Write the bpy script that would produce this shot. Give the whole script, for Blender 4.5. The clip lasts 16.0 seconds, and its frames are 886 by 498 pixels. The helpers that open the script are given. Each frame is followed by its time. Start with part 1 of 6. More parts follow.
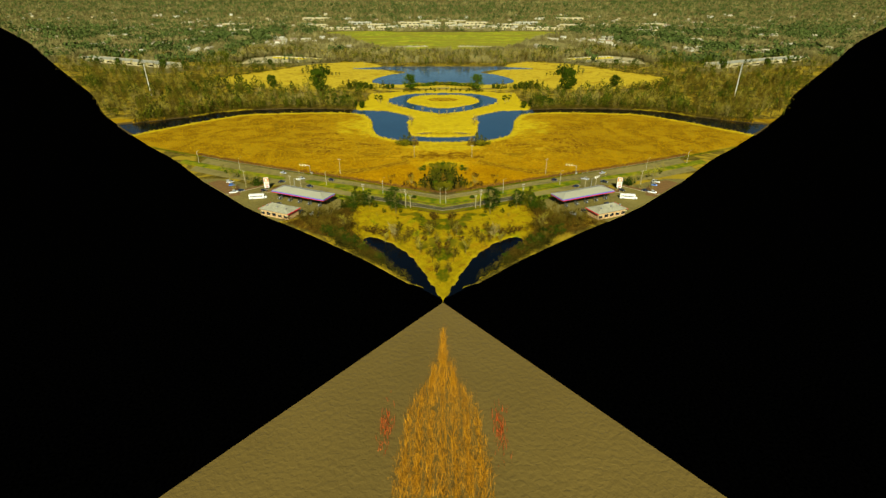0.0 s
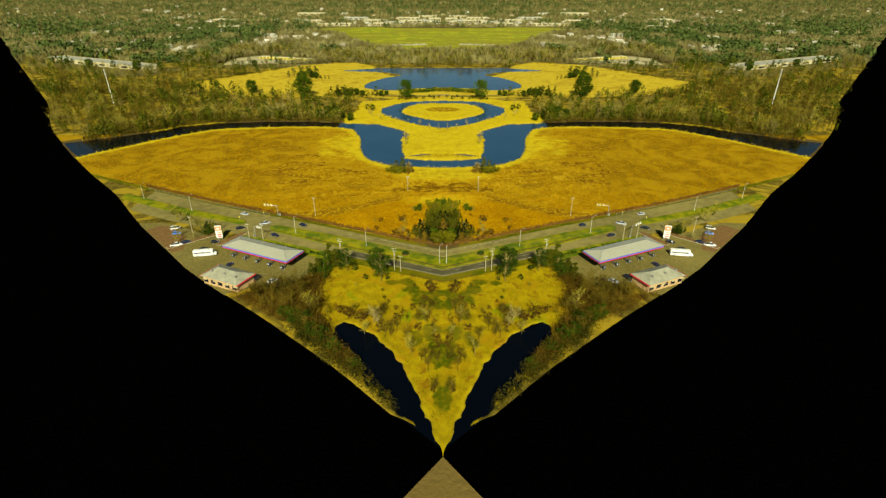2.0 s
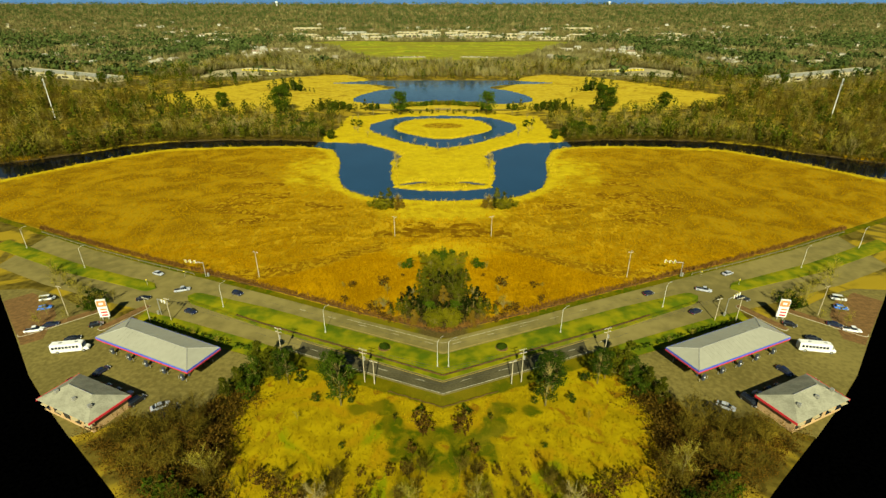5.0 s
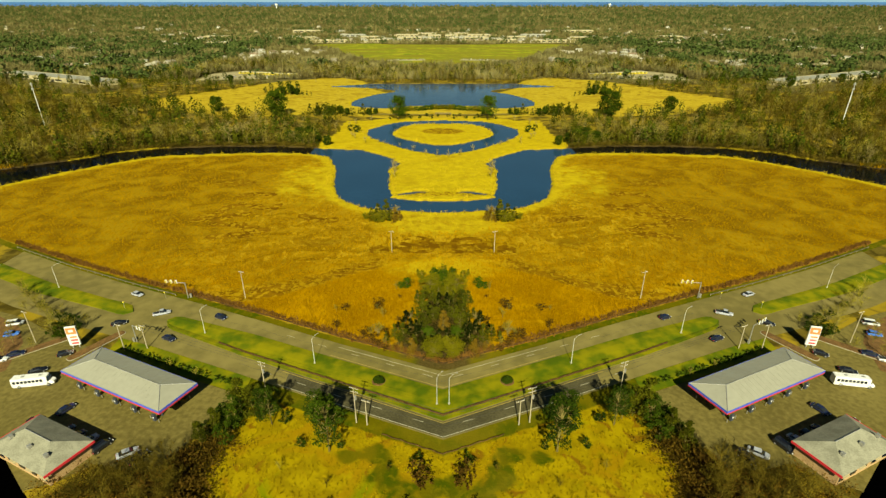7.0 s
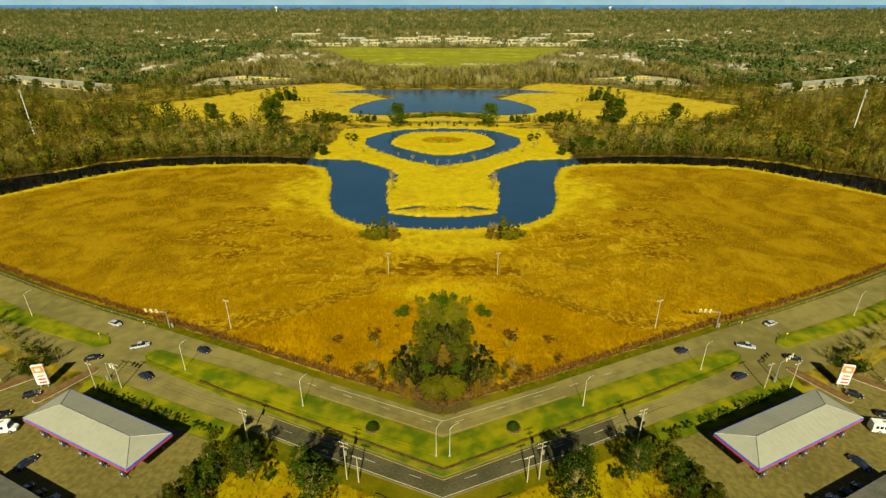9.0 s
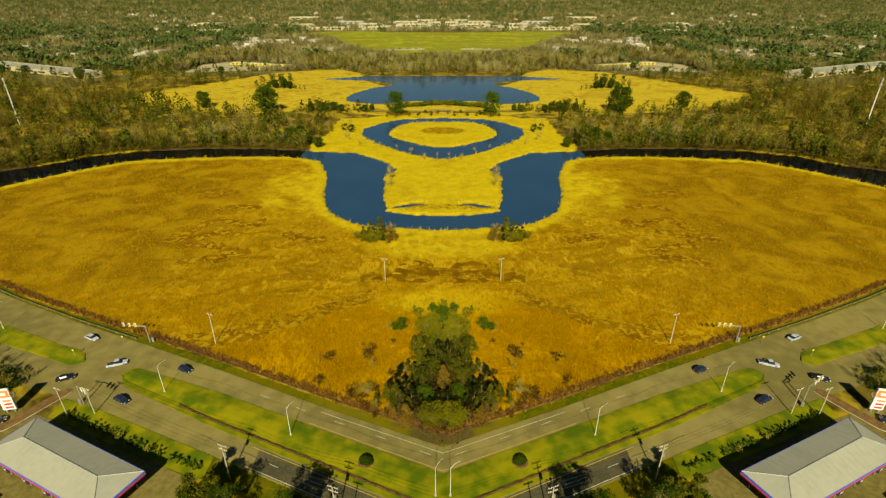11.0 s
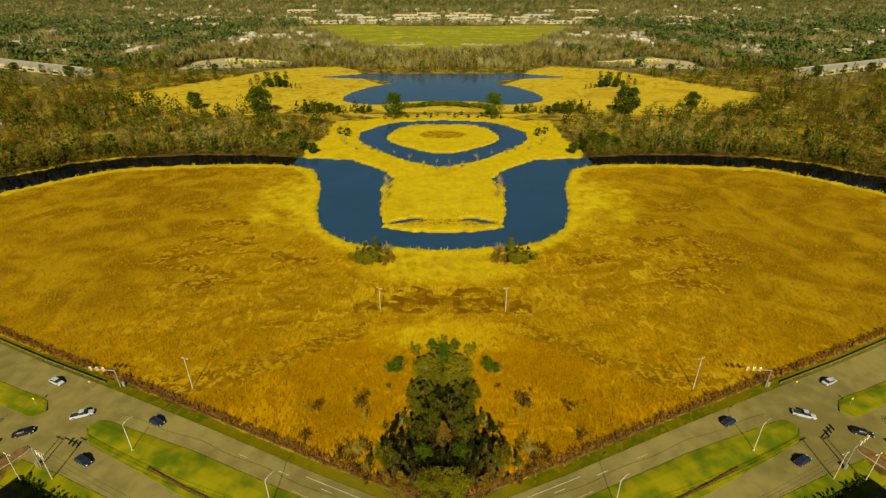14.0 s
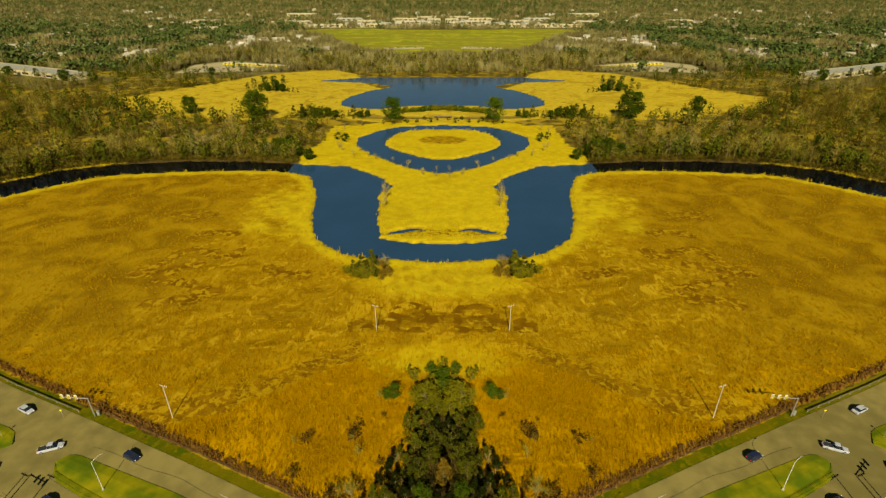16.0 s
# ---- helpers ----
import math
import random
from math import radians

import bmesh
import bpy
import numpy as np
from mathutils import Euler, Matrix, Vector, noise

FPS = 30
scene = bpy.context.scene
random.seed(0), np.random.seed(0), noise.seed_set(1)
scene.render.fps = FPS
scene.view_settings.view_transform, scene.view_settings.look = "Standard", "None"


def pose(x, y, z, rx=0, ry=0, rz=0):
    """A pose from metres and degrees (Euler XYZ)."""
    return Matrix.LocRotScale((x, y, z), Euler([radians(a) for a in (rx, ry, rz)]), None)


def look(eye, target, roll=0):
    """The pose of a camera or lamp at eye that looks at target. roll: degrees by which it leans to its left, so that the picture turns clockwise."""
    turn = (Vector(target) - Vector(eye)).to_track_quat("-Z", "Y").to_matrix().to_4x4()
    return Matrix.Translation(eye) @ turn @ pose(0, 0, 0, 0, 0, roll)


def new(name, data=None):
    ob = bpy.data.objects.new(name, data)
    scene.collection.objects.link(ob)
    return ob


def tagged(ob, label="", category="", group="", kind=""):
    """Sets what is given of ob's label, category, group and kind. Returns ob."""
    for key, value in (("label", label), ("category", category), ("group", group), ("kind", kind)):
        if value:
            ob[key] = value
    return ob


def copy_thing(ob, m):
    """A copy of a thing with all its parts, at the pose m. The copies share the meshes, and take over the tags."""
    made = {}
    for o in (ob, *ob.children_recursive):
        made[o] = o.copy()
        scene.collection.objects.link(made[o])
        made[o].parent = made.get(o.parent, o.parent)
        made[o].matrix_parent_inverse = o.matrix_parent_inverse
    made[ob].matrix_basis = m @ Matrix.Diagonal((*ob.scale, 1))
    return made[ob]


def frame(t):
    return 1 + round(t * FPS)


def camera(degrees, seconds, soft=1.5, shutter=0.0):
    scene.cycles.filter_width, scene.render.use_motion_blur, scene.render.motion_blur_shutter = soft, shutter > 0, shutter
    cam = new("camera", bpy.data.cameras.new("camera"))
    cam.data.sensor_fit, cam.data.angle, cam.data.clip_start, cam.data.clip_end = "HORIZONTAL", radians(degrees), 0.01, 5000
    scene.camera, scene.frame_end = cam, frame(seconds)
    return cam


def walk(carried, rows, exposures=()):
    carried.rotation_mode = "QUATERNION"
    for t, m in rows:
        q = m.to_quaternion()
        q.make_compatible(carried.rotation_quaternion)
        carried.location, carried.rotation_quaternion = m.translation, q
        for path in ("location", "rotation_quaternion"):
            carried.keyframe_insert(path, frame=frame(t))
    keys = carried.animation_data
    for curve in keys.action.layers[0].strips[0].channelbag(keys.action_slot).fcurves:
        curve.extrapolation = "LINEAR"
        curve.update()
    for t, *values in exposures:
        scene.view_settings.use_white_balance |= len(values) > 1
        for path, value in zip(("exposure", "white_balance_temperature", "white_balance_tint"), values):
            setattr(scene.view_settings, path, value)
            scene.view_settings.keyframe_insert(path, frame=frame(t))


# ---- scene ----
# The view: one camera that glides forward over the marsh and tilts down a little.
LENS = 82.1
PATH = [  # seconds, y, z, tilt from straight down in degrees
    (0.0, -180.0, 112.45, 63.256), (0.5, -160.6, 115.45, 62.813), (1.0, -141.1, 117.4, 62.654),
    (1.5, -121.6, 116.37, 62.676), (2.0, -102.2, 113.80, 62.683), (2.5, -83.0, 110.79, 62.811),
    (3.0, -64.0, 106.92, 62.961), (3.5, -45.84, 101.81, 63.315), (4.0, -31.8, 96.6, 63.9),
    (6.5, -3.53, 94.0, 64.653), (7.0, 0.0, 94.3, 64.7), (7.5, 3.8, 94.5, 64.826), (8.0, 7.35, 94.92, 64.939),
    (8.5, 11.05, 95.73, 64.98), (9.0, 14.60, 96.36, 64.95), (11.5, 32.36, 98.38, 62.791),
    (12.0, 35.69, 99.23, 62.45), (12.5, 38.75, 100.00, 62.443), (13.0, 41.87, 100.92, 62.506),
    (13.5, 45.02, 101.60, 62.535), (14.0, 47.83, 101.70, 62.56), (14.5, 50.53, 101.45, 62.67),
    (15.0, 53.22, 101.15, 62.72), (15.5, 56.06, 100.82, 62.8), (16.0, 58.85, 100.34, 62.92)]
cam = camera(LENS, 16.0, soft=1.4)
walk(cam, [(t, pose(0, y, z, tilt)) for t, y, z, tilt in PATH],
     exposures=[(0.0, 0.90, 7050, -8), (3.5, 0.97, 7150, -10), (7.0, 0.93, 7450, -9), (9.2, 0.88, 7600, -7), (11.5, 0.80, 7700, -3), (16.0, 0.69, 7850, 1)])

# ---- light: low winter sun behind the viewer, clear sky ----
SUN_UP = 35.0
world = bpy.data.worlds.new("sky")
scene.world = world
world.use_nodes = True
wn, wl = world.node_tree.nodes, world.node_tree.links
sky = wn.new("ShaderNodeTexSky")
sky.sky_type, sky.sun_disc = "NISHITA", False
sky.sun_elevation, sky.sun_rotation = radians(SUN_UP), radians(180)
sky.air_density, sky.dust_density, sky.ozone_density = 1.0, 0.0, 4.0
wl.new(sky.outputs["Color"], wn["Background"].inputs["Color"])
wn["Background"].inputs["Strength"].default_value = 0.022
sun = new("sun", bpy.data.lights.new("sun", "SUN"))
sun.data.energy, sun.data.angle, sun.data.color = 4.4, radians(0.53), (1.0, 0.94, 0.82)
sun.matrix_world = look((0, -100 * math.cos(radians(SUN_UP)), 100 * math.sin(radians(SUN_UP))), (0, 0, 0))
rng = np.random.default_rng(7)

# ---- materials ----
def links_of(m):
    m.use_nodes = True
    return m.node_tree.nodes, m.node_tree.links, m.node_tree.nodes["Principled BSDF"]


def rgb(n, l, fac, a, b):
    mix = n.new("ShaderNodeMix")
    mix.data_type = "RGBA"
    for sock, val in ((mix.inputs["Factor"], fac), (mix.inputs["A"], a), (mix.inputs["B"], b)):
        if isinstance(val, tuple):
            sock.default_value = (*val, 1)
        elif isinstance(val, float):
            sock.default_value = val
        else:
            l.new(val, sock)
    return mix.outputs["Result"]


def ramp(n, l, fac, lo, hi):
    r = n.new("ShaderNodeMapRange")
    r.interpolation_type = "SMOOTHSTEP"
    r.inputs["From Min"].default_value, r.inputs["From Max"].default_value = lo, hi
    l.new(fac, r.inputs["Value"])
    return r.outputs["Result"]


def noise_of(n, l, where, scale, detail=4.0, distort=0.0):
    t = n.new("ShaderNodeTexNoise")
    t.inputs["Scale"].default_value, t.inputs["Detail"].default_value = scale, detail
    t.inputs["Distortion"].default_value = distort
    l.new(where, t.inputs["Vector"])
    return t.outputs["Fac"]


def bump_of(n, l, bsdf, height, strength, distance):
    b = n.new("ShaderNodeBump")
    b.inputs["Strength"].default_value, b.inputs["Distance"].default_value = strength, distance
    l.new(height, b.inputs["Height"])
    l.new(b.outputs["Normal"], bsdf.inputs["Normal"])


def surface(name, dark, light, rough=0.8, scale=1.0, fine=9.0, bump=0.3, depth=0.05, metal=0.0, per="", coat=0.0):
    """A material that wanders between two colours at two scales, with fine relief. per: 'object' or 'island' adds a difference from piece to piece."""
    m = bpy.data.materials.new(name)
    n, l, bsdf = links_of(m)
    at = n.new("ShaderNodeNewGeometry").outputs["Position"]
    big, small = noise_of(n, l, at, scale), noise_of(n, l, at, scale * fine, 3.0)
    mixed = n.new("ShaderNodeMath")
    mixed.operation = "ADD"
    half = n.new("ShaderNodeMath")
    half.operation, half.inputs[1].default_value = "MULTIPLY", 0.5
    l.new(big, mixed.inputs[0]); l.new(small, mixed.inputs[1]); l.new(mixed.outputs[0], half.inputs[0])
    fac = ramp(n, l, half.outputs[0], 0.36, 0.64)
    if per == "both":  # a tone for each plant, and a smaller one for each leaf
        two = n.new("ShaderNodeMix")
        two.inputs["Factor"].default_value = 0.4
        l.new(n.new("ShaderNodeObjectInfo").outputs["Random"], two.inputs["A"])
        l.new(n.new("ShaderNodeNewGeometry").outputs["Random Per Island"], two.inputs["B"])
        vary = two.outputs["Result"]
    elif per:
        vary = n.new("ShaderNodeObjectInfo").outputs["Random"] if per == "object" else n.new("ShaderNodeNewGeometry").outputs["Random Per Island"]
    if per:
        avg = n.new("ShaderNodeMix")
        avg.inputs["Factor"].default_value = 0.25 if per == "soft" else 0.65
        l.new(fac, avg.inputs["A"]); l.new(vary, avg.inputs["B"])
        fac = avg.outputs["Result"]
    l.new(rgb(n, l, fac, dark, light), bsdf.inputs["Base Color"])
    bsdf.inputs["Roughness"].default_value, bsdf.inputs["Metallic"].default_value = rough, metal
    bsdf.inputs["Coat Weight"].default_value = coat
    bsdf.inputs["Specular IOR Level"].default_value = 0.02 if per else (0.08 if rough > 0.75 else 0.5)
    if bump:
        bump_of(n, l, bsdf, small, bump, depth)
    return m


def ground_material():
    m = bpy.data.materials.new("marsh_and_meadow")
    n, l, bsdf = links_of(m)
    at = n.new("ShaderNodeNewGeometry").outputs["Position"]

    def zone(name):
        a = n.new("ShaderNodeAttribute")
        a.attribute_name = name
        return a.outputs["Fac"]

    def edge(name, wobble, lo=0.85, hi=1.15):  # a zone's weight with a ragged border
        add = n.new("ShaderNodeMath")
        add.operation = "ADD"
        l.new(zone(name), add.inputs[0]); l.new(wobble, add.inputs[1])
        return ramp(n, l, add.outputs[0], lo, hi)
    huge, big = noise_of(n, l, at, 0.012, 5.0, 0.6), noise_of(n, l, at, 0.045, 6.0, 1.2)
    mid, small = noise_of(n, l, at, 0.22, 6.0, 0.5), noise_of(n, l, at, 2.0, 4.0)
    stretched = n.new("ShaderNodeMapping")
    stretched.inputs["Scale"].default_value = (1.5, 0.32, 1)
    l.new(at, stretched.inputs["Vector"])
    stalks = noise_of(n, l, stretched.outputs["Vector"], 0.9, 5.0)
    floor = rgb(n, l, ramp(n, l, mid, 0.35, 0.65), (0.055, 0.040, 0.006), (0.13, 0.095, 0.015))
    floor = rgb(n, l, ramp(n, l, big, 0.46, 0.58), floor, (0.27, 0.185, 0.016))
    reed = rgb(n, l, ramp(n, l, big, 0.36, 0.66), (0.222, 0.131, 0.006), (0.365, 0.227, 0.010))
    reed = rgb(n, l, ramp(n, l, huge, 0.42, 0.62), reed, (0.30, 0.177, 0.008))
    reed = rgb(n, l, ramp(n, l, mid, 0.56, 0.72), reed, (0.38, 0.235, 0.014))
    reed = rgb(n, l, ramp(n, l, stalks, 0.52, 0.68), reed, (0.255, 0.13, 0.005))
    wavy = n.new("ShaderNodeMapping")
    wavy.inputs["Scale"].default_value = (0.55, 1.6, 1)
    l.new(at, wavy.inputs["Vector"])
    bands = noise_of(n, l, wavy.outputs["Vector"], 0.030, 7.0, 3.2)
    reed = rgb(n, l, ramp(n, l, bands, 0.55, 0.68), reed, (0.165, 0.088, 0.003))
    reed = rgb(n, l, ramp(n, l, bands, 0.43, 0.30), reed, (0.39, 0.242, 0.011))
    veins = noise_of(n, l, at, 0.020, 7.0, 2.6)
    line = n.new("ShaderNodeMath")
    line.operation, line.inputs[1].default_value, line.inputs[2].default_value = "COMPARE", 0.50, 0.030
    l.new(veins, line.inputs[0])
    part_of = n.new("ShaderNodeMath")
    part_of.operation = "MULTIPLY"
    l.new(line.outputs[0], part_of.inputs[0]); l.new(ramp(n, l, mid, 0.42, 0.6), part_of.inputs[1])
    reed = rgb(n, l, part_of.outputs[0], reed, (0.225, 0.120, 0.005))
    tufts = noise_of(n, l, at, 0.13, 7.0, 1.6)
    reed = rgb(n, l, ramp(n, l, tufts, 0.56, 0.64), reed, (0.20, 0.108, 0.004))
    reed = rgb(n, l, ramp(n, l, tufts, 0.44, 0.36), reed, (0.40, 0.252, 0.014))
    tawny = rgb(n, l, ramp(n, l, big, 0.36, 0.66), (0.25, 0.126, 0.003), (0.405, 0.220, 0.006))
    tawny = rgb(n, l, ramp(n, l, stalks, 0.50, 0.66), tawny, (0.265, 0.128, 0.003))
    tawny = rgb(n, l, ramp(n, l, mid, 0.58, 0.74), tawny, (0.42, 0.234, 0.007))
    tawny = rgb(n, l, part_of.outputs[0], tawny, (0.26, 0.128, 0.003))
    reed = rgb(n, l, edge("brown", huge, 0.55, 1.45), reed, rgb(n, l, ramp(n, l, noise_of(n, l, at, 0.055, 8.0, 1.0), 0.36, 0.62), (0.290, 0.176, 0.008), (0.165, 0.090, 0.004)))
    reed = rgb(n, l, ramp(n, l, stalks, 0.54, 0.66), reed, (0.215, 0.115, 0.004))
    reed = rgb(n, l, edge("tawny", mid, 0.75, 1.25), reed, tawny)
    gold = rgb(n, l, ramp(n, l, mid, 0.34, 0.66), (0.395, 0.285, 0.012), (0.465, 0.342, 0.014))
    gold = rgb(n, l, ramp(n, l, big, 0.52, 0.72), gold, (0.345, 0.236, 0.010))
    hay = rgb(n, l, ramp(n, l, mid, 0.34, 0.66), (0.375, 0.262, 0.018), (0.46, 0.335, 0.030))
    hay = rgb(n, l, ramp(n, l, big, 0.50, 0.66), hay, (0.315, 0.210, 0.016))
    hay = rgb(n, l, ramp(n, l, noise_of(n, l, at, 0.09, 6.0, 1.0), 0.58, 0.68), hay, (0.235, 0.150, 0.012))
    flat = rgb(n, l, ramp(n, l, mid, 0.4, 0.6), (0.132, 0.062, 0.003), (0.178, 0.088, 0.004))
    bare = rgb(n, l, ramp(n, l, mid, 0.4, 0.6), (0.135, 0.063, 0.003), (0.205, 0.104, 0.005))
    lawn = rgb(n, l, ramp(n, l, mid, 0.4, 0.62), (0.092, 0.080, 0.003), (0.052, 0.066, 0.002))
    lawn = rgb(n, l, ramp(n, l, noise_of(n, l, at, 0.6, 5.0, 0.6), 0.5, 0.66), lawn, (0.120, 0.104, 0.004))
    lawn = rgb(n, l, ramp(n, l, big, 0.48, 0.68), lawn, (0.125, 0.098, 0.004))
    lawn = rgb(n, l, ramp(n, l, huge, 0.48, 0.60), lawn, (0.15, 0.118, 0.008))
    patch = noise_of(n, l, at, 0.07, 5.0, 1.5)
    slope = rgb(n, l, ramp(n, l, mid, 0.36, 0.64), (0.215, 0.150, 0.005), (0.305, 0.220, 0.007))
    slope = rgb(n, l, ramp(n, l, patch, 0.50, 0.64), slope, (0.270, 0.162, 0.006))
    slope = rgb(n, l, ramp(n, l, noise_of(n, l, at, 0.05, 5.0, 1.0), 0.60, 0.70), slope, (0.165, 0.172, 0.005))
    slope = rgb(n, l, ramp(n, l, noise_of(n, l, at, 0.13, 5.0, 1.5), 0.57, 0.66), slope, (0.180, 0.095, 0.005))
    town = rgb(n, l, ramp(n, l, mid, 0.4, 0.6), (0.090, 0.073, 0.021), (0.150, 0.122, 0.036))
    town = rgb(n, l, ramp(n, l, big, 0.55, 0.68), town, (0.17, 0.145, 0.055))
    col = rgb(n, l, edge("town", mid), floor, town)
    col = rgb(n, l, edge("slope", mid), col, slope)
    col = rgb(n, l, edge("reed", mid), col, reed)
    col = rgb(n, l, edge("gold", mid, 0.62, 1.35), col, gold)
    col = rgb(n, l, edge("meadow", mid, 0.80, 1.25), col, hay)
    col = rgb(n, l, edge("bare", noise_of(n, l, at, 0.8, 6.0, 1.2), 0.96, 1.16), col, rgb(n, l, ramp(n, l, noise_of(n, l, at, 0.42, 6.0, 0.8), 0.50, 0.60), bare, (0.33, 0.20, 0.009)))
    col = rgb(n, l, edge("flat", noise_of(n, l, at, 0.28, 5.0, 0.8), 0.92, 1.06), col, flat)
    col = rgb(n, l, edge("lawn", mid), col, lawn)
    turf = n.new("ShaderNodeMath")
    turf.operation = "MULTIPLY"
    l.new(zone("town"), turf.inputs[0]); l.new(zone("lawn"), turf.inputs[1])
    col = rgb(n, l, turf.outputs[0], col, rgb(n, l, ramp(n, l, noise_of(n, l, wavy.outputs["Vector"], 0.012, 6.0, 1.2), 0.42, 0.60), rgb(n, l, ramp(n, l, big, 0.4, 0.62), (0.165, 0.195, 0.014), (0.32, 0.300, 0.022)), (0.205, 0.180, 0.020)))
    # wet mud on the banks; inside the thicket this colour paints shade
    mud_and_shade = rgb(n, l, ramp(n, l, small, 0.4, 0.6), (0.05, 0.035, 0.012), (0.09, 0.06, 0.02))
    col = rgb(n, l, zone("bank"), col, mud_and_shade)
    l.new(col, bsdf.inputs["Base Color"])
    bsdf.inputs["Roughness"].default_value = 0.95
    bsdf.inputs["Specular IOR Level"].default_value = 0.02
    tall = n.new("ShaderNodeMath")
    tall.operation = "ADD"
    l.new(small, tall.inputs[0]); l.new(stalks, tall.inputs[1])
    bump_of(n, l, bsdf, tall.outputs[0], 0.7, 0.55)
    rough_by = n.new("ShaderNodeMath")  # tall reeds are rougher than mown or flooded land
    rough_by.operation, rough_by.inputs[1].default_value, rough_by.inputs[2].default_value = "MULTIPLY_ADD", 0.22, 0.20
    l.new(zone("reed"), rough_by.inputs[0])
    l.new(rough_by.outputs[0], n["Bump"].inputs["Strength"])
    return m


def water_material(name, deep, rough, wave, size, tall=0.15):
    m = bpy.data.materials.new(name)
    n, l, bsdf = links_of(m)
    at = n.new("ShaderNodeNewGeometry").outputs["Position"]
    l.new(rgb(n, l, noise_of(n, l, at, 0.03), deep, tuple(c * 1.5 for c in deep)), bsdf.inputs["Base Color"])
    bsdf.inputs["Roughness"].default_value, bsdf.inputs["IOR"].default_value = rough, 1.33
    bump_of(n, l, bsdf, noise_of(n, l, at, size, 3.0, 0.4), wave, tall)
    return m


GROUND = ground_material()
WATER = water_material("pond_water", (0.012, 0.038, 0.078), 0.10, 0.10, 0.8)
MUDWATER = water_material("muddy_water", (0.098, 0.066, 0.017), 0.25, 0.75, 0.62, 0.45)
# near-black colour and weak gloss stand in for shade and mirrored woods
BLACKPOND = water_material("shade_coloured_water", (0.0006, 0.0012, 0.0026), 0.12, 0.04, 0.8)
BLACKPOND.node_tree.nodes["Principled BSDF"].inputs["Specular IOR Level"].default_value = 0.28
BLACK = surface("black_surround", (0.0, 0.0, 0.0), (0.0005, 0.0005, 0.0005), 1.0, bump=0)
BLACK.node_tree.nodes["Principled BSDF"].inputs["Specular IOR Level"].default_value = 0.0
ASPHALT = surface("worn_asphalt", (0.136, 0.110, 0.033), (0.214, 0.171, 0.053), 0.85, 0.025, 9.0, 0.1, 0.02)
DARKASPHALT = surface("newer_asphalt", (0.054, 0.047, 0.022), (0.098, 0.084, 0.040), 0.85, 0.15, 14.0, 0.3, 0.02)
CONCRETE = surface("forecourt_concrete", (0.104, 0.082, 0.021), (0.180, 0.142, 0.039), 0.85, 0.03, 25.0, 0.3, 0.02)
KERB = surface("kerb_concrete", (0.30, 0.27, 0.18), (0.42, 0.38, 0.27), 0.85, 0.5)
MARKWHITE = surface("white_road_paint", (0.34, 0.31, 0.20), (0.52, 0.48, 0.34), 0.7, 1.0)
MARKYELLOW = surface("yellow_road_paint", (0.27, 0.19, 0.035), (0.36, 0.26, 0.05), 0.7, 1.0)
CRACK = surface("dark_joint_sealer", (0.03, 0.026, 0.02), (0.05, 0.045, 0.03), 0.6, 1.0)
MEDIAN = surface("median_grass", (0.066, 0.096, 0.003), (0.215, 0.188, 0.006), 0.95, 0.05, 4.0, 0.2, 0.2)
MULCH = surface("brown_mulch", (0.10, 0.055, 0.02), (0.19, 0.105, 0.035), 0.95, 0.7, 9.0, 0.6, 0.1)
REEDTUFT = surface("brown_reeds", (0.255, 0.132, 0.004), (0.40, 0.226, 0.007), 0.9, 0.05, 9.0, 0, per="island")
GOLDTUFT = surface("golden_reeds", (0.35, 0.240, 0.014), (0.47, 0.340, 0.022), 0.9, 0.05, 9.0, 0, per="island")
BROWNTUFT = surface("dark_dry_weeds", (0.10, 0.045, 0.010), (0.20, 0.10, 0.02), 0.9, 0.3, 9.0, 0, per="island")
STRAW = surface("dry_reed_stems", (0.20, 0.080, 0.004), (0.62, 0.285, 0.022), 0.8, 0.3, 9.0, 0, per="island")
BARK = surface("grey_brown_bark", (0.10, 0.080, 0.020), (0.23, 0.18, 0.055), 0.9, 0.6)
TWIG = surface("bare_twigs", (0.034, 0.025, 0.003), (0.140, 0.100, 0.012), 0.9, 0.07, 4.0, 0, per="soft")
TWIGOLIVE = surface("olive_bare_twigs", (0.102, 0.084, 0.010), (0.37, 0.305, 0.037), 0.9, 0.07, 4.0, 0, per="soft")
TWIGPALE = surface("pale_bare_twigs", (0.19, 0.148, 0.045), (0.32, 0.25, 0.09), 0.9, 0.3, 9.0, 0, per="island")
NEEDLE = surface("evergreen_foliage", (0.010, 0.020, 0.002), (0.046, 0.070, 0.004), 0.8, 0.25, 9.0, 0, per="both")
CEDAR = surface("olive_cedar_foliage", (0.014, 0.019, 0.002), (0.106, 0.104, 0.006), 0.8, 0.25, 9.0, 0, per="both")
OLIVECEDAR = surface("feathery_cedar_foliage", (0.058, 0.058, 0.003), (0.205, 0.176, 0.009), 0.8, 0.25, 9.0, 0, per="both")
GREENCEDAR = surface("fresh_green_foliage", (0.020, 0.042, 0.002), (0.075, 0.110, 0.006), 0.8, 0.25, 9.0, 0, per="both")
LONEGREEN = surface("broad_evergreen_leaves", (0.014, 0.026, 0.002), (0.058, 0.084, 0.005), 0.8, 0.25, 9.0, 0, per="both")
# near-black foliage colour stands in for deep shadow between the cedars
SHADECEDAR = surface("shade_coloured_cedar", (0.004, 0.006, 0.001), (0.018, 0.024, 0.002), 0.8, 0.25, 9.0, 0, per="both")
RUST = surface("rusty_cedar_foliage", (0.085, 0.050, 0.005), (0.20, 0.120, 0.012), 0.8, 0.25, 9.0, 0, per="both")
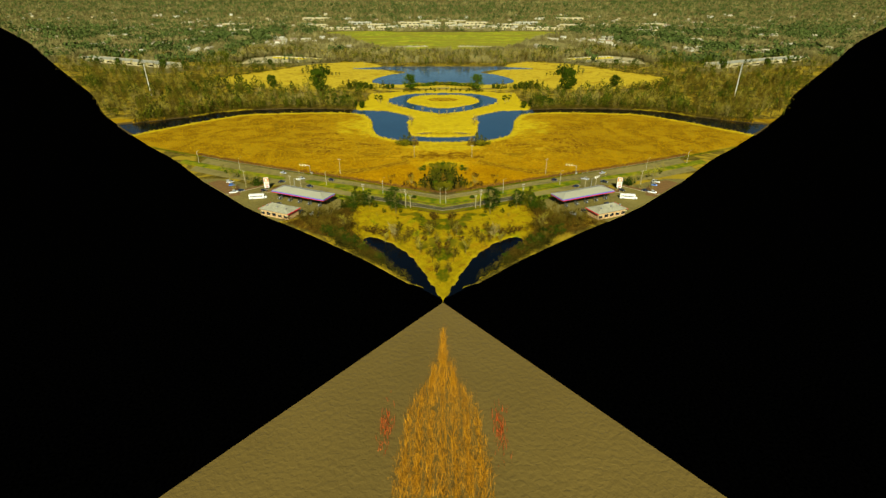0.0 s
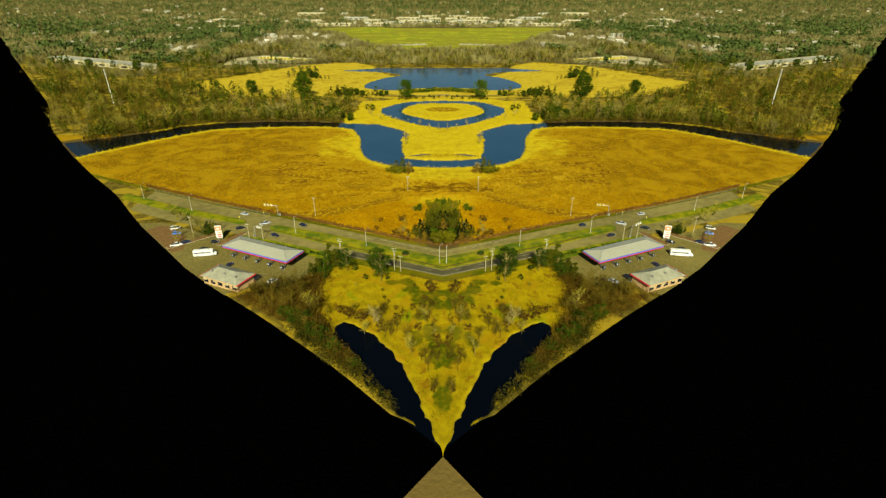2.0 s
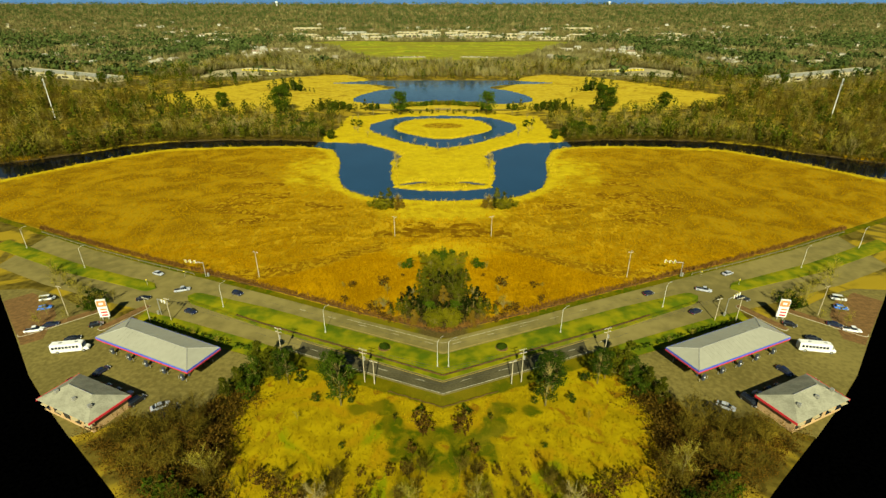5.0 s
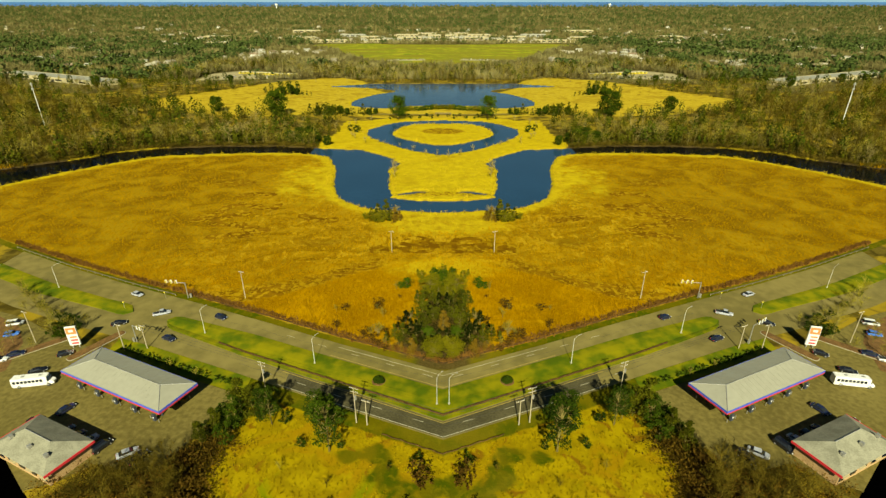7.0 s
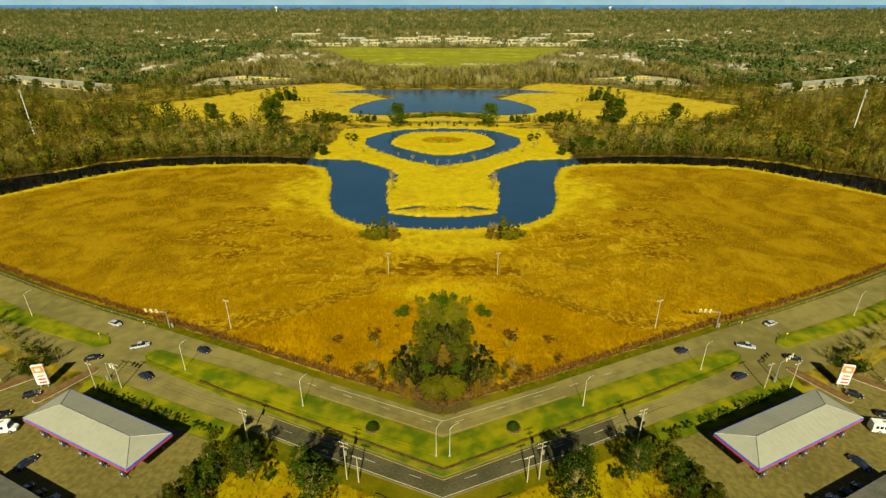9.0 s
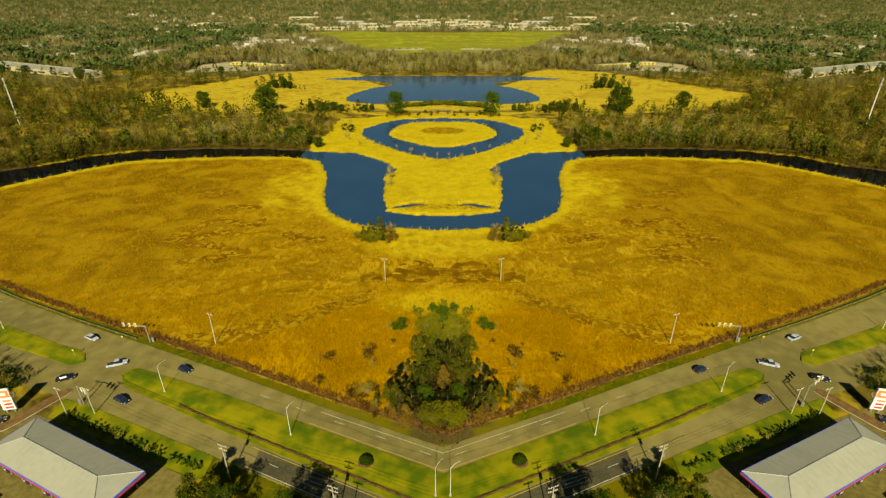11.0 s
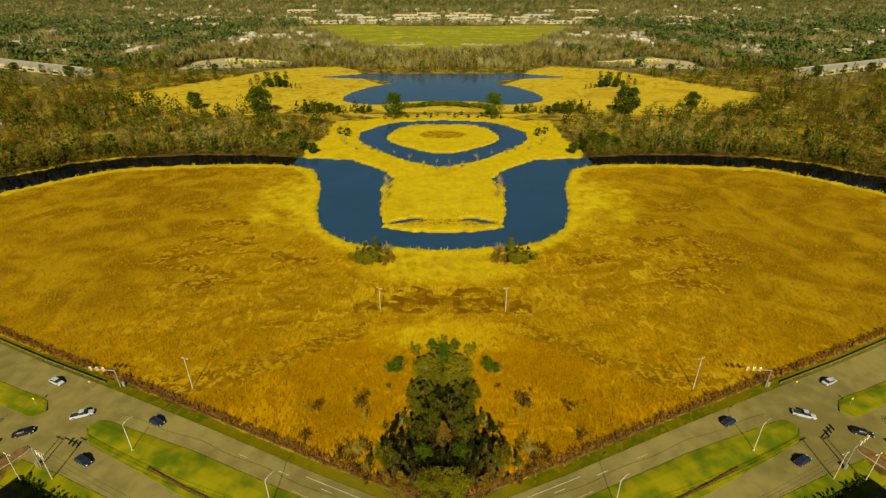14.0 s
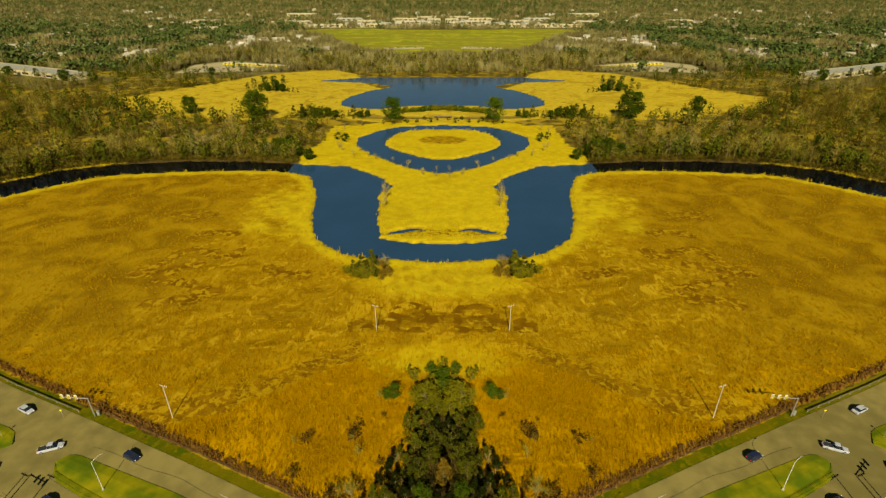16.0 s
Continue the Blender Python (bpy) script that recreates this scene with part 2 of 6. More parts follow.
FARCROWN = surface("far_tree_crowns", (0.110, 0.097, 0.033), (0.205, 0.176, 0.063), 0.9, 0.04, 4.0, 0, per="soft")
FARTAN = surface("tan_tree_crowns", (0.160, 0.137, 0.052), (0.275, 0.232, 0.091), 0.9, 0.04, 4.0, 0, per="soft")
FARDARK = surface("dark_tree_crowns", (0.075, 0.062, 0.020), (0.150, 0.120, 0.041), 0.9, 0.04, 4.0, 0, per="soft")
ROOFDARK = surface("weathered_shingle_roof", (0.19, 0.18, 0.125), (0.29, 0.275, 0.195), 0.85, 0.4, 9.0, 0.2, 0.02)
FARGREEN = surface("far_evergreen_crowns", (0.034, 0.052, 0.012), (0.085, 0.108, 0.026), 0.9, 0.04, 4.0, 0, per="soft")
WOODGREEN = surface("warm_evergreen_crowns", (0.018, 0.026, 0.002), (0.066, 0.078, 0.006), 0.9, 0.04, 4.0, 0, per="soft")
ROOFGREY = surface("pale_metal_roof", (0.275, 0.262, 0.195), (0.305, 0.292, 0.218), 0.55, 0.12, 6.0, 0.03, 0.01)
WHITE = surface("white_paint", (0.62, 0.60, 0.54), (0.78, 0.76, 0.70), 0.5, 0.8, 9.0, 0.05, 0.01)
CREAM = surface("cream_wall", (0.36, 0.30, 0.16), (0.48, 0.41, 0.24), 0.8, 0.4, 9.0, 0.1, 0.01)
TANBRICK = surface("tan_brick", (0.36, 0.22, 0.10), (0.50, 0.33, 0.16), 0.85, 1.5, 6.0, 0.2, 0.02)
BLUE = surface("blue_fascia", (0.05, 0.08, 0.42), (0.08, 0.12, 0.55), 0.4, 1.0, 9.0, 0)
RED = surface("red_fascia", (0.48, 0.02, 0.03), (0.62, 0.04, 0.05), 0.4, 1.0, 9.0, 0)
ORANGE = surface("orange_sign_face", (0.62, 0.17, 0.05), (0.74, 0.24, 0.08), 0.4, 1.0, 9.0, 0)
SIGNYELLOW = surface("yellow_signal_housing", (0.62, 0.48, 0.02), (0.75, 0.60, 0.05), 0.5, 1.0, 9.0, 0)
STEEL = surface("galvanised_steel", (0.34, 0.33, 0.29), (0.50, 0.48, 0.42), 0.45, 1.0, 9.0, 0.1, 0.01, 0.6)
POLEWOOD = surface("weathered_pole_wood", (0.30, 0.25, 0.15), (0.46, 0.39, 0.26), 0.9, 1.0)
DULLSTEEL = surface("dull_rusted_steel", (0.10, 0.085, 0.055), (0.19, 0.165, 0.11), 0.6, 1.0, 9.0, 0.1, 0.01, 0.3)
DARKWOOD = surface("dark_weathered_planks", (0.14, 0.11, 0.05), (0.22, 0.17, 0.08), 0.9, 1.0)
PALEPOLE = surface("pale_grey_pole_paint", (0.46, 0.44, 0.36), (0.60, 0.58, 0.48), 0.6, 1.0, 9.0, 0.05, 0.01)
RUBBER = surface("black_rubber", (0.012, 0.012, 0.012), (0.025, 0.025, 0.025), 0.7, 3.0)
GLASSDARK = surface("tinted_glass", (0.010, 0.012, 0.016), (0.02, 0.024, 0.03), 0.08, 2.0, 9.0, 0)
PUMPDARK = surface("dark_pump_metal", (0.03, 0.035, 0.045), (0.06, 0.07, 0.09), 0.4, 2.0)
PAINT = {
    "dark blue": surface("dark_blue_car_paint", (0.008, 0.012, 0.035), (0.012, 0.018, 0.05), 0.25, 1.0, 9.0, 0, coat=0.6),
    "black": surface("black_car_paint", (0.006, 0.006, 0.008), (0.012, 0.012, 0.014), 0.25, 1.0, 9.0, 0, coat=0.6),
    "white": surface("white_car_paint", (0.66, 0.65, 0.62), (0.75, 0.74, 0.70), 0.3, 1.0, 9.0, 0, coat=0.5),
    "silver": surface("silver_car_paint", (0.32, 0.33, 0.36), (0.42, 0.43, 0.46), 0.3, 1.0, 9.0, 0, 0.6, coat=0.5),
    "bright blue": surface("bright_blue_car_paint", (0.03, 0.13, 0.50), (0.05, 0.18, 0.60), 0.3, 1.0, 9.0, 0, coat=0.5),
    "red": surface("red_car_paint", (0.35, 0.03, 0.02), (0.48, 0.05, 0.03), 0.3, 1.0, 9.0, 0, coat=0.5)}

# ---- small building kit ----
def mesh_of(name, verts, faces, material):
    me = bpy.data.meshes.new(name)
    me.from_pydata([tuple(map(float, v)) for v in verts], [], [tuple(map(int, f)) for f in faces])
    me.materials.append(material)
    me.update()
    return me


def tri_mesh(name, verts, tris, material, smooth=False):
    """A mesh from arrays of places (n x 3) and triangles (m x 3)."""
    me = bpy.data.meshes.new(name)
    me.vertices.add(len(verts))
    me.vertices.foreach_set("co", np.asarray(verts, np.float32).ravel())
    me.loops.add(len(tris) * 3)
    me.loops.foreach_set("vertex_index", np.asarray(tris, np.int32).ravel())
    me.polygons.add(len(tris))
    me.polygons.foreach_set("loop_start", np.arange(0, len(tris) * 3, 3, dtype=np.int32))
    me.polygons.foreach_set("use_smooth", np.full(len(tris), smooth))
    me.materials.append(material)
    me.update(calc_edges=True)
    return me


def part(name, bm, material, parent, label=""):
    me = bpy.data.meshes.new(name)
    bm.to_mesh(me)
    bm.free()
    me.materials.append(material)
    ob = new(name, me)
    ob.parent = parent
    return tagged(ob, label)


def shared(name, me, parent, m=None):
    ob = new(name, me)
    ob.parent = parent
    if m is not None:
        ob.matrix_basis = m
    return ob


def box(bm, x, y, z, sx, sy, sz, rz=0.0, bevel=0.0):
    """A box centred on x, y with its foot at z."""
    made = bmesh.ops.create_cube(bm, size=1, matrix=pose(x, y, z + sz / 2, 0, 0, rz) @ Matrix.Diagonal((sx, sy, sz, 1)))
    if bevel:
        edges = list({e for v in made["verts"] for e in v.link_edges})
        bmesh.ops.bevel(bm, geom=edges, offset=bevel, segments=2, affect="EDGES")
    return bm


def rod(bm, a, b, r0, r1, n=7):
    a, b = Vector(a), Vector(b)
    turn = (b - a).to_track_quat("Z", "Y").to_matrix().to_4x4()
    bmesh.ops.create_cone(bm, cap_ends=True, segments=n, radius1=r0, radius2=r1, depth=(b - a).length,
                          matrix=Matrix.Translation((a + b) / 2) @ turn)
    return bm


def prism(bm, outline, z0, z1):
    """A slab with an outline in plan."""
    low = [bm.verts.new((x, y, z0)) for x, y in outline]
    top = [bm.verts.new((x, y, z1)) for x, y in outline]
    bm.faces.new(top)
    bm.faces.new(low[::-1])
    for i in range(len(outline)):
        j = (i + 1) % len(outline)
        bm.faces.new((low[i], low[j], top[j], top[i]))
    bmesh.ops.recalc_face_normals(bm, faces=bm.faces)
    return bm


def base(name, m, label, category, group=""):
    ob = new(name)
    ob.empty_display_size = 0.3
    ob.matrix_basis = m
    return tagged(ob, label, category, group)


def both(make, x, y, turn=0.0, z=0.0, *args, **kw):
    """Sets a thing on one side of the middle line and its twin on the other."""
    thing = make(pose(x, y, z, 0, 0, turn), *args, **kw)
    if abs(x) > 0.01:
        copy_thing(thing, pose(-x, y, z, 0, 0, -turn))
    return thing


# ---- plan of the land: u is the distance from the middle line ----
EDGE_Y = [-5, 6.7, 31, 63, 75, 100, 117, 150, 196, 231, 355, 450, 800, 1200, 2900, 5400]
EDGE_U = [0.05, 12.0, 36, 73, 89, 119, 133, 166, 204, 242, 354, 418, 712, 1040, 2560, 4900]
ROAD_U = [0, 30, 60, 90, 120, 150, 190, 240]
FAR_N = [117, 129.5, 143, 156, 168.5, 182, 202, 227]
FAR_S = [109.5, 122.3, 135.4, 146.5, 157.5, 170, 190.5, 215]
NEAR_N = [97.6, 110.8, 124.0, 138.8, 151.0, 162, 182, 206]
NEAR_S = [91.5, 103.8, 116.8, 129.3, 140.0, 152, 172, 196]


_s = np.linspace(math.log(25.0), math.log(5440.0), 900)
_u = np.interp(np.exp(_s) - 30, EDGE_Y, EDGE_U)
_k = np.exp(-np.linspace(-2, 2, 61) ** 2)
_u = np.convolve(np.pad(_u, 30, mode="edge"), _k / _k.sum(), mode="valid")
_u *= np.interp(np.exp(_s) - 30, [-5, 10], [0.0, 1.0])


def border(y):
    """Half the width of the land, as one smooth curve."""
    return np.maximum(np.interp(np.log(np.maximum(y + 30, 25)), _s, _u) - 0.8 * np.exp(-((np.asarray(y) - 84.0) / 28.0) ** 2), 0.05)


def road_y(u, line):
    return np.interp(u, ROAD_U, line)


POND = [(-9, 243), (10, 244), (20, 246), (36, 247.5), (48, 254.5), (58, 267), (64.5, 286), (69, 320), (80, 351), (97, 360),
        (124, 362), (158, 360), (200, 353), (222, 336), (243, 312), (262, 285), (280, 262), (420, 230), (420, 275),
        (312, 305), (285, 322), (252, 345), (240, 362), (212, 375), (168, 382), (127, 382), (88, 375), (60, 371),
        (39, 352), (29, 334), (35, 320), (32, 286), (28, 266.5), (18.5, 262), (-9, 260)]
RING_OUT = [(-9, 357), (4, 358), (14, 363), (24, 370), (37, 384), (49, 398), (58, 411), (64.5, 427), (62, 443), (54, 457), (45, 468), (33, 476), (-9, 483)]
RING_IN = [(-9, 384), (8, 386.5), (20, 395), (30, 403.5), (38, 413), (42, 422), (42.5, 433), (40, 443), (35, 455), (26, 464), (-9, 470)]
LAKE = [(-9, 561), (27, 560), (42, 555), (61, 545), (85, 550), (96, 560), (101, 580), (98, 604), (88, 628), (77, 645), (60, 662),
        (62, 672), (81, 690), (116, 700), (148, 706), (148, 713), (97, 738), (-9, 736)]
DARKPOND = [(38, 58), (31, 55), (24, 48), (18, 40), (13, 31), (9, 22), (5, 9), (2.2, -1), (6, 3), (18, 17), (29, 31), (38, 45), (41, 53)]
PUDDLES = [[(8, 273), (13, 274.6), (18, 272), (25, 270), (27, 271.4), (22, 274), (15, 277.2), (9, 276)]]
MEADOW = [(340, 592), (305, 643), (270, 700), (225, 770), (150, 800), (112, 760), (95, 690), (-9, 545), (-9, 490), (60, 492),
          (100, 512), (133, 512), (174, 498), (233, 508), (307, 548)]
ISLAND = [(-9, 255), (33, 258), (42, 330), (61, 366), (92, 371), (108, 392), (88, 420), (80, 455), (66, 482), (40, 497), (-9, 500)]
LAWN = [(-9, 985), (70, 990), (130, 1030), (176, 1110), (226, 1250), (290, 1400), (400, 1540), (330, 1610), (200, 1630), (150, 1590), (-9, 1575)]
LOT = [(56, 107.8), (75, 115.4), (97, 124.6), (112, 130), (128, 137.5), (141, 145), (152, 149)]


def inside(poly, u, y):
    hit = np.zeros(u.shape, bool)
    for (ax, ay), (bx, by) in zip(poly, poly[1:] + poly[:1]):
        if ay != by:
            hit ^= ((ay > y) != (by > y)) & (u < (bx - ax) * (y - ay) / (by - ay) + ax)
    return hit


def away(poly, u, y):
    """Distance to the outline, negative inside."""
    far = np.full(u.shape, 1e9)
    for (ax, ay), (bx, by) in zip(poly, poly[1:] + poly[:1]):
        dx, dy = bx - ax, by - ay
        k = np.clip(((u - ax) * dx + (y - ay) * dy) / (dx * dx + dy * dy), 0, 1)
        far = np.minimum(far, np.hypot(u - ax - k * dx, y - ay - k * dy))
    return np.where(inside(poly, u, y), -far, far)


def step(a, b, v):
    k = np.clip((v - a) / (b - a), 0, 1)
    return k * k * (3 - 2 * k)


def lumps(x, y, size, seed):
    """Smooth hills and hollows between -1 and 1."""
    r = np.random.default_rng(seed)
    total = np.zeros(x.shape)
    for _ in range(7):
        a, s, p = r.uniform(0, 6.28), size * r.uniform(0.6, 1.6), r.uniform(0, 6.28)
        total += np.sin((x * np.cos(a) + y * np.sin(a)) * 6.28 / s + p + 1.3 * np.sin(y * 6.28 / (s * 1.7) + p))
    return total / 4


def shore(u, y):
    """Distance to the nearest water, negative in it; also shows the ragged banks."""
    ring = np.maximum(away(RING_OUT, u, y), -away(RING_IN, u, y))
    d = np.minimum(np.minimum(away(POND, u, y), ring), np.minimum(away(LAKE, u, y), away(DARKPOND, u, y)))
    d = d + 0.9 * lumps(u, y, 14, 3) + 0.5 * lumps(u, y, 5, 4)
    return np.minimum(d, np.minimum.reduce([away(p, u, y) for p in PUDDLES]) + 0.25 * lumps(u, y, 5, 4))


def near_line(points, u, y):
    """Distance to a line of points."""
    far = np.full(u.shape, 1e9)
    for (ax, ay), (bx, by) in zip(points, points[1:]):
        k = np.clip(((u - ax) * (bx - ax) + (y - ay) * (by - ay)) / ((bx - ax) ** 2 + (by - ay) ** 2), 0, 1)
        far = np.minimum(far, np.hypot(u - ax - k * (bx - ax), y - ay - k * (by - ay)))
    return far


# old channels in the marsh where the reeds lie flat
CHANNELS = [[(87, 254), (89, 248), (98, 250), (107, 254), (113, 251), (114, 243), (117, 238), (121, 233)], [(100, 240), (107, 238), (111, 233), (118, 232)],
            [(109, 227), (100, 226), (91, 222), (84, 218)], [(105, 211), (97, 214), (90, 214)], [(112, 268), (104, 272), (96, 270)], [(70, 238), (62, 232), (54, 232)]]


def thicket(u, y):
    """The cedar thicket at the marsh corner."""
    wide = np.interp(y, [117, 122, 127, 134, 139, 143, 150, 158, 166, 172, 178], [3, 9, 13, 15, 12, 9, 8, 7, 7, 5, 1])
    return step(2.5, -2.5, u - wide + 2.2 * lumps(u, y, 7, 15)) * (y > 118) * (y < 178)


def zones(u, y):
    wet = shore(u, y)
    north = y - road_y(u, FAR_N)
    south = road_y(u, NEAR_S) - y
    field = step(2.0, 4.5, north) * (y < 375) * (away(POND, u, y) > -3) * (1 - step(395, 400, y))
    field *= np.where((y > 330) & (u > 225), step(30, 0, (y - 330) + (u - 225)), 1.0)
    pond = away([p for p in POND if p[0] < 110], u, y)
    field = field * (1 - 0.6 * thicket(u, y))
    gold = np.maximum(0.85 * step(12, 3, wet) * (y > 150) * ~((u > 93) & (u < 190 + 25 * lumps(u, y, 30, 55)) & (y > 366) & (y < 420)) * ~((y > 250) & (y < 430) & (u > 93) & ((u < 205) | (u > 258)) & (y > np.interp(u, [90, 127, 168, 212, 240, 252, 285, 312, 420], [373, 379, 379, 372, 359, 342, 319, 302, 272]))) * (y < 500), np.maximum((0.84 + 0.08 * lumps(u, y, 45, 57)) * step(3, -3, away(MEADOW, u, y)), step(3, -3, away(ISLAND, u, y))))
    gold = np.maximum(gold, (0.62 + 0.22 * lumps(u, y, 16, 64)) * step(48, 12, np.hypot((u - 74) * 1.15, (y - 302) * 0.7) + 9 * lumps(u, y, 22, 63)))
    gold = np.maximum(gold, 0.6 * step(1.0, 0.5, np.hypot(u / 48, (y - 228) / 20)))
    gold = np.maximum(gold, 0.62 * step(1.0, 0.4, np.hypot(u / 34, (y - 181) / 14)))
    gold = np.where((y > 385) & (y < 480) & (u < 90), np.maximum(gold, 0.8), gold)
    arc = np.interp(u, [0, 9, 18, 33, 45, 60, 80, 100], [187, 186, 183, 174, 166, 156, 150, 152])
    bare = ((0.63 + 0.08 * lumps(u, y, 22, 27)) * step(-1, 4, y - arc) * step(24, 8, y - arc) * step(14, 30, u) * step(120, 80, u))
    bare = np.maximum(bare, 0.50 * step(1.0, 0.6, np.hypot((u - 55) / 16, (y - 207 + 3 * np.sin(u / 7)) / 7)))
    bare = np.maximum(bare, 0.42 * step(1.0, 0.6, np.hypot((u - 118) / 40, (y - 232 + 6 * np.sin(u / 12)) / 9)))
    bare = np.maximum(bare, 0.60 * step(1.0, 0.7, np.hypot((u - 123) / 17, (y - 291) / 9)))
    bare = np.maximum(bare, 0.62 * step(1.0, 0.6, np.hypot(u / 26, (y - 434) / 17)))
    worn = np.minimum.reduce([near_line(p, u, y) for p in CHANNELS]) + 1.1 * lumps(u, y, 9, 61)
    bare = np.maximum(bare, 0.80 * step(6.0, 1.8, worn))
    bare = np.maximum(bare, 0.70 * step(1.0, 0.6, np.hypot((u - 116) / 7, (y - 234) / 5)))
    bare = np.maximum(bare, 0.55 * step(1.0, 0.5, np.hypot((u - 8) / 28, (y - 271) / 7)))
    flat = np.maximum(step(1.06, 0.9, np.hypot((u - 11.5) / 10, (y - 203) / 9.5) + 0.20 * lumps(u, y, 7, 71)) , step(1.05, 0.85, np.hypot((u - 27.5) / 5.4, (y - 198) / 5.4)))
    flat = np.maximum(flat, step(1.0, 0.8, np.hypot(u / 9, (y - 203) / 4.0)))
    flat = flat * (1 - 0.9 * step(0.9, 0.4, np.hypot((u - 13.5) / 5.0, (y - 206.5) / 2.0) + 0.5 * lumps(u, y, 4, 72))) * (1 - 0.9 * step(0.9, 0.4, np.hypot((u - 11) / 6.5, (y - 198.6) / 1.6) + 0.5 * lumps(u, y, 4, 73)))
    meadow = np.maximum((0.9 + 0.2 * lumps(u, y, 45, 57)) * step(3, -3, away(MEADOW, u, y)), 0.42 * step(1.0, 0.5, np.hypot((u - 22) / 26, (y - 272) / 12)))
    meadow = np.where(wet > 5, meadow, meadow * step(2, 5, wet))
    lawn = np.maximum(step(0, 1, north + 1) * step(4.0, 2.0, north), step(5, -5, away(LAWN, u, y)))
    lawn = np.maximum(lawn, step(-1, 0, south) * step(7, 3, south) * (u < 60))
    for cu, cy, ru, ry in ((13, 80, 6, 6), (3, 78, 5, 6), (9, 74, 7, 9), (2, 68, 6, 8), (9, 62, 5, 6), (4, 52, 5, 9), (16, 87, 6, 4), (23, 86, 5, 3), (2, 38, 5, 13), (1, 20, 3, 12), (10, 47, 4, 6)):
        lawn = np.maximum(lawn, 0.75 * step(1.35, 0.1, np.hypot((u - cu) / ru, (y - cy) / ry) + 0.3 * lumps(u, y, 9, 91)))
    slope = step(3, 5, south) * step(2.5, 0, u - np.interp(y, [0, 3, 17, 31, 45, 55, 66, 80, 108], [4, 5, 17, 29, 40, 46, 55, 58, 54]))
    town = step(800, 860, y + 40 * np.sin(u / 60))
    town = np.maximum(town, step(26, 8, np.minimum(away([(440, 662), (720, 812), (720, 890), (420, 720)], u, y), away([(365, 745), (215, 752), (205, 850), (330, 908), (376, 850)], u, y)) + 6 * lumps(u, y, 40, 51)))
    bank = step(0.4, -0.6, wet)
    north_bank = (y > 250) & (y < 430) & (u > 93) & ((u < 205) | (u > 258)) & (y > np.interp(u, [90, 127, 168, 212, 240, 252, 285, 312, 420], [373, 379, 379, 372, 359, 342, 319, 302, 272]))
    # thicket term darkens the soil as painted shade under the cedars
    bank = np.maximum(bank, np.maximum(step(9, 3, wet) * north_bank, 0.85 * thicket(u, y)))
    return dict(brown=field * step(45, 165, u + 12 * lumps(u, y, 60, 73)), tawny=field * np.maximum(step(8, -2, y - arc), 0.45 * step(230, 170, y)), reed=field, gold=gold, bare=bare, lawn=lawn, slope=slope, town=town, bank=bank, meadow=np.clip(meadow, 0, 1), flat=0.55 * flat), wet


def land_z(u, y, wet=None):
    wet = shore(u, y) if wet is None else wet
    z = 0.10 * lumps(u, y, 40, 5)
    field = step(3, 8, y - road_y(u, FAR_N)) * step(420, 380, y)
    z = z + field * (0.35 + 0.20 * lumps(u, y, 26, 6) + 0.05 * lumps(u, y, 7, 8))
    z = np.where(wet < 2.0, z * step(-1, 2, wet) + 0.15 - 1.6 * step(1.0, -2.0, wet), z)
    near_road = step(6, 1, np.maximum(y - road_y(u, FAR_N), road_y(u, NEAR_S) - y)) * (y < 260)
    paved = step(3, 0, np.maximum.reduce([np.interp(u, [p[0] for p in LOT], [p[1] for p in LOT]) * -1 + y, 53 - u, 0 * u]))
    z = z * (1 - near_road) * (1 - paved * (y < 160)) - 0.06 * np.maximum(near_road, paved * (y < 160) * (u > 50))
    return z + 110 * np.clip((y - 2200) / 2700, 0, 1) ** 1.1


# ---- the ground: one sheet ----
def build_ground():
    ys = [-5.0]
    while ys[-1] < 5300:
        ys.append(ys[-1] + max(0.9, 0.0062 * (ys[-1] + 25)))
    ys, ss = np.array(ys), np.linspace(-1, 1, 331)
    Y, S = np.meshgrid(ys, ss, indexing="ij")
    X = S * border(Y)
    U = np.abs(X)
    weights, wet = zones(U, Y)
    Z = land_z(U, Y, wet)
    rows, cols = Y.shape
    i = (np.arange(rows - 1)[:, None] * cols + np.arange(cols - 1)[None, :]).ravel()
    tris = np.concatenate([np.stack([i, i + 1, i + cols + 1], 1), np.stack([i, i + cols + 1, i + cols], 1)])
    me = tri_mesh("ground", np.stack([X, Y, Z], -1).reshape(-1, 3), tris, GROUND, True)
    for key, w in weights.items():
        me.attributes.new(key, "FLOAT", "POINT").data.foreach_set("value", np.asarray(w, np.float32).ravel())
    return tagged(new("ground", me), "golden reed marsh, meadow and woodland soil", "ground", kind="structure")


build_ground()


def sheet(name, half, z, material, label, category="water", mirrored=True):
    """A flat sheet; half: its outline on one side of the middle line."""
    outline = [(-u, y) for u, y in half] + ([(u, y) for u, y in half[::-1]] if mirrored else [])
    return tagged(new(name, mesh_of(name, [(x, y, z) for x, y in outline], [tuple(range(len(outline)))], material)), label, category, kind="structure")


sheet("water_pond", [(0, 236), (96, 240), (96, 392), (90, 490), (0, 490)], -0.3, WATER, "calm dark blue marsh pond and creek water")
for side in (1, -1):
    ob = sheet("water_creek", [(96, 240), (245, 246), (262, 258), (290, 285), (342, 342), (342, 392), (96, 392)], -0.3, BLACKPOND, "creek water coloured near black for shade and mirrored bare woods", mirrored=False)
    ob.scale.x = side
sheet("water_lake", [(0, 540), (160, 540), (160, 745), (0, 745)], -0.3, WATER, "blue lake water before bare woods")
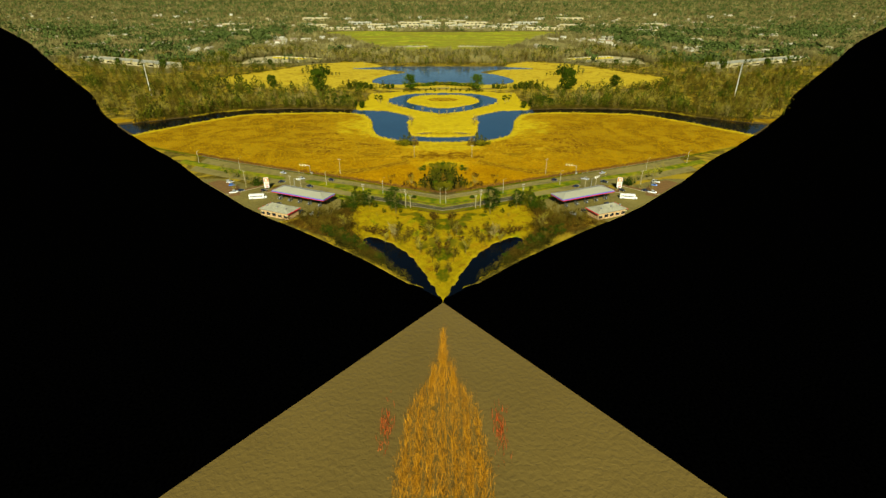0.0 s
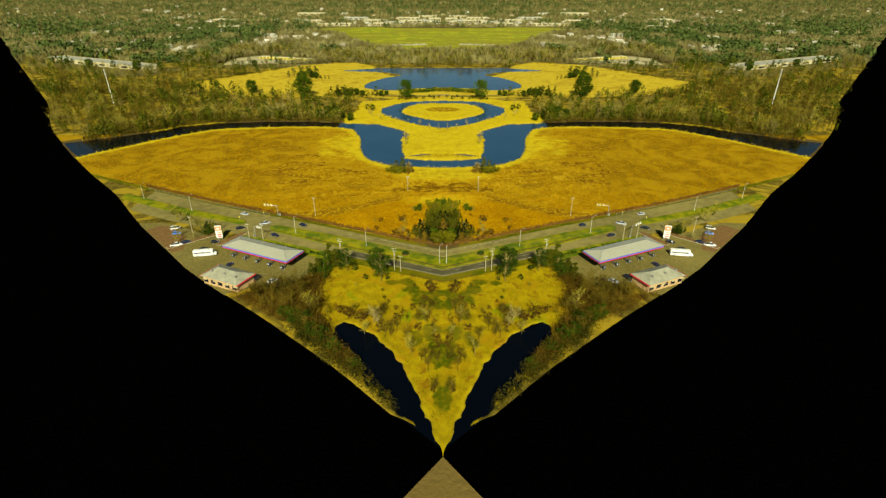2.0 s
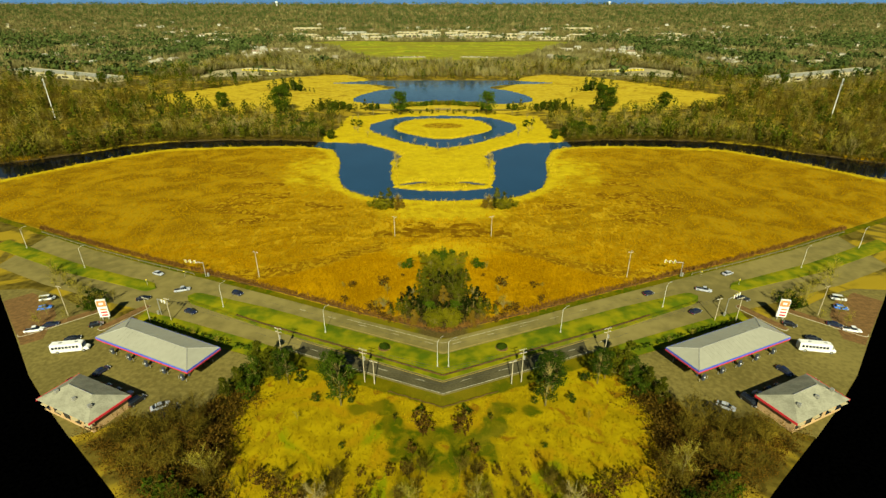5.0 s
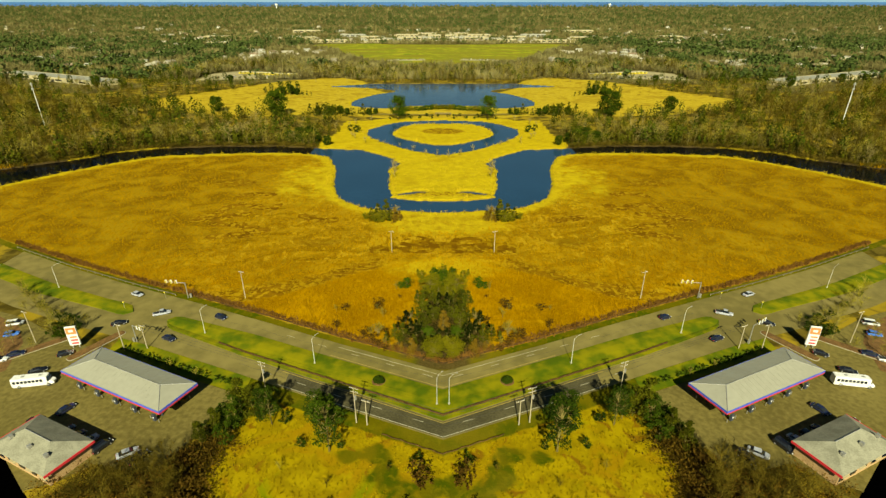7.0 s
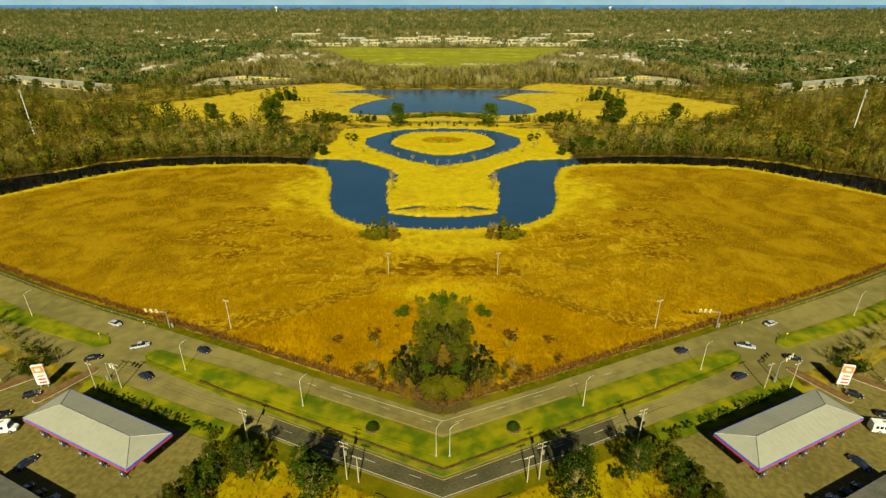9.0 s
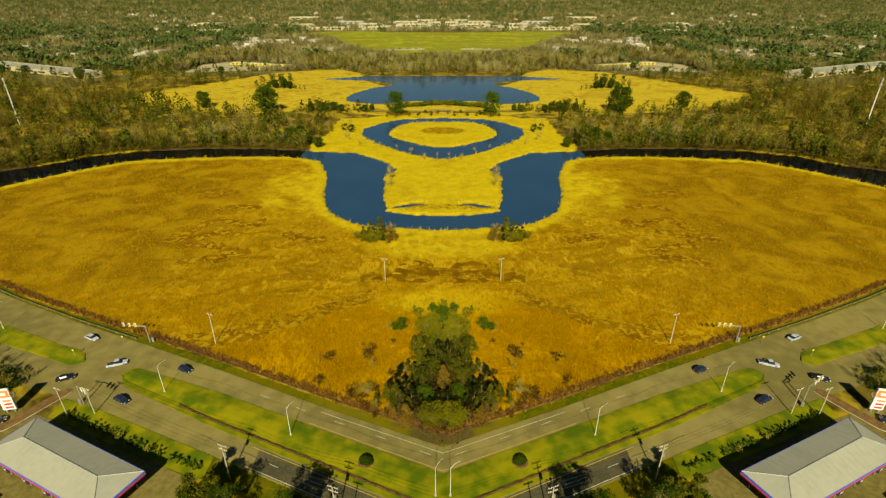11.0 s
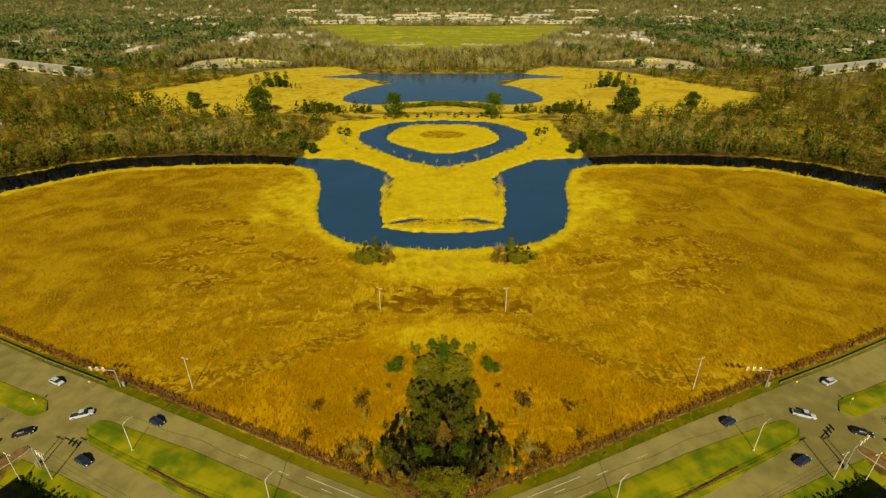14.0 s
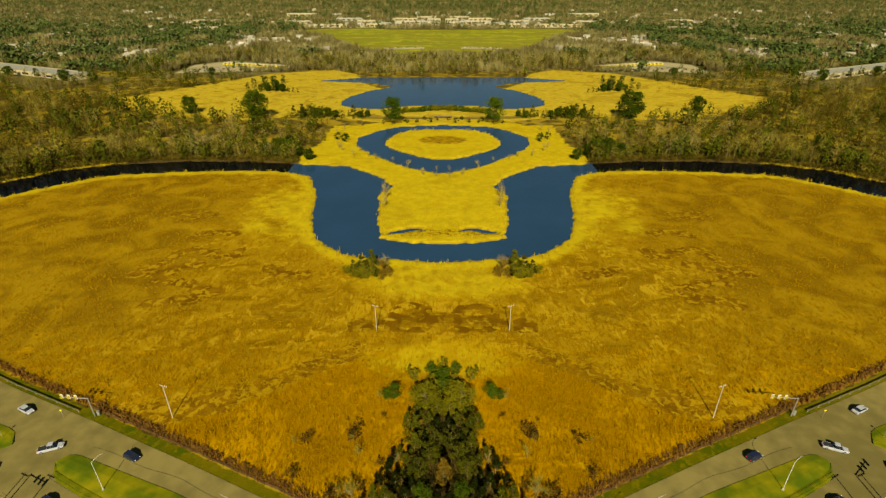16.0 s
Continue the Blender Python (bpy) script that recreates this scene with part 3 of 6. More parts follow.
for side in (1, -1):
    ob = sheet("water_dark_pond", [(0.6, -2), (20, 16), (46, 42), (46, 60), (30, 60), (0.6, 20)], -0.3, BLACKPOND, "woodland pond water coloured near black for shade", mirrored=False)
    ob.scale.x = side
sheet("water_shallows", [(0.05, -5.2), (64, -86), (150, -195), (0, -195)], 0.0, MUDWATER, "muddy brown rippled shallow water")
sheet("surround", [(0, -5000), (5200, -5000), (5200, 5400), (0, 5400)], -3.0, BLACK, "plain matte black surround", "surround")

# ---- roads ----
def band(name, lo, hi, z, material, label, category, u0=0.0, u1=250.0, steps=90, parent=None, mirror=(1, -1)):
    """A strip between two lines of the road plan, cut at the land's border."""
    verts, faces = [], []
    for side in mirror:
        first = len(verts)
        for u in np.linspace(u0, u1, steps):
            a, b = lo(u), hi(u)
            if u > border(a) + 0.5:
                break
            verts += [(side * u, a, z), (side * u, b, z)]
        for k in range(first, len(verts) - 3, 2):
            faces.append((k, k + 1, k + 3, k + 2) if side < 0 else (k, k + 2, k + 3, k + 1))
    ob = new(name, mesh_of(name, verts, faces, material))
    if parent:
        ob.parent = parent
        return ob
    return tagged(ob, label, category, kind="structure")


fn, fs, nn, ns = (lambda line: (lambda u: float(road_y(u, line))))(FAR_N), (lambda u: float(road_y(u, FAR_S))), (lambda u: float(road_y(u, NEAR_N))), (lambda u: float(road_y(u, NEAR_S)))
road = band("road", ns, fn, 0.05, ASPHALT, "worn grey asphalt dual carriageway with cracks", "road")
band("newer_lane", lambda u: ns(u) + 0.5, lambda u: nn(u) - 0.3, 0.075, DARKASPHALT, "", "", 0, 44, 40, parent=road)
band("edge_line", lambda u: ns(u) + 0.7, lambda u: ns(u) + 0.88, 0.095, MARKWHITE, "", "", 0, 46, 60, parent=road)
band("edge_line", lambda u: nn(u) - 0.85, lambda u: nn(u) - 0.6, 0.095, MARKYELLOW, "", "", 0, 46, 60, parent=road)
band("edge_line", lambda u: fs(u) + 0.5, lambda u: fs(u) + 0.75, 0.095, MARKYELLOW, "", "", 0, 34, 60, parent=road)
band("edge_line", lambda u: fn(u) - 1.9, lambda u: fn(u) - 1.75, 0.095, MARKWHITE, "", "", 0, 32, 60, parent=road)
band("crack", lambda u: ns(u) + 3.9 + 0.15 * math.sin(u), lambda u: ns(u) + 4.0 + 0.15 * math.sin(u), 0.095, CRACK, "", "", 0, 60, 70, parent=road)
band("crack", lambda u: fs(u) + 3.1 + 0.3 * math.sin(u / 3), lambda u: fs(u) + 3.17 + 0.3 * math.sin(u / 3), 0.095, CRACK, "", "", 0, 86, 70, parent=road)


def dash(line, off, width, u, z=0.1):
    y0, y1 = float(road_y(u, line)) + off, float(road_y(u + 2.7, line)) + off
    for s in (1, -1):
        ob = new("lane_dash", mesh_of("lane_dash", [(s * u, y0, z), (s * u, y0 + width, z), (s * (u + 2.7), y1 + width, z), (s * (u + 2.7), y1, z)],
                                      [(0, 1, 2, 3) if s < 0 else (3, 2, 1, 0)], MARKWHITE))
        ob.parent = road


for u in np.arange(3, 50, 11.0):
    dash(FAR_S, 3.9, 0.15, u)
for u in np.arange(5, 50, 11.0):
    dash(NEAR_S, 3.7, 0.15, u)


def median(u0, u1, label):
    """A grass strip with a rounded nose and a kerb, mounded a little."""
    us = np.linspace(u0, u1, 60)
    for s in ((1, -1) if u0 > 0 else (0,)):
        verts, faces = [], []
        rows = us if s else np.concatenate([-us[:0:-1], us])
        for x in rows:
            u = abs(x)
            lo, hi = nn(u) + 0.15, fs(u) - 0.15
            if u > border(lo) - 0.3:
                break
            for edge_u in ((u0, u1) if u0 > 0 else (u1,)):
                gap = abs(u - edge_u)
                if gap < 5.0 and edge_u < 115:
                    k = 1 - math.sqrt(max(0, 1 - (1 - gap / 5.0) ** 2))
                    mid = (lo + hi) / 2
                    lo, hi = lo + (mid - lo) * k * 0.92, hi - (hi - mid) * k * 0.92
            sx = x if not s else s * u
            ditch = -0.12 if u0 == 0 else 0.0
            for f, z in ((0, 0.02), (0, 0.2), (0.12, 0.24), (0.25, 0.24 + ditch), (0.5, 0.34), (0.75, 0.38), (1, 0.2), (1, 0.02)):
                verts.append((sx, lo + (hi - lo) * f, z))
        for i in range(len(verts) // 8 - 1):
            for j in range(7):
                a = i * 8 + j
                faces.append((a, a + 1, a + 9, a + 8) if s == -1 else (a, a + 8, a + 9, a + 1))
        me = mesh_of("median", verts, faces, MEDIAN)
        tagged(new("median", me), label, "median", kind="structure")


median(0.0, 92.0, "green mown grass median with a worn dry gutter")
median(106.5, 240.0, "green grass median beyond the crossing")


def lot_y(u):
    return float(np.interp(u, [p[0] for p in LOT], [p[1] for p in LOT]))


band("verge", lambda u: lot_y(u) + 0.1, lambda u: ns(u) - 0.15, 0.14, MEDIAN, "olive grass verge between the road and the forecourt", "verge", 54.0, 102.0, 50)


def gutter(off, u1, line, width, label, u0=0.0):
    """A dry leaf-filled drain along the road."""
    us = np.linspace(u0, u1, 40)
    xs = np.concatenate([-us[::-1], us[1:]]) if u0 == 0 else us
    for s in ((1,) if u0 == 0 else (1, -1)):
        bm = bmesh.new()
        last = None
        for x in xs:
            u, y = abs(x), float(road_y(abs(x), line)) + off + 0.12 * math.sin(x * 1.7)
            cur = [bm.verts.new((s * x, y - width / 2, 0.24)), bm.verts.new((s * x, y, 0.33 + 0.05 * math.sin(3 * x))), bm.verts.new((s * x, y + width / 2, 0.24))]
            if last:
                bm.faces.new((last[0], cur[0], cur[1], last[1]))
                bm.faces.new((last[1], cur[1], cur[2], last[2]))
            last = cur
        bmesh.ops.recalc_face_normals(bm, faces=bm.faces)
        ob = part("drain", bm, BROWN_DEBRIS, None)
        tagged(ob, label, "drain", kind="structure")


BROWN_DEBRIS = surface("leaf_litter", (0.05, 0.028, 0.010), (0.13, 0.07, 0.02), 0.95, 1.2, 6.0, 0.6, 0.1)
gutter(2.1, 70, NEAR_N, 0.8, "dry leaf-filled gutter in the grass median")
gutter(-4.5, 15, NEAR_S, 0.35, "dark drainage slot in the grass verge")
gutter(3.6, 95, FAR_N, 0.9, "brown weedy ditch along the marsh edge")

# ---- forecourt ----
lot_half = [(-u, y) for u, y in LOT] + [(-float(border(y)) - 0.2, y) for y in (148, 140, 130, 117, 100, 85, 77)] + [(-85, 79.5), (-79.5, 84.5), (-72, 82.5), (-65, 83), (-61.5, 90), (-59, 97)]
for s in (1, -1):
    bm = prism(bmesh.new(), [(s * x, y) for x, y in lot_half], -0.4, 0.055)
    ob = part("pavement", bm, CONCRETE, None)
    tagged(ob, "tan weathered concrete forecourt and car park", "pavement", kind="structure")


for s in (1, -1):
    bm = prism(bmesh.new(), [(s * x, y) for x, y in ((-126, 117.5), (-131, 131), (-139, 140), (-150, 146), (-float(border(140)), 140), (-float(border(126)), 126), (-float(border(114)) + 0.5, 114))], -0.2, 0.075)
    tagged(part("pavement", bm, MULCH, None), "bare brown earth beside the forecourt", "pavement", kind="structure")


def mulch_bed(m, length, width):
    bm = bmesh.new()
    outline = [(length / 2 * math.cos(a) * abs(math.cos(a)) ** -0.55 if abs(math.cos(a)) > 1e-6 else 0,
                width / 2 * math.sin(a) * abs(math.sin(a)) ** -0.55 if abs(math.sin(a)) > 1e-6 else 0) for a in np.linspace(0, 2 * math.pi, 25)[:-1]]
    thing = base("planting_bed", m, "bare brown mulch planting bed with a concrete kerb", "planting bed")
    part("kerb", prism(bmesh.new(), [(x * 1.02, y * 1.08) for x, y in outline], 0.0, 0.15), KERB, thing)
    part("mulch", prism(bm, outline, 0.1, 0.24), MULCH, thing)
    return thing


both(mulch_bed, -107.0, 129.6, 60, 0.05, 17, 3.0)
both(mulch_bed, -126.0, 127.0, 42, 0.05, 24, 3.0)


def canopy(m):
    """Filling-station canopy: hipped metal roof on columns with a striped fascia."""
    L, W, H = 37.6, 11.5, 4.6
    thing = base("filling_station_canopy", m, "long pale grey metal-roofed filling station canopy with blue and red fascia", "canopy")
    bm = bmesh.new()
    a, b, top = L / 2, W / 2, H + 2.7
    eave = [bm.verts.new(p) for p in ((-a, -b, H + 1.0), (a, -b, H + 1.0), (a, b, H + 1.0), (-a, b, H + 1.0))]
    ridge = [bm.verts.new((-a + 6.0, 0, top)), bm.verts.new((a - 6.0, 0, top))]
    for f in ((eave[0], eave[1], ridge[1], ridge[0]), (eave[1], eave[2], ridge[1]), (eave[2], eave[3], ridge[0], ridge[1]), (eave[3], eave[0], ridge[0]), tuple(eave[::-1])):
        bm.faces.new(f)
    roof = part("roof", bm, ROOFGREY, thing)
    for p, q in (((-a, -b), (-a + 6, 0)), ((a, -b), (a - 6, 0)), ((a, b), (a - 6, 0)), ((-a, b), (-a + 6, 0))):
        part("hip_seam", rod(bmesh.new(), (*p, H + 1.02), (*q, top + 0.02), 0.09, 0.09, 5), STEEL, roof)
    part("ridge_cap", rod(bmesh.new(), (-a + 6, 0, top), (a - 6, 0, top), 0.12, 0.12, 5), STEEL, roof)
    for x in np.arange(-a + 7, a - 6, 1.6):  # standing seams
        for s in (1, -1):
            part("seam", rod(bmesh.new(), (x, s * b, H + 1.02), (x, s * 0.1, top + 0.01), 0.03, 0.03, 4), ROOFGREY, roof)
    for s in (1, -1):
        part("fascia", box(bmesh.new(), 0, s * (b + 0.03), H + 0.38, L + 0.2, 0.12, 0.62), BLUE, thing, "blue fascia band")
        part("fascia", box(bmesh.new(), s * (a + 0.03), 0, H + 0.38, 0.12, W, 0.62), BLUE, thing, "blue fascia band")
        part("stripe", box(bmesh.new(), 0, s * (b + 0.05), H, L + 0.24, 0.14, 0.38), RED, thing, "red fascia stripe")
        part("stripe", box(bmesh.new(), s * (a + 0.05), 0, H, 0.14, W, 0.38), RED, thing, "red fascia stripe")
    part("soffit", box(bmesh.new(), 0, 0, H + 0.05, L, W, 0.08), WHITE, thing)
    for x in (-14.5, -7.2, 0, 7.2, 14.5):
        for y in (-2.6, 2.6):
            part("column", box(bmesh.new(), x, y, 0, 0.4, 0.4, H + 0.1, 0, 0.04), PUMPDARK, thing, "dark steel column")
    return thing


CANOPY_TURN = -24.4
CANOPY_AT = (-84.0, 108.0)
both(canopy, *CANOPY_AT, CANOPY_TURN, 0.055)


def pump(m):
    thing = base("fuel_pump", m, "dark fuel pump on a concrete island", "fuel pump", "fuel pumps under the canopy")
    part("island", box(bmesh.new(), 0, 0, 0, 3.4, 1.1, 0.16, 0, 0.05), CONCRETE, thing)
    body = part("body", box(bmesh.new(), 0, 0, 0.16, 0.95, 0.6, 1.5, 0, 0.05), PUMPDARK, thing)
    part("head", box(bmesh.new(), 0, 0, 1.66, 1.1, 0.5, 0.5, 0, 0.06), PUMPDARK, thing, "dark pump head")
    for s in (1, -1):
        part("display", box(bmesh.new(), 0, s * 0.31, 1.1, 0.5, 0.03, 0.35), WHITE, body, "pale display panel")
        part("hose", rod(bmesh.new(), (s * 0.5, 0.2, 1.5), (s * 0.62, 0.25, 0.5), 0.03, 0.03, 6), RUBBER, body)
        part("bollard", rod(bmesh.new(), (s * 1.5, 0, 0.16), (s * 1.5, 0, 1.1), 0.09, 0.09, 8), STEEL, thing)
    return thing


def near(cx, cy, turn, dx, dy):
    c, s = math.cos(radians(turn)), math.sin(radians(turn))
    return cx + dx * c - dy * s, cy + dx * s + dy * c


for dx in (-14.5, -7.2, 0, 7.2, 14.5):
    for dy in (-4.7, 4.7):
        both(pump, *near(*CANOPY_AT, CANOPY_TURN, dx, dy), CANOPY_TURN, 0.055)


def store(m):
    L, W, H = 20.5, 11.2, 3.9
    thing = base("store_building", m, "tan brick store with weathered grey hipped roof and red trim", "building")
    wall = part("wall", box(bmesh.new(), 0, 0, 0, L - 1.6, W - 1.6, H), TANBRICK, thing)
    bm = bmesh.new()
    a, b, top = L / 2, W / 2, H + 2.6
    e = [bm.verts.new(p) for p in ((-a, -b, H), (a, -b, H), (a, b, H), (-a, b, H))]
    r = [bm.verts.new((-a + 5.5, 0, top)), bm.verts.new((a - 5.5, 0, top))]
    for f in ((e[0], e[1], r[1], r[0]), (e[1], e[2], r[1]), (e[2], e[3], r[0], r[1]), (e[3], e[0], r[0]), tuple(e[::-1])):
        bm.faces.new(f)
    roof = part("roof", bm, ROOFDARK, thing)
    part("ridge_cap", rod(bmesh.new(), (-a + 5.5, 0, top), (a - 5.5, 0, top), 0.12, 0.12, 5), STEEL, roof)
    for x in (-6, 1, 7):
        part("vent", box(bmesh.new(), x, -2.5, H + 1.4, 0.9, 0.9, 0.9, 0, 0.08), STEEL, roof)
    for s in (1, -1):
        part("trim", box(bmesh.new(), s * (a + 0.04), 0, H - 0.55, 0.14, W, 0.6), RED, thing, "red eaves trim")
    for x in np.arange(-8, 9, 4):
        for s in (1, -1):
            win = part("window", box(bmesh.new(), x, s * (W / 2 - 0.79), 0.9, 2.4, 0.08, 1.7), GLASSDARK, wall, "dark shop window")
    part("door", box(bmesh.new(), 0, W / 2 - 0.77, 0, 1.9, 0.1, 2.2), GLASSDARK, wall, "glazed shop door")
    for x in (-8, -2, 4, 9):
        part("awning", box(bmesh.new(), x, -(W / 2 - 0.5), 2.5, 2.2, 0.8, 0.25, 0, 0.05), CREAM, thing)
    return thing


both(store, -92.3, 86.6, CANOPY_TURN, 0.055)


def pylon_sign(m):
    thing = base("pylon_sign", m, "tall white and orange roadside price sign", "sign")
    part("post", box(bmesh.new(), -0.9, 0, 0, 0.3, 0.3, 7.2), STEEL, thing)
    part("post", box(bmesh.new(), 0.9, 0, 0, 0.3, 0.3, 7.2), STEEL, thing)
    cabinet = part("cabinet", box(bmesh.new(), 0, 0, 1.0, 3.0, 0.6, 6.6, 0, 0.06), WHITE, thing)
    for s in (1, -1):
        part("panel", box(bmesh.new(), 0, s * 0.31, 5.0, 2.7, 0.06, 2.3, 0, 0.02), ORANGE, cabinet, "orange sign panel")
        part("emblem", box(bmesh.new(), 0, s * 0.34, 5.7, 1.3, 0.06, 0.9, 0, 0.03), WHITE, cabinet, "plain white emblem")
        for z in (1.5, 2.6, 3.7):
            part("price_bar", box(bmesh.new(), 0.2, s * 0.31, z, 1.9, 0.05, 0.55), ORANGE if z > 3 else RED, cabinet, "plain price bar")
    return thing


both(pylon_sign, -112.6, 128.6, 12, 0.06)

# ---- vehicles ----
def wheel(thing, x, y, r, w=0.22):
    tyre = part("wheel", rod(bmesh.new(), (x, y - w / 2, r), (x, y + w / 2, r), r, r, 14), RUBBER, thing, "black tyre")
    side = 1 if y > 0 else -1
    part("rim", rod(bmesh.new(), (x, y + side * (w / 2 - 0.02), r), (x, y + side * (w / 2 + 0.02), r), r * 0.6, r * 0.6, 10), STEEL, tyre)


def hull(bm, sections):
    """A skin over cross-sections; each: x, half width, low z, high z, inset of the top."""
    rows = []
    for x, w, z0, z1, t in sections:
        rows.append([bm.verts.new(p) for p in ((x, -w * 0.94, z0), (x, -w, (z0 * 0.55 + z1 * 0.45)), (x, -(w - t), z1), (x, w - t, z1), (x, w, (z0 * 0.55 + z1 * 0.45)), (x, w * 0.94, z0))])
    for p, q in zip(rows, rows[1:]):
        for i in range(6):
            j = (i + 1) % 6
            bm.faces.new((p[i], p[j], q[j], q[i]))
    bm.faces.new(rows[0][::-1])
    bm.faces.new(rows[-1])
    bmesh.ops.recalc_face_normals(bm, faces=bm.faces)
    return bm


def car(m, colour, shape="saloon", where="on the asphalt road"):
    thing = base("car", m, f"{colour} {shape} {where}", "car", "cars")
    long = {"saloon": 4.7, "hatchback": 4.2, "pickup": 5.5, "van": 4.9}[shape]
    h = long / 2
    paint = PAINT[colour]
    part("body", hull(bmesh.new(), [(-h, 0.78, 0.38, 0.78, 0.12), (-h + 0.25, 0.88, 0.26, 0.93, 0.1), (-0.6, 0.91, 0.24, 0.95, 0.08),
                                    (0.9, 0.91, 0.24, 0.93, 0.08), (h - 0.4, 0.86, 0.26, 0.80, 0.14), (h, 0.70, 0.38, 0.62, 0.16)]), paint, thing)
    cab = {"saloon": (-1.75, -1.05, 0.45, 1.25, 1.43), "hatchback": (-1.95, -1.55, 0.4, 1.15, 1.50), "pickup": (-0.5, -0.35, 0.75, 1.5, 1.75), "van": (-2.3, -2.1, 0.8, 1.7, 1.75)}[shape]
    a, b, c, d, top = cab
    cabin = part("cabin", hull(bmesh.new(), [(a, 0.80, 0.88, 0.93, 0.04), (b, 0.82, 0.88, top - 0.04, 0.2), (c, 0.82, 0.88, top - 0.03, 0.2), (d, 0.80, 0.88, 0.93, 0.04)]), GLASSDARK, thing, "dark glazed cabin")
    part("roof", hull(bmesh.new(), [(b - 0.04, 0.64, top - 0.05, top, 0.1), ((b + c) / 2, 0.67, top - 0.05, top + 0.04, 0.12), (c + 0.04, 0.64, top - 0.05, top, 0.1)]), paint, cabin)
    if shape == "pickup":
        part("bed", box(bmesh.new(), -1.6, 0, 0.9, 1.9, 1.45, 0.05), RUBBER, thing, "dark load bed")
    for x in (-h + 0.85, h - 0.9):
        for y in (-0.8, 0.8):
            wheel(thing, x, y, 0.33)
    for y in (-0.58, 0.58):
        part("headlight", box(bmesh.new(), h - 0.1, y, 0.56, 0.18, 0.32, 0.14, 0, 0.03), WHITE, thing, "clear headlight")
        part("tail_light", box(bmesh.new(), -h + 0.05, y, 0.66, 0.14, 0.3, 0.16, 0, 0.03), RED, thing, "red tail light")
    return thing


def bus(m):
    thing = base("bus", m, "white shuttle bus parked on the forecourt", "bus")
    body = part("body", hull(bmesh.new(), [(-5.0, 1.1, 0.5, 2.9, 0.2), (-4.8, 1.22, 0.4, 3.05, 0.22), (3.2, 1.22, 0.4, 3.05, 0.22), (3.9, 1.2, 0.4, 2.9, 0.3)]), WHITE, thing)
    part("bonnet", hull(bmesh.new(), [(3.8, 1.05, 0.4, 1.55, 0.15), (4.9, 1.0, 0.4, 1.4, 0.2), (5.3, 0.85, 0.5, 1.1, 0.2)]), WHITE, thing)
    part("windscreen", hull(bmesh.new(), [(3.85, 1.1, 1.5, 2.7, 0.15), (4.25, 1.0, 1.5, 1.9, 0.1)]), GLASSDARK, thing, "dark windscreen")
    for x in np.arange(-4.1, 3.2, 0.95):
        for s in (1, -1):
            part("window", box(bmesh.new(), x, s * 1.2, 1.6, 0.72, 0.08, 0.8, 0, 0.02), GLASSDARK, body, "dark window")
    for s in (1, -1):
        part("roof_hatch", box(bmesh.new(), s * 2.2, 0, 3.03, 0.8, 0.7, 0.12, 0, 0.03), STEEL, thing)
    for x in (-3.2, 4.0):
        for y in (-1.05, 1.05):
            wheel(thing, x, y, 0.46, 0.3)
    return thing


both(bus, -113.0, 111.4, 10, 0.055)
for x, y, turn, colour, shape, where in (
        (-86.2, 132.6, -25, "dark blue", "saloon", "on the asphalt road"), (-111.0, 160.0, -24, "silver", "saloon", "on the asphalt road"),
        (-106.8, 141.2, 24, "black", "saloon", "turning at the road crossing"), (-95.8, 147.4, 22, "silver", "pickup", "waiting at the road crossing"),
        (-74.6, 144.8, -23, "dark blue", "hatchback", "on the asphalt road")):
    both(car, x, y, turn, 0.06, colour, shape, where)
for x, y, turn, colour, shape in (
        (-116.0, 116.8, 28, "black", "saloon"), (-113.5, 124.8, 30, "black", "hatchback"), (-73.6, 87.0, 35, "silver", "saloon"), (-70.2, 85.6, 60, "black", "van"),
        (-131.6, 121.7, 18, "white", "pickup"), (-128.2, 124.6, 30, "dark blue", "saloon"), (-137.5, 135.0, 20, "bright blue", "hatchback"),
        (-141.0, 141.2, 20, "white", "van"), (-100.2, 94.2, -15, "silver", "pickup"), (-102.2, 96.9, -15, "black", "saloon"),
        (-92.6, 93.6, 65, "dark blue", "saloon"), (-88.8, 92.2, 65, "black", "hatchback"), (-85.0, 90.6, 65, "silver", "saloon"), (-80.8, 89.0, 65, "black", "van"),
        (-97.6, 101.3, 66, "dark blue", "saloon")):
    both(car, x, y, turn, 0.06, colour, shape, "parked on the concrete forecourt")

# ---- poles, signals and masts ----
def street_lamp(m, height=8.6, arm=1.5):
    thing = base("street_lamp", m, "slender pale steel street lamp with one arm", "street lamp", "street lamps along the road")
    part("footing", rod(bmesh.new(), (0, 0, 0), (0, 0, 0.35), 0.3, 0.26, 10), KERB, thing)
    part("pole", rod(bmesh.new(), (0, 0, 0.3), (0, 0, height), 0.09, 0.055, 9), PALEPOLE, thing)
    bm = bmesh.new()
    rod(bm, (0, 0, height - 0.1), (arm * 0.5, 0.6, height + 0.6), 0.04, 0.035, 6)
    rod(bm, (arm * 0.5, 0.6, height + 0.6), (arm, 1.2, height + 0.75), 0.035, 0.03, 6)
    arm_ob = part("arm", bm, PALEPOLE, thing)
    part("lamp_head", box(bmesh.new(), arm + 0.2, 1.4, height + 0.66, 0.6, 0.24, 0.14, 30, 0.04), STEEL, arm_ob, "flat lamp head")
    return thing


for x, y in ((-37.6, 120.6), (-76.3, 136.0), (-143.0, 165.2), (-1.6, 103.6), (-180, 184)):
    both(street_lamp, x, y, 10, 0.25)


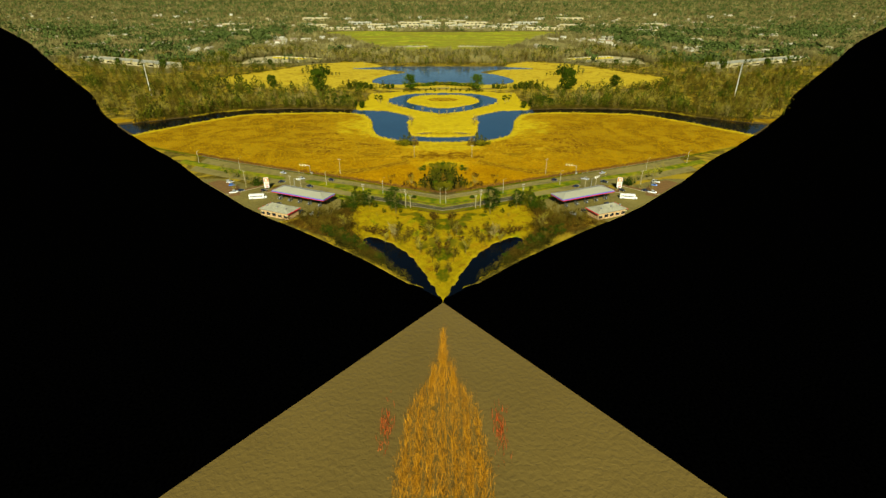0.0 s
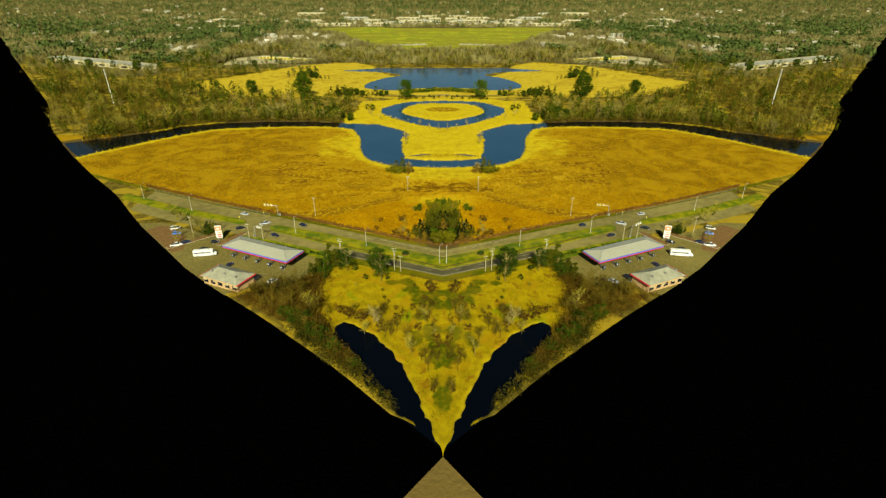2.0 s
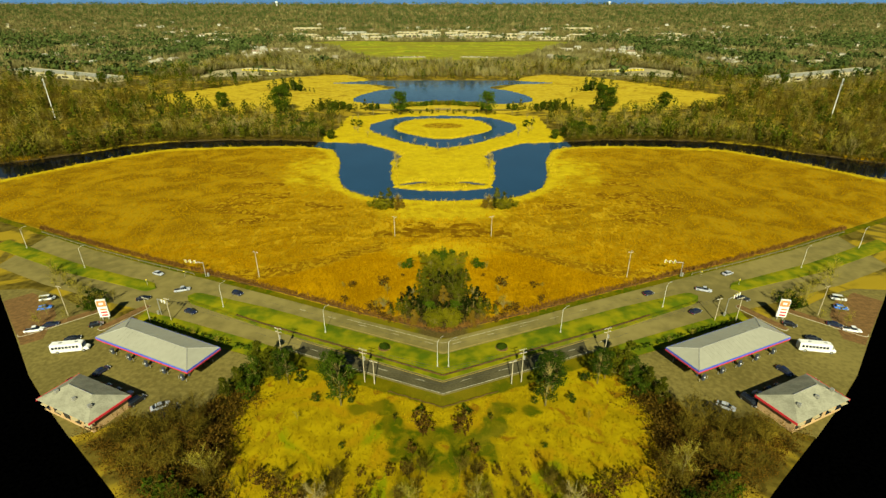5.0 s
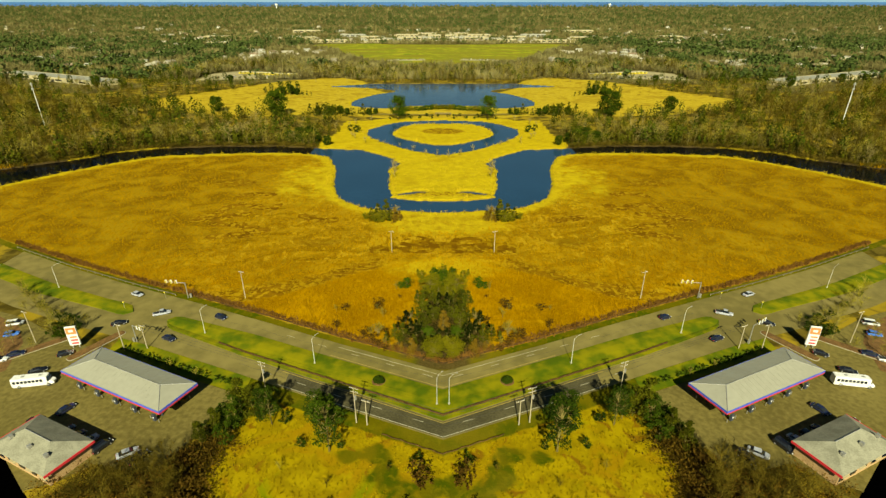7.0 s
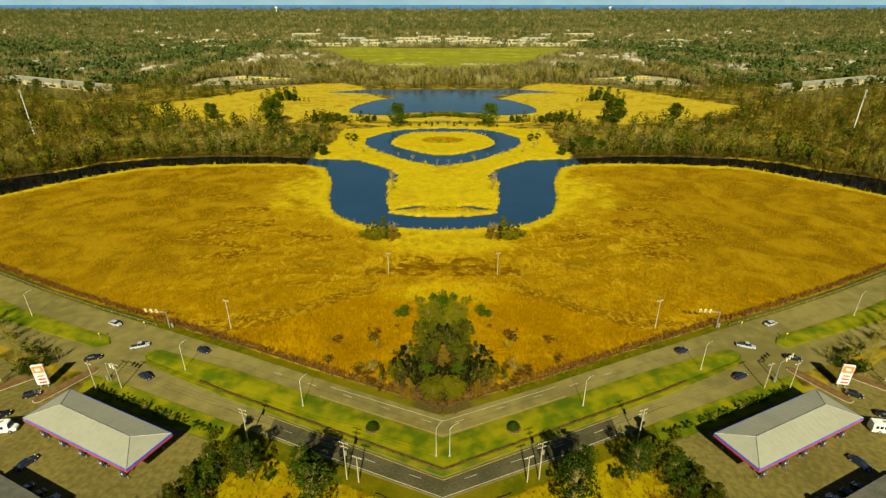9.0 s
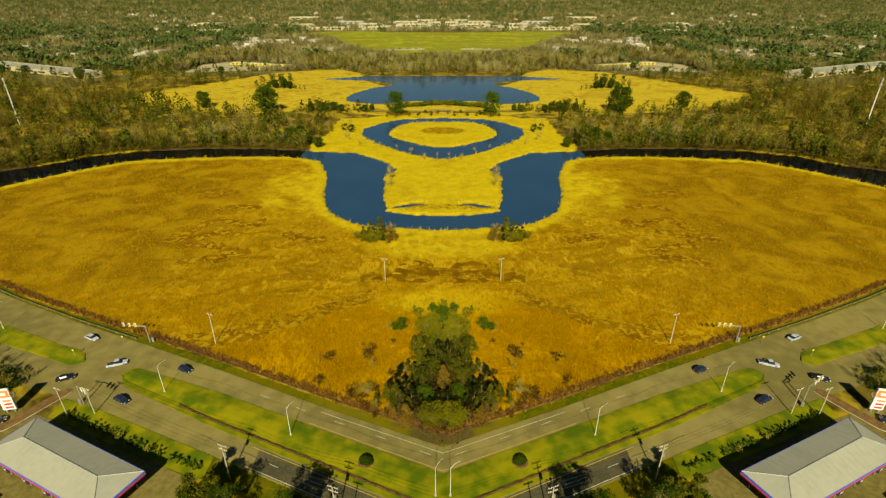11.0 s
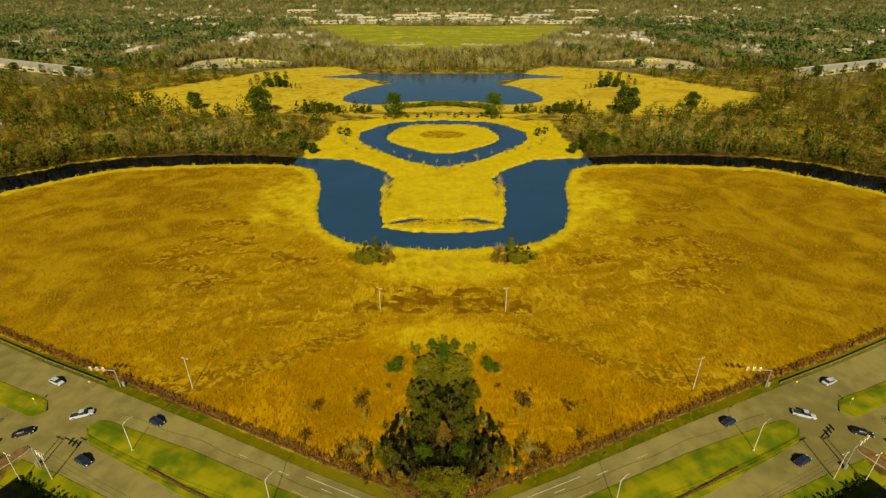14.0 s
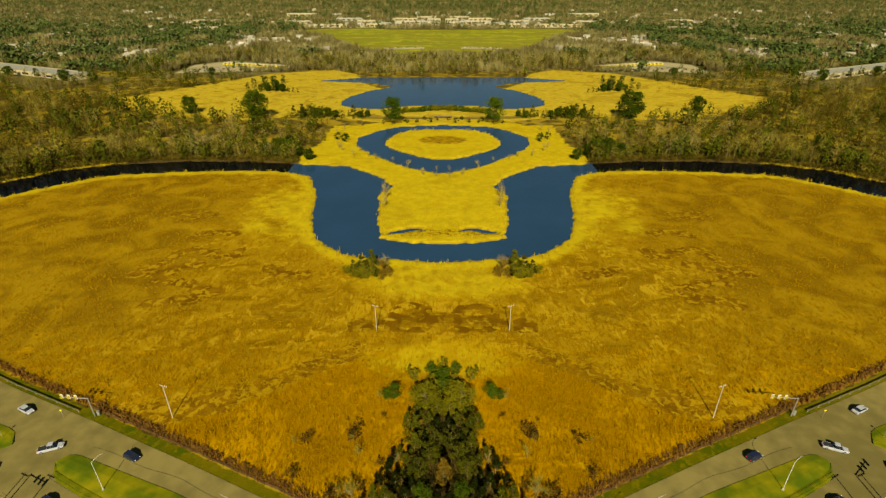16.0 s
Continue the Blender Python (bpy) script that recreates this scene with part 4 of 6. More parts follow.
def utility_pole(m, height=10.6, arms=2, gear=True):
    thing = base("utility_pole", m, "weathered wooden utility pole with crossarms and insulators", "utility pole", "utility poles")
    part("pole", rod(bmesh.new(), (0, 0, 0), (0, 0, height), 0.16, 0.10, 9), POLEWOOD, thing)
    for k in range(arms):
        z = height - 0.5 - 1.1 * k
        arm = part("crossarm", box(bmesh.new(), 0, 0.16, z, 2.4 - 0.3 * k, 0.12, 0.14), POLEWOOD, thing)
        for x in (-1.0, -0.5, 0.5, 1.0):
            part("insulator", rod(bmesh.new(), (x, 0.16, z + 0.14), (x, 0.16, z + 0.4), 0.06, 0.04, 7), WHITE, arm)
    if gear:
        part("transformer", rod(bmesh.new(), (0.38, 0, height - 3.6), (0.38, 0, height - 2.5), 0.27, 0.27, 12), STEEL, thing, "grey transformer drum")
    return thing


for x, y, h, gear in ((-21.8, 97.2, 11.2, True), (-19.0, 96.4, 7.8, False), (-47.9, 108.0, 10.6, True), (-70.9, 157.6, 11.2, False),
                      (-21.8, 195.6, 10.2, False), (-97.0, 127.0, 9.5, False), (-90.6, 128.0, 8.5, False), (-127.0, 131.0, 11.5, False)):
    both(utility_pole, x, y, -20, 0.0, h, 2 if gear else 1, gear)


def wires(points, sag, label):
    cu = bpy.data.curves.new("overhead_wire", "CURVE")
    cu.dimensions, cu.bevel_depth, cu.bevel_resolution = "3D", 0.025, 1
    for dx in (-0.9, 0.0, 0.9):
        for (ax, ay, az), (bx, by, bz) in zip(points, points[1:]):
            sp = cu.splines.new("POLY")
            sp.points.add(10)
            for i, p in enumerate(sp.points):
                k = i / 10
                p.co = (ax + (bx - ax) * k + dx * 0.3, ay + (by - ay) * k + dx, az + (bz - az) * k - sag * 4 * k * (1 - k), 1)
    cu.materials.append(RUBBER)
    return tagged(new("overhead_wire", cu), label, "cable")


for s in (-1, 1):
    wires([(s * 21.8, 97.2, 10.9), (s * 47.9, 108.0, 10.3), (s * 90.6, 128.0, 8.6)], 0.7, "thin black overhead wires between wooden poles")
wires([(-21.8, 97.2, 10.9), (0, 89.5, 10.2), (21.8, 97.2, 10.9)], 0.3, "thin black overhead wires across the verge")


def signal_mast(m, reach):
    thing = base("traffic_signal", m, "steel traffic signal mast with hanging yellow lights", "traffic signal", "signals at the crossing")
    part("pole", rod(bmesh.new(), (0, 0, 0), (0, 0, 6.3), 0.17, 0.13, 9), STEEL, thing)
    arm = part("arm", rod(bmesh.new(), (0, 0, 6.1), (-reach, 0, 6.7), 0.12, 0.07, 8), STEEL, thing)
    for k in (0.45, 0.7, 0.95):
        head = part("signal_head", box(bmesh.new(), -reach * k, 0, 5.55 + 0.55 * k, 0.42, 0.36, 1.15, 0, 0.04), SIGNYELLOW, thing, "yellow signal housing")
        part("backplate", box(bmesh.new(), -reach * k, 0.2, 5.45 + 0.55 * k, 0.7, 0.04, 1.35), WHITE, head, "pale backplate")
        for j in range(3):
            part("lens", rod(bmesh.new(), (-reach * k, -0.17, 5.75 + 0.55 * k + 0.34 * j), (-reach * k, -0.23, 5.75 + 0.55 * k + 0.34 * j), 0.12, 0.12, 10), RUBBER, head, "unlit dark lens")
    part("control_box", box(bmesh.new(), 0.9, 0.4, 0, 0.7, 0.5, 1.5, 0, 0.04), STEEL, thing)
    return thing


both(signal_mast, -91.8, 158.3, 0, 0.0, 7.0)
both(signal_mast, -95.6, 131.4, 150, 0.0, 6.0)


def yellow_sign(m):
    thing = base("road_sign", m, "small yellow diamond road sign on a post", "road sign", "road signs at the crossing")
    part("post", rod(bmesh.new(), (0, 0, 0), (0, 0, 2.9), 0.05, 0.05, 6), STEEL, thing)
    part("plate", box(bmesh.new(), 0, -0.06, 2.3, 0.45, 0.03, 0.45, 0, 0.01), SIGNYELLOW, thing, "yellow plate")
    return thing


for x, y in ((-110.5, 151.0), (-99.5, 157.6)):
    both(yellow_sign, x, y, 10, 0.15)


def guard_rail(m, s):
    """A steel rail on posts along the marsh side of the road."""
    thing = base("guard_rail", m, "grey steel guard rail along the marsh edge", "guard rail")
    us = np.arange(97, 186, 4.0)
    pts = [(s * u, float(road_y(u, FAR_N)) + 0.7) for u in us]
    for (ax, ay), (bx, by) in zip(pts, pts[1:]):
        turn = math.degrees(math.atan2(by - ay, bx - ax))
        part("beam", box(bmesh.new(), (ax + bx) / 2, (ay + by) / 2, 0.55, math.hypot(bx - ax, by - ay) + 0.02, 0.09, 0.32, turn), DULLSTEEL, thing)
    post = bpy.data.meshes.new("post")
    bm = box(bmesh.new(), 0, 0, 0, 0.14, 0.14, 0.85)
    bm.to_mesh(post)
    bm.free()
    post.materials.append(POLEWOOD)
    for x, y in pts:
        shared("post", post, thing, pose(x, y + 0.12, 0))
    return thing


for s in (-1, 1):
    guard_rail(pose(0, 0, 0), s)


def tall_mast(m):
    thing = base("radio_mast", m, "tall slender white radio mast above bare woods", "mast")
    part("pole", rod(bmesh.new(), (0, 0, 0), (0, 0, 37), 0.42, 0.2, 10), WHITE, thing)
    for z in (36.5, 32.5):
        part("antenna_ring", rod(bmesh.new(), (0, 0, z - 2), (0, 0, z - 0.4), 0.9, 0.9, 9), STEEL, thing)
    return thing


both(tall_mast, -355, 457)


def water_tower(m):
    thing = base("water_tower", m, "white water tower on the far ridge", "water tower")
    part("stem", rod(bmesh.new(), (0, 0, 0), (0, 0, 26), 4.0, 3.0, 10), WHITE, thing)
    bm = bmesh.new()
    bmesh.ops.create_uvsphere(bm, u_segments=16, v_segments=10, radius=11, matrix=pose(0, 0, 31) @ Matrix.Diagonal((1, 1, 0.7, 1)))
    part("tank", bm, WHITE, thing)
    return thing


both(water_tower, -1330, 4500, 0, 92)

# ---- plants: prototypes as arrays of places and triangles ----
def blades(at, up, width, r):
    """Thin triangles: foot places, tips, widths, turned at random."""
    n = len(at)
    a = r.uniform(0, 6.283, n)
    side = np.stack([np.cos(a), np.sin(a), np.zeros(n)], 1) * (np.asarray(width).reshape(-1, 1) / 2)
    v = np.stack([at - side, at + side, up], 1).reshape(-1, 3)
    return v, np.arange(3 * n).reshape(-1, 3)


def leaves(at, size, r, lean=0.5):
    """Small four-cornered leaf clumps turned at random."""
    n = len(at)
    d1 = r.normal(size=(n, 3)); d1 /= np.linalg.norm(d1, axis=1)[:, None]
    d2 = r.normal(size=(n, 3)); d2 -= (d1 * d2).sum(1)[:, None] * d1; d2 /= np.linalg.norm(d2, axis=1)[:, None]
    s = (size * r.uniform(0.6, 1.4, n))[:, None]
    v = np.stack([at - d1 * s, at - d2 * s * lean, at + d1 * s, at + d2 * s * lean], 1).reshape(-1, 3)
    k = np.arange(n)[:, None] * 4
    return v, np.concatenate([k + [0, 1, 2], k + [0, 2, 3]])


def outer_leaves(seed, n, wide, tall, middle, size):
    """Leaf clumps laid round an uneven crown, facing outwards."""
    r = np.random.default_rng(seed)
    d = r.normal(size=(n, 3)) + [0, 0, 0.35]
    d /= np.linalg.norm(d, axis=1)[:, None]
    lobe = 1 + 0.28 * np.sin(3 * np.arctan2(d[:, 1], d[:, 0]) + seed) + r.normal(0, 0.12, n)
    at = d * [wide, wide, tall] * lobe[:, None] + [0, 0, middle]
    face = d + r.normal(0, 0.35, (n, 3))
    face /= np.linalg.norm(face, axis=1)[:, None]
    d1 = np.cross(face, r.normal(size=(n, 3))); d1 /= np.linalg.norm(d1, axis=1)[:, None]
    d2 = np.cross(face, d1)
    s = (size * r.uniform(0.6, 1.4, n))[:, None]
    v = np.stack([at - d1 * s, at - d2 * s * 0.7, at + d1 * s, at + d2 * s * 0.7], 1).reshape(-1, 3)
    k = np.arange(n)[:, None] * 4
    return v, np.concatenate([k + [0, 1, 2], k + [0, 2, 3]])


def stems(a, b, r0, r1):
    """Three-sided tapered limbs from a to b."""
    n = len(a)
    d = b - a
    d = d / np.maximum(np.linalg.norm(d, axis=1), 1e-6)[:, None]
    ref = np.where(np.abs(d[:, 2:3]) > 0.9, np.array([[1.0, 0, 0]]), np.array([[0, 0, 1.0]]))
    p = np.cross(d, ref); p /= np.linalg.norm(p, axis=1)[:, None]
    q = np.cross(d, p)
    out = []
    for base_at, rad in ((a, r0), (b, r1)):
        for k in range(3):
            t = k * 2.0944
            out.append(base_at + (p * np.cos(t) + q * np.sin(t)) * np.asarray(rad).reshape(-1, 1))
    v = np.stack(out, 1).reshape(-1, 3)
    k = np.arange(n)[:, None] * 6
    tris = np.concatenate([k + f for f in ([0, 1, 4], [0, 4, 3], [1, 2, 5], [1, 5, 4], [2, 0, 3], [2, 3, 5])])
    return v, tris


def joined(*pieces):
    vs, ts, n = [], [], 0
    for v, t in pieces:
        vs.append(v); ts.append(t + n); n += len(v)
    return np.concatenate(vs), np.concatenate(ts)


def bare_tree(seed, height=18.0, twigs=170, width=0.15, limbs=16):
    """A leafless tree: trunk and limbs, and its twigs."""
    r = np.random.default_rng(seed)
    h = height
    trunk = stems(np.array([[0, 0, -0.5]]), np.array([[0.3, 0.2, h * 0.62]]), np.array([h * 0.017]), np.array([h * 0.007]))
    z0 = r.uniform(0.2, 0.62, limbs) * h
    a = r.uniform(0, 6.283, limbs)
    reach = h * r.uniform(0.14, 0.3, limbs)
    foot = np.stack([0.3 * z0 / h, 0.2 * z0 / h, z0], 1)
    tip = foot + np.stack([np.cos(a) * reach, np.sin(a) * reach, h * r.uniform(0.14, 0.34, limbs)], 1)
    wood = joined(trunk, stems(foot, tip, np.full(limbs, h * 0.006), np.full(limbs, h * 0.002)))
    pick = r.integers(0, limbs, twigs)
    k = r.uniform(0.25, 1.0, (twigs, 1))
    at = foot[pick] * (1 - k) + tip[pick] * k
    d = r.normal(size=(twigs, 3)) * [1, 1, 0.6] + [0, 0, 0.9]
    d /= np.linalg.norm(d, axis=1)[:, None]
    return wood, blades(at, at + d * h * r.uniform(0.08, 0.2, (twigs, 1)), width * r.uniform(0.6, 1.5, twigs), r)


def clumped(seed, height, spread, clumps, per, leaf, low=0.25, shape="round"):
    """Foliage in uneven clumps round a stem."""
    r = np.random.default_rng(seed)
    z = r.uniform(low, 1.0, clumps)
    wide = {"round": np.sqrt(np.maximum(0.05, 1 - ((z - 0.58) / 0.48) ** 2)), "cone": 1.08 - z, "column": np.minimum(1, (1.05 - z) * 2.2)}[shape]
    a = r.uniform(0, 6.283, clumps)
    rad = spread * wide * r.uniform(0.35, 1.0, clumps)
    c = np.stack([np.cos(a) * rad, np.sin(a) * rad, z * height], 1)
    size = spread * r.uniform(0.22, 0.46, clumps) * (0.5 + 0.5 * wide)
    d = r.normal(size=(clumps, per, 3)); d /= np.linalg.norm(d, axis=2)[..., None]
    at = (c[:, None] + d * size[:, None, None] * r.uniform(0.55, 1.0, (clumps, per, 1)) * [1, 1, 0.7]).reshape(-1, 3)
    at[:, 2] = np.maximum(at[:, 2], 0.15)
    foot = np.zeros((clumps, 3)); foot[:, 2] = c[:, 2] * 0.75
    limb = stems(foot, c, np.full(clumps, 0.006 * height), np.full(clumps, 0.002 * height))
    return leaves(at, leaf, r), joined(stems(np.array([[0, 0, -0.4]]), np.array([[0, 0, height * 0.9]]), np.array([height * 0.018]), np.array([height * 0.004])), limb)


def plant(name, category, label, group, crown, wood, crown_mat, wood_mat=None):
    """Makes a kind of tree once; the function that it returns sets copies of it."""
    crown_me = tri_mesh("crown", *crown, crown_mat)
    wood_me = tri_mesh("trunk", *wood, wood_mat or BARK)

    def put(m, scale=1.0, tag=""):
        thing = base(name, m @ Matrix.Scale(scale, 4), tag or label, category, group)
        shared("trunk", wood_me, thing)
        shared("crown", crown_me, thing)
        return thing
    return put


def bare_plant(name, label, seed, height, twigs, width, mat=None, limbs=16, group="bare trees"):
    wood, twig = bare_tree(seed, height, twigs, width, limbs)
    return plant(name, "tree", label, group, twig, wood, mat or TWIGOLIVE, BARK if mat is None else mat)


pines = [plant("pine_tree", "tree", "tall dark green pine with open branches", "pines", *clumped(s, 17.0, 4.2, 40, 60, 0.27, 0.25), NEEDLE) for s in (11, 12, 13)]
cedars = [plant("cedar_tree", "tree", "dense olive green cedar in dry marsh reeds", "cedars", *clumped(s, 7.0, 2.8, 22, 130, 0.14, 0.02, sh), CEDAR) for s, sh in ((21, "cone"), (22, "round"), (23, "column"), (26, "cone"))]
roundcedar = [plant("cedar_tree", "tree", "round olive green cedar with feathery branches", "cedars", *clumped(s, 5.6, 3.1, 60, 110, 0.13, 0.02), OLIVECEDAR) for s in (121, 122)]
olivecedar = [plant("cedar_tree", "tree", "yellowish olive young cedar in dry reeds", "cedars", *clumped(s, 6.0, 2.6, 26, 120, 0.14, 0.02, sh), OLIVECEDAR) for s, sh in ((123, "cone"), (124, "round"))]
greencedar = [plant("cedar_tree", "tree", "fresh green rounded cedar in the thicket", "cedars", *clumped(s, 4.6, 2.7, 46, 90, 0.13, 0.02), GREENCEDAR) for s in (125, 126)]
shadecedar = [plant("cedar_tree", "tree", "cedar coloured near black for the shade between cedars", "cedars", *clumped(s, 6.4, 2.7, 24, 100, 0.15, 0.02, "cone"), SHADECEDAR) for s in (127, 128)]
rusty = [plant("cedar_tree", "tree", "rusty brown winter cedar in dry marsh reeds", "cedars", *clumped(s, 6.4, 2.8, 22, 130, 0.14, 0.02, "cone"), RUST) for s in (24, 25)]
broad = [plant("broad_evergreen", "tree", "broad dark green evergreen tree standing alone", "lone trees", *clumped(s, 17.0, 7.6, 90, 70, 0.48, 0.10), LONEGREEN) for s in (27, 28)]
openpine = plant("pine_tree", "tree", "broad open-crowned pine behind the round pond", "lone trees", *clumped(14, 19.0, 7.4, 64, 70, 0.42, 0.26), GREENCEDAR)
rounds = [plant("evergreen_bush", "bush", "round dark evergreen bush", "bushes", *clumped(s, 3.2, 1.9, 22, 40, 0.17, 0.03), NEEDLE) for s in (31, 32)]
hedgebush = plant("hedge_bush", "bush", "clipped dark green hedge bush beside the forecourt", "hedge bushes", *clumped(35, 1.5, 0.95, 9, 16, 0.2, 0.1), NEEDLE)
weeds = [plant("dry_shrub", "bush", "dark leafless marsh shrub among reeds", "dry shrubs", *clumped(s, 2.8, 1.8, 14, 14, 0.24, 0.05), surface("shrub_twigs_%s" % c, (0.035, 0.018, 0.003), (0.105, 0.058, 0.008), 0.9, 0.4, 9, 0, per="island"), TWIG) for s, c in ((41, "a"), (42, "b"))]
bares = [bare_plant("bare_tree", "tall leafless grey-brown tree", s, 17, 520, 0.09) for s in (51, 52, 53)]
darkbares = [bare_plant("bare_tree", "dark brown leafless tree in brushwood", s, 15, 420, 0.08, TWIG) for s in (57, 58)]
pale = bare_plant("bare_tree", "pale leafless shrub-like tree by the water", 55, 8, 260, 0.06, TWIGPALE, 22)


def ground_z(x, y):
    return float(land_z(np.array([abs(x)]), np.array([float(y)]))[0])


def set_plants(makers, places, r, lo=0.85, hi=1.15, sink=0.1):
    for x, y, size in places:
        mk = makers[r.integers(len(makers))]
        z, turn, sc = ground_z(x, y) - sink, r.uniform(0, 360), size * r.uniform(lo, hi)
        mk(pose(x, y, z, 0, 0, turn), sc)
        if x < -1.0:
            mk(pose(-x, y, z, 0, 0, 180 - turn), sc)


pr = np.random.default_rng(5)
# pines beside the road and the slope
set_plants(pines, [(-26.8, 87.9, 0.95), (-29.8, 93.4, 0.85), (-31.6, 96.6, 0.7), (-28.2, 96.0, 0.5), (-42.8, 96.4, 0.68), (-45.4, 98.4, 0.5), (-51.4, 96.0, 0.55)], pr)
set_plants(rounds + cedars[:1], [(-48.5, 99.8, 1.5), (-50.8, 98.5, 1.6), (-53.2, 95.6, 1.5), (-53.4, 99.0, 1.7), (-55.0, 92.8, 1.4), (-56.8, 88.6, 1.2), (-47.2, 101.6, 1.3), (-55.6, 97.2, 1.5), (-52.0, 91.6, 1.5), (-57.4, 93.4, 1.3)], pr)
set_plants(rounds, [(-34.0, 89.6, 0.7), (-24.2, 89.0, 0.6), (-39.6, 97.6, 0.8)], pr)
# the cedar thicket at the corner of the marsh
set_plants(roundcedar, [(-2.7, 123.8, 1.12)], pr, 1, 1)
set_plants(rusty, [(-9.4, 124.8, 0.95), (-12.6, 127.2, 0.5), (-15.2, 126.8, 0.4)], pr, 0.95, 1.05)
set_plants(cedars[:1] + cedars[3:], [(-12.4, 131.2, 1.0), (-15.2, 133.4, 0.75), (-17.6, 131.0, 0.55), (-9.0, 129.6, 0.6)], pr, 0.95, 1.05)
set_plants(greencedar, [(-4.4, 133.6, 0.85)], pr, 1, 1)
# near-black cedars fill the gaps where shadow would lie
set_plants(shadecedar, [(-8.4, 132.4, 0.85), (-1.2, 130.6, 0.8), (-3.6, 129.8, 0.65), (-12.0, 139.4, 1.0), (-10.6, 136.4, 0.8), (-7.0, 135.6, 0.7), (-14.4, 136.8, 0.6), (-1.4, 152.0, 0.75), (-4.0, 144.6, 0.6), (-8.6, 137.4, 0.7), (-5.6, 131.4, 0.6), (-0.4, 145.0, 0.6), (-4.6, 149.4, 0.55)], pr)
set_plants(rusty[1:], [(0, 138.4, 1.05)], pr, 1, 1)
set_plants(cedars, [(-5.6, 139.2, 0.95), (-8.4, 141.2, 0.8), (-3.4, 143.4, 0.9), (-6.8, 146.0, 0.85), (-10.2, 144.4, 0.55), (-2.0, 147.8, 0.85), (-6.7, 150.6, 1.0), (-8.8, 153.4, 0.8),
                    (-3.6, 154.0, 0.8), (-6.6, 157.0, 0.75)], pr, 0.9, 1.1)
set_plants(roundcedar, [(-4.7, 161.2, 1.25), (-1.6, 158.6, 0.8)], pr, 1, 1)
set_plants(greencedar + olivecedar, [(0, 167.0, 0.95), (-2.2, 165.6, 0.8), (0, 172.0, 0.95), (0, 177.0, 0.6), (-3.6, 175.0, 0.65), (-3.0, 170.0, 0.6), (-8.0, 172.0, 0.6), (-9.8, 175.0, 0.5)], pr, 0.95, 1.05)
set_plants(greencedar, [(-13.4, 165.2, 0.85), (-15.6, 164.6, 0.55)], pr, 1, 1)
set_plants(weeds, [(-21.5, 151.4, 1.15), (-22.8, 150.6, 0.8), (-33.7, 149.3, 1.05), (-24.4, 133.4, 1.1), (-22.0, 131.6, 0.9), (-20.2, 129.6, 0.8), (-18.6, 135.6, 0.9), (-35.0, 139.4, 0.95), (-15.6, 157.6, 0.45), (-14.8, 142.4, 0.7), (-24.6, 156.6, 0.35), (-17.4, 127.0, 0.7)], pr)
set_plants(bares, [(-20.3, 134.0, 0.34), (-20.0, 144.4, 0.26), (-17.2, 164.0, 0.24), (-22.6, 133.4, 0.24), (-18.0, 129.6, 0.26), (-11.2, 143.4, 0.24), (-36.6, 149.0, 0.16), (-22.6, 149.6, 0.2)], pr)
set_plants([pale], [(-20.6, 133.6, 0.55), (-10.8, 142.6, 0.45)], pr)
# bushes at the pond
set_plants(cedars[:1] + cedars[3:], [(-31.6, 232.6, 1.25), (-27.8, 233.4, 1.45), (-35.0, 233.0, 0.9)], pr, 0.97, 1.03)
set_plants(roundcedar, [(-33.2, 230.6, 0.75), (-29.8, 229.8, 0.8), (-38.0, 233.4, 0.6)], pr)
set_plants(shadecedar, [(-32.0, 230.4, 0.6), (-26.4, 231.0, 0.6), (-29.0, 232.0, 0.8)], pr)
set_plants(rusty, [(-23.6, 231.4, 0.95), (-21.2, 231.6, 0.7)], pr)
set_plants([pale], [(-33.0, 330.0, 0.9), (-32.4, 322.0, 0.8), (-24.0, 237.0, 0.7), (-11.0, 241.0, 0.4), (-60, 390, 0.9), (-22, 369, 0.7), (-4, 364, 0.6), (-44, 384, 0.6)], pr)
set_plants([openpine], [(-42, 484, 1.05)], pr)
set_plants(broad, [(-161, 502, 1.35), (-228, 524, 0.85)], pr, 0.97, 1.03)
# pines and shrubs behind the round pond, lone trees in the meadow
set_plants(broad, [(-108, 386, 0.55), (-98, 388, 0.5), (-88, 384, 0.42), (-116, 388, 0.55), (-104, 394, 0.6), (-112, 398, 0.6)], pr)
hedge = np.random.default_rng(19)
for u in np.arange(1.5, 46, 2.4):
    set_plants(greencedar + roundcedar[:1], [(-u - hedge.uniform(-0.8, 0.8), 537 - 0.009 * u * u + hedge.uniform(-2, 2), hedge.uniform(0.65, 1.1))], hedge)
set_plants([pale], [(-21.2, 377.5, 0.6), (-33, 384, 0.6), (-12, 351, 0.7), (-4, 347, 0.6), (-29.5, 301, 1.1), (-30.5, 313, 1.3), (-74, 412, 0.9), (-70, 404, 0.8), (-50, 390, 0.7), (-23, 238, 1.0), (-26, 238, 0.9), (-82, 452, 0.9), (-78, 462, 0.8), (-66, 476, 0.8)], pr)
set_plants(cedars, [(-88, 505, 1.2), (-116, 514, 1.6), (-122, 506, 1.5), (-104, 510, 1.5), (-130, 508, 1.3), (-70, 506, 1.2), (-66, 511, 0.9), (-93, 511, 1.0), (-78, 508, 1.5), (-83, 512, 0.9), (-113, 506, 1.4), (-119, 510, 1.2), (-107, 505, 1.3), (-125, 504, 1.0), (-95, 500, 0.9), (-100, 520, 0.7)], pr)
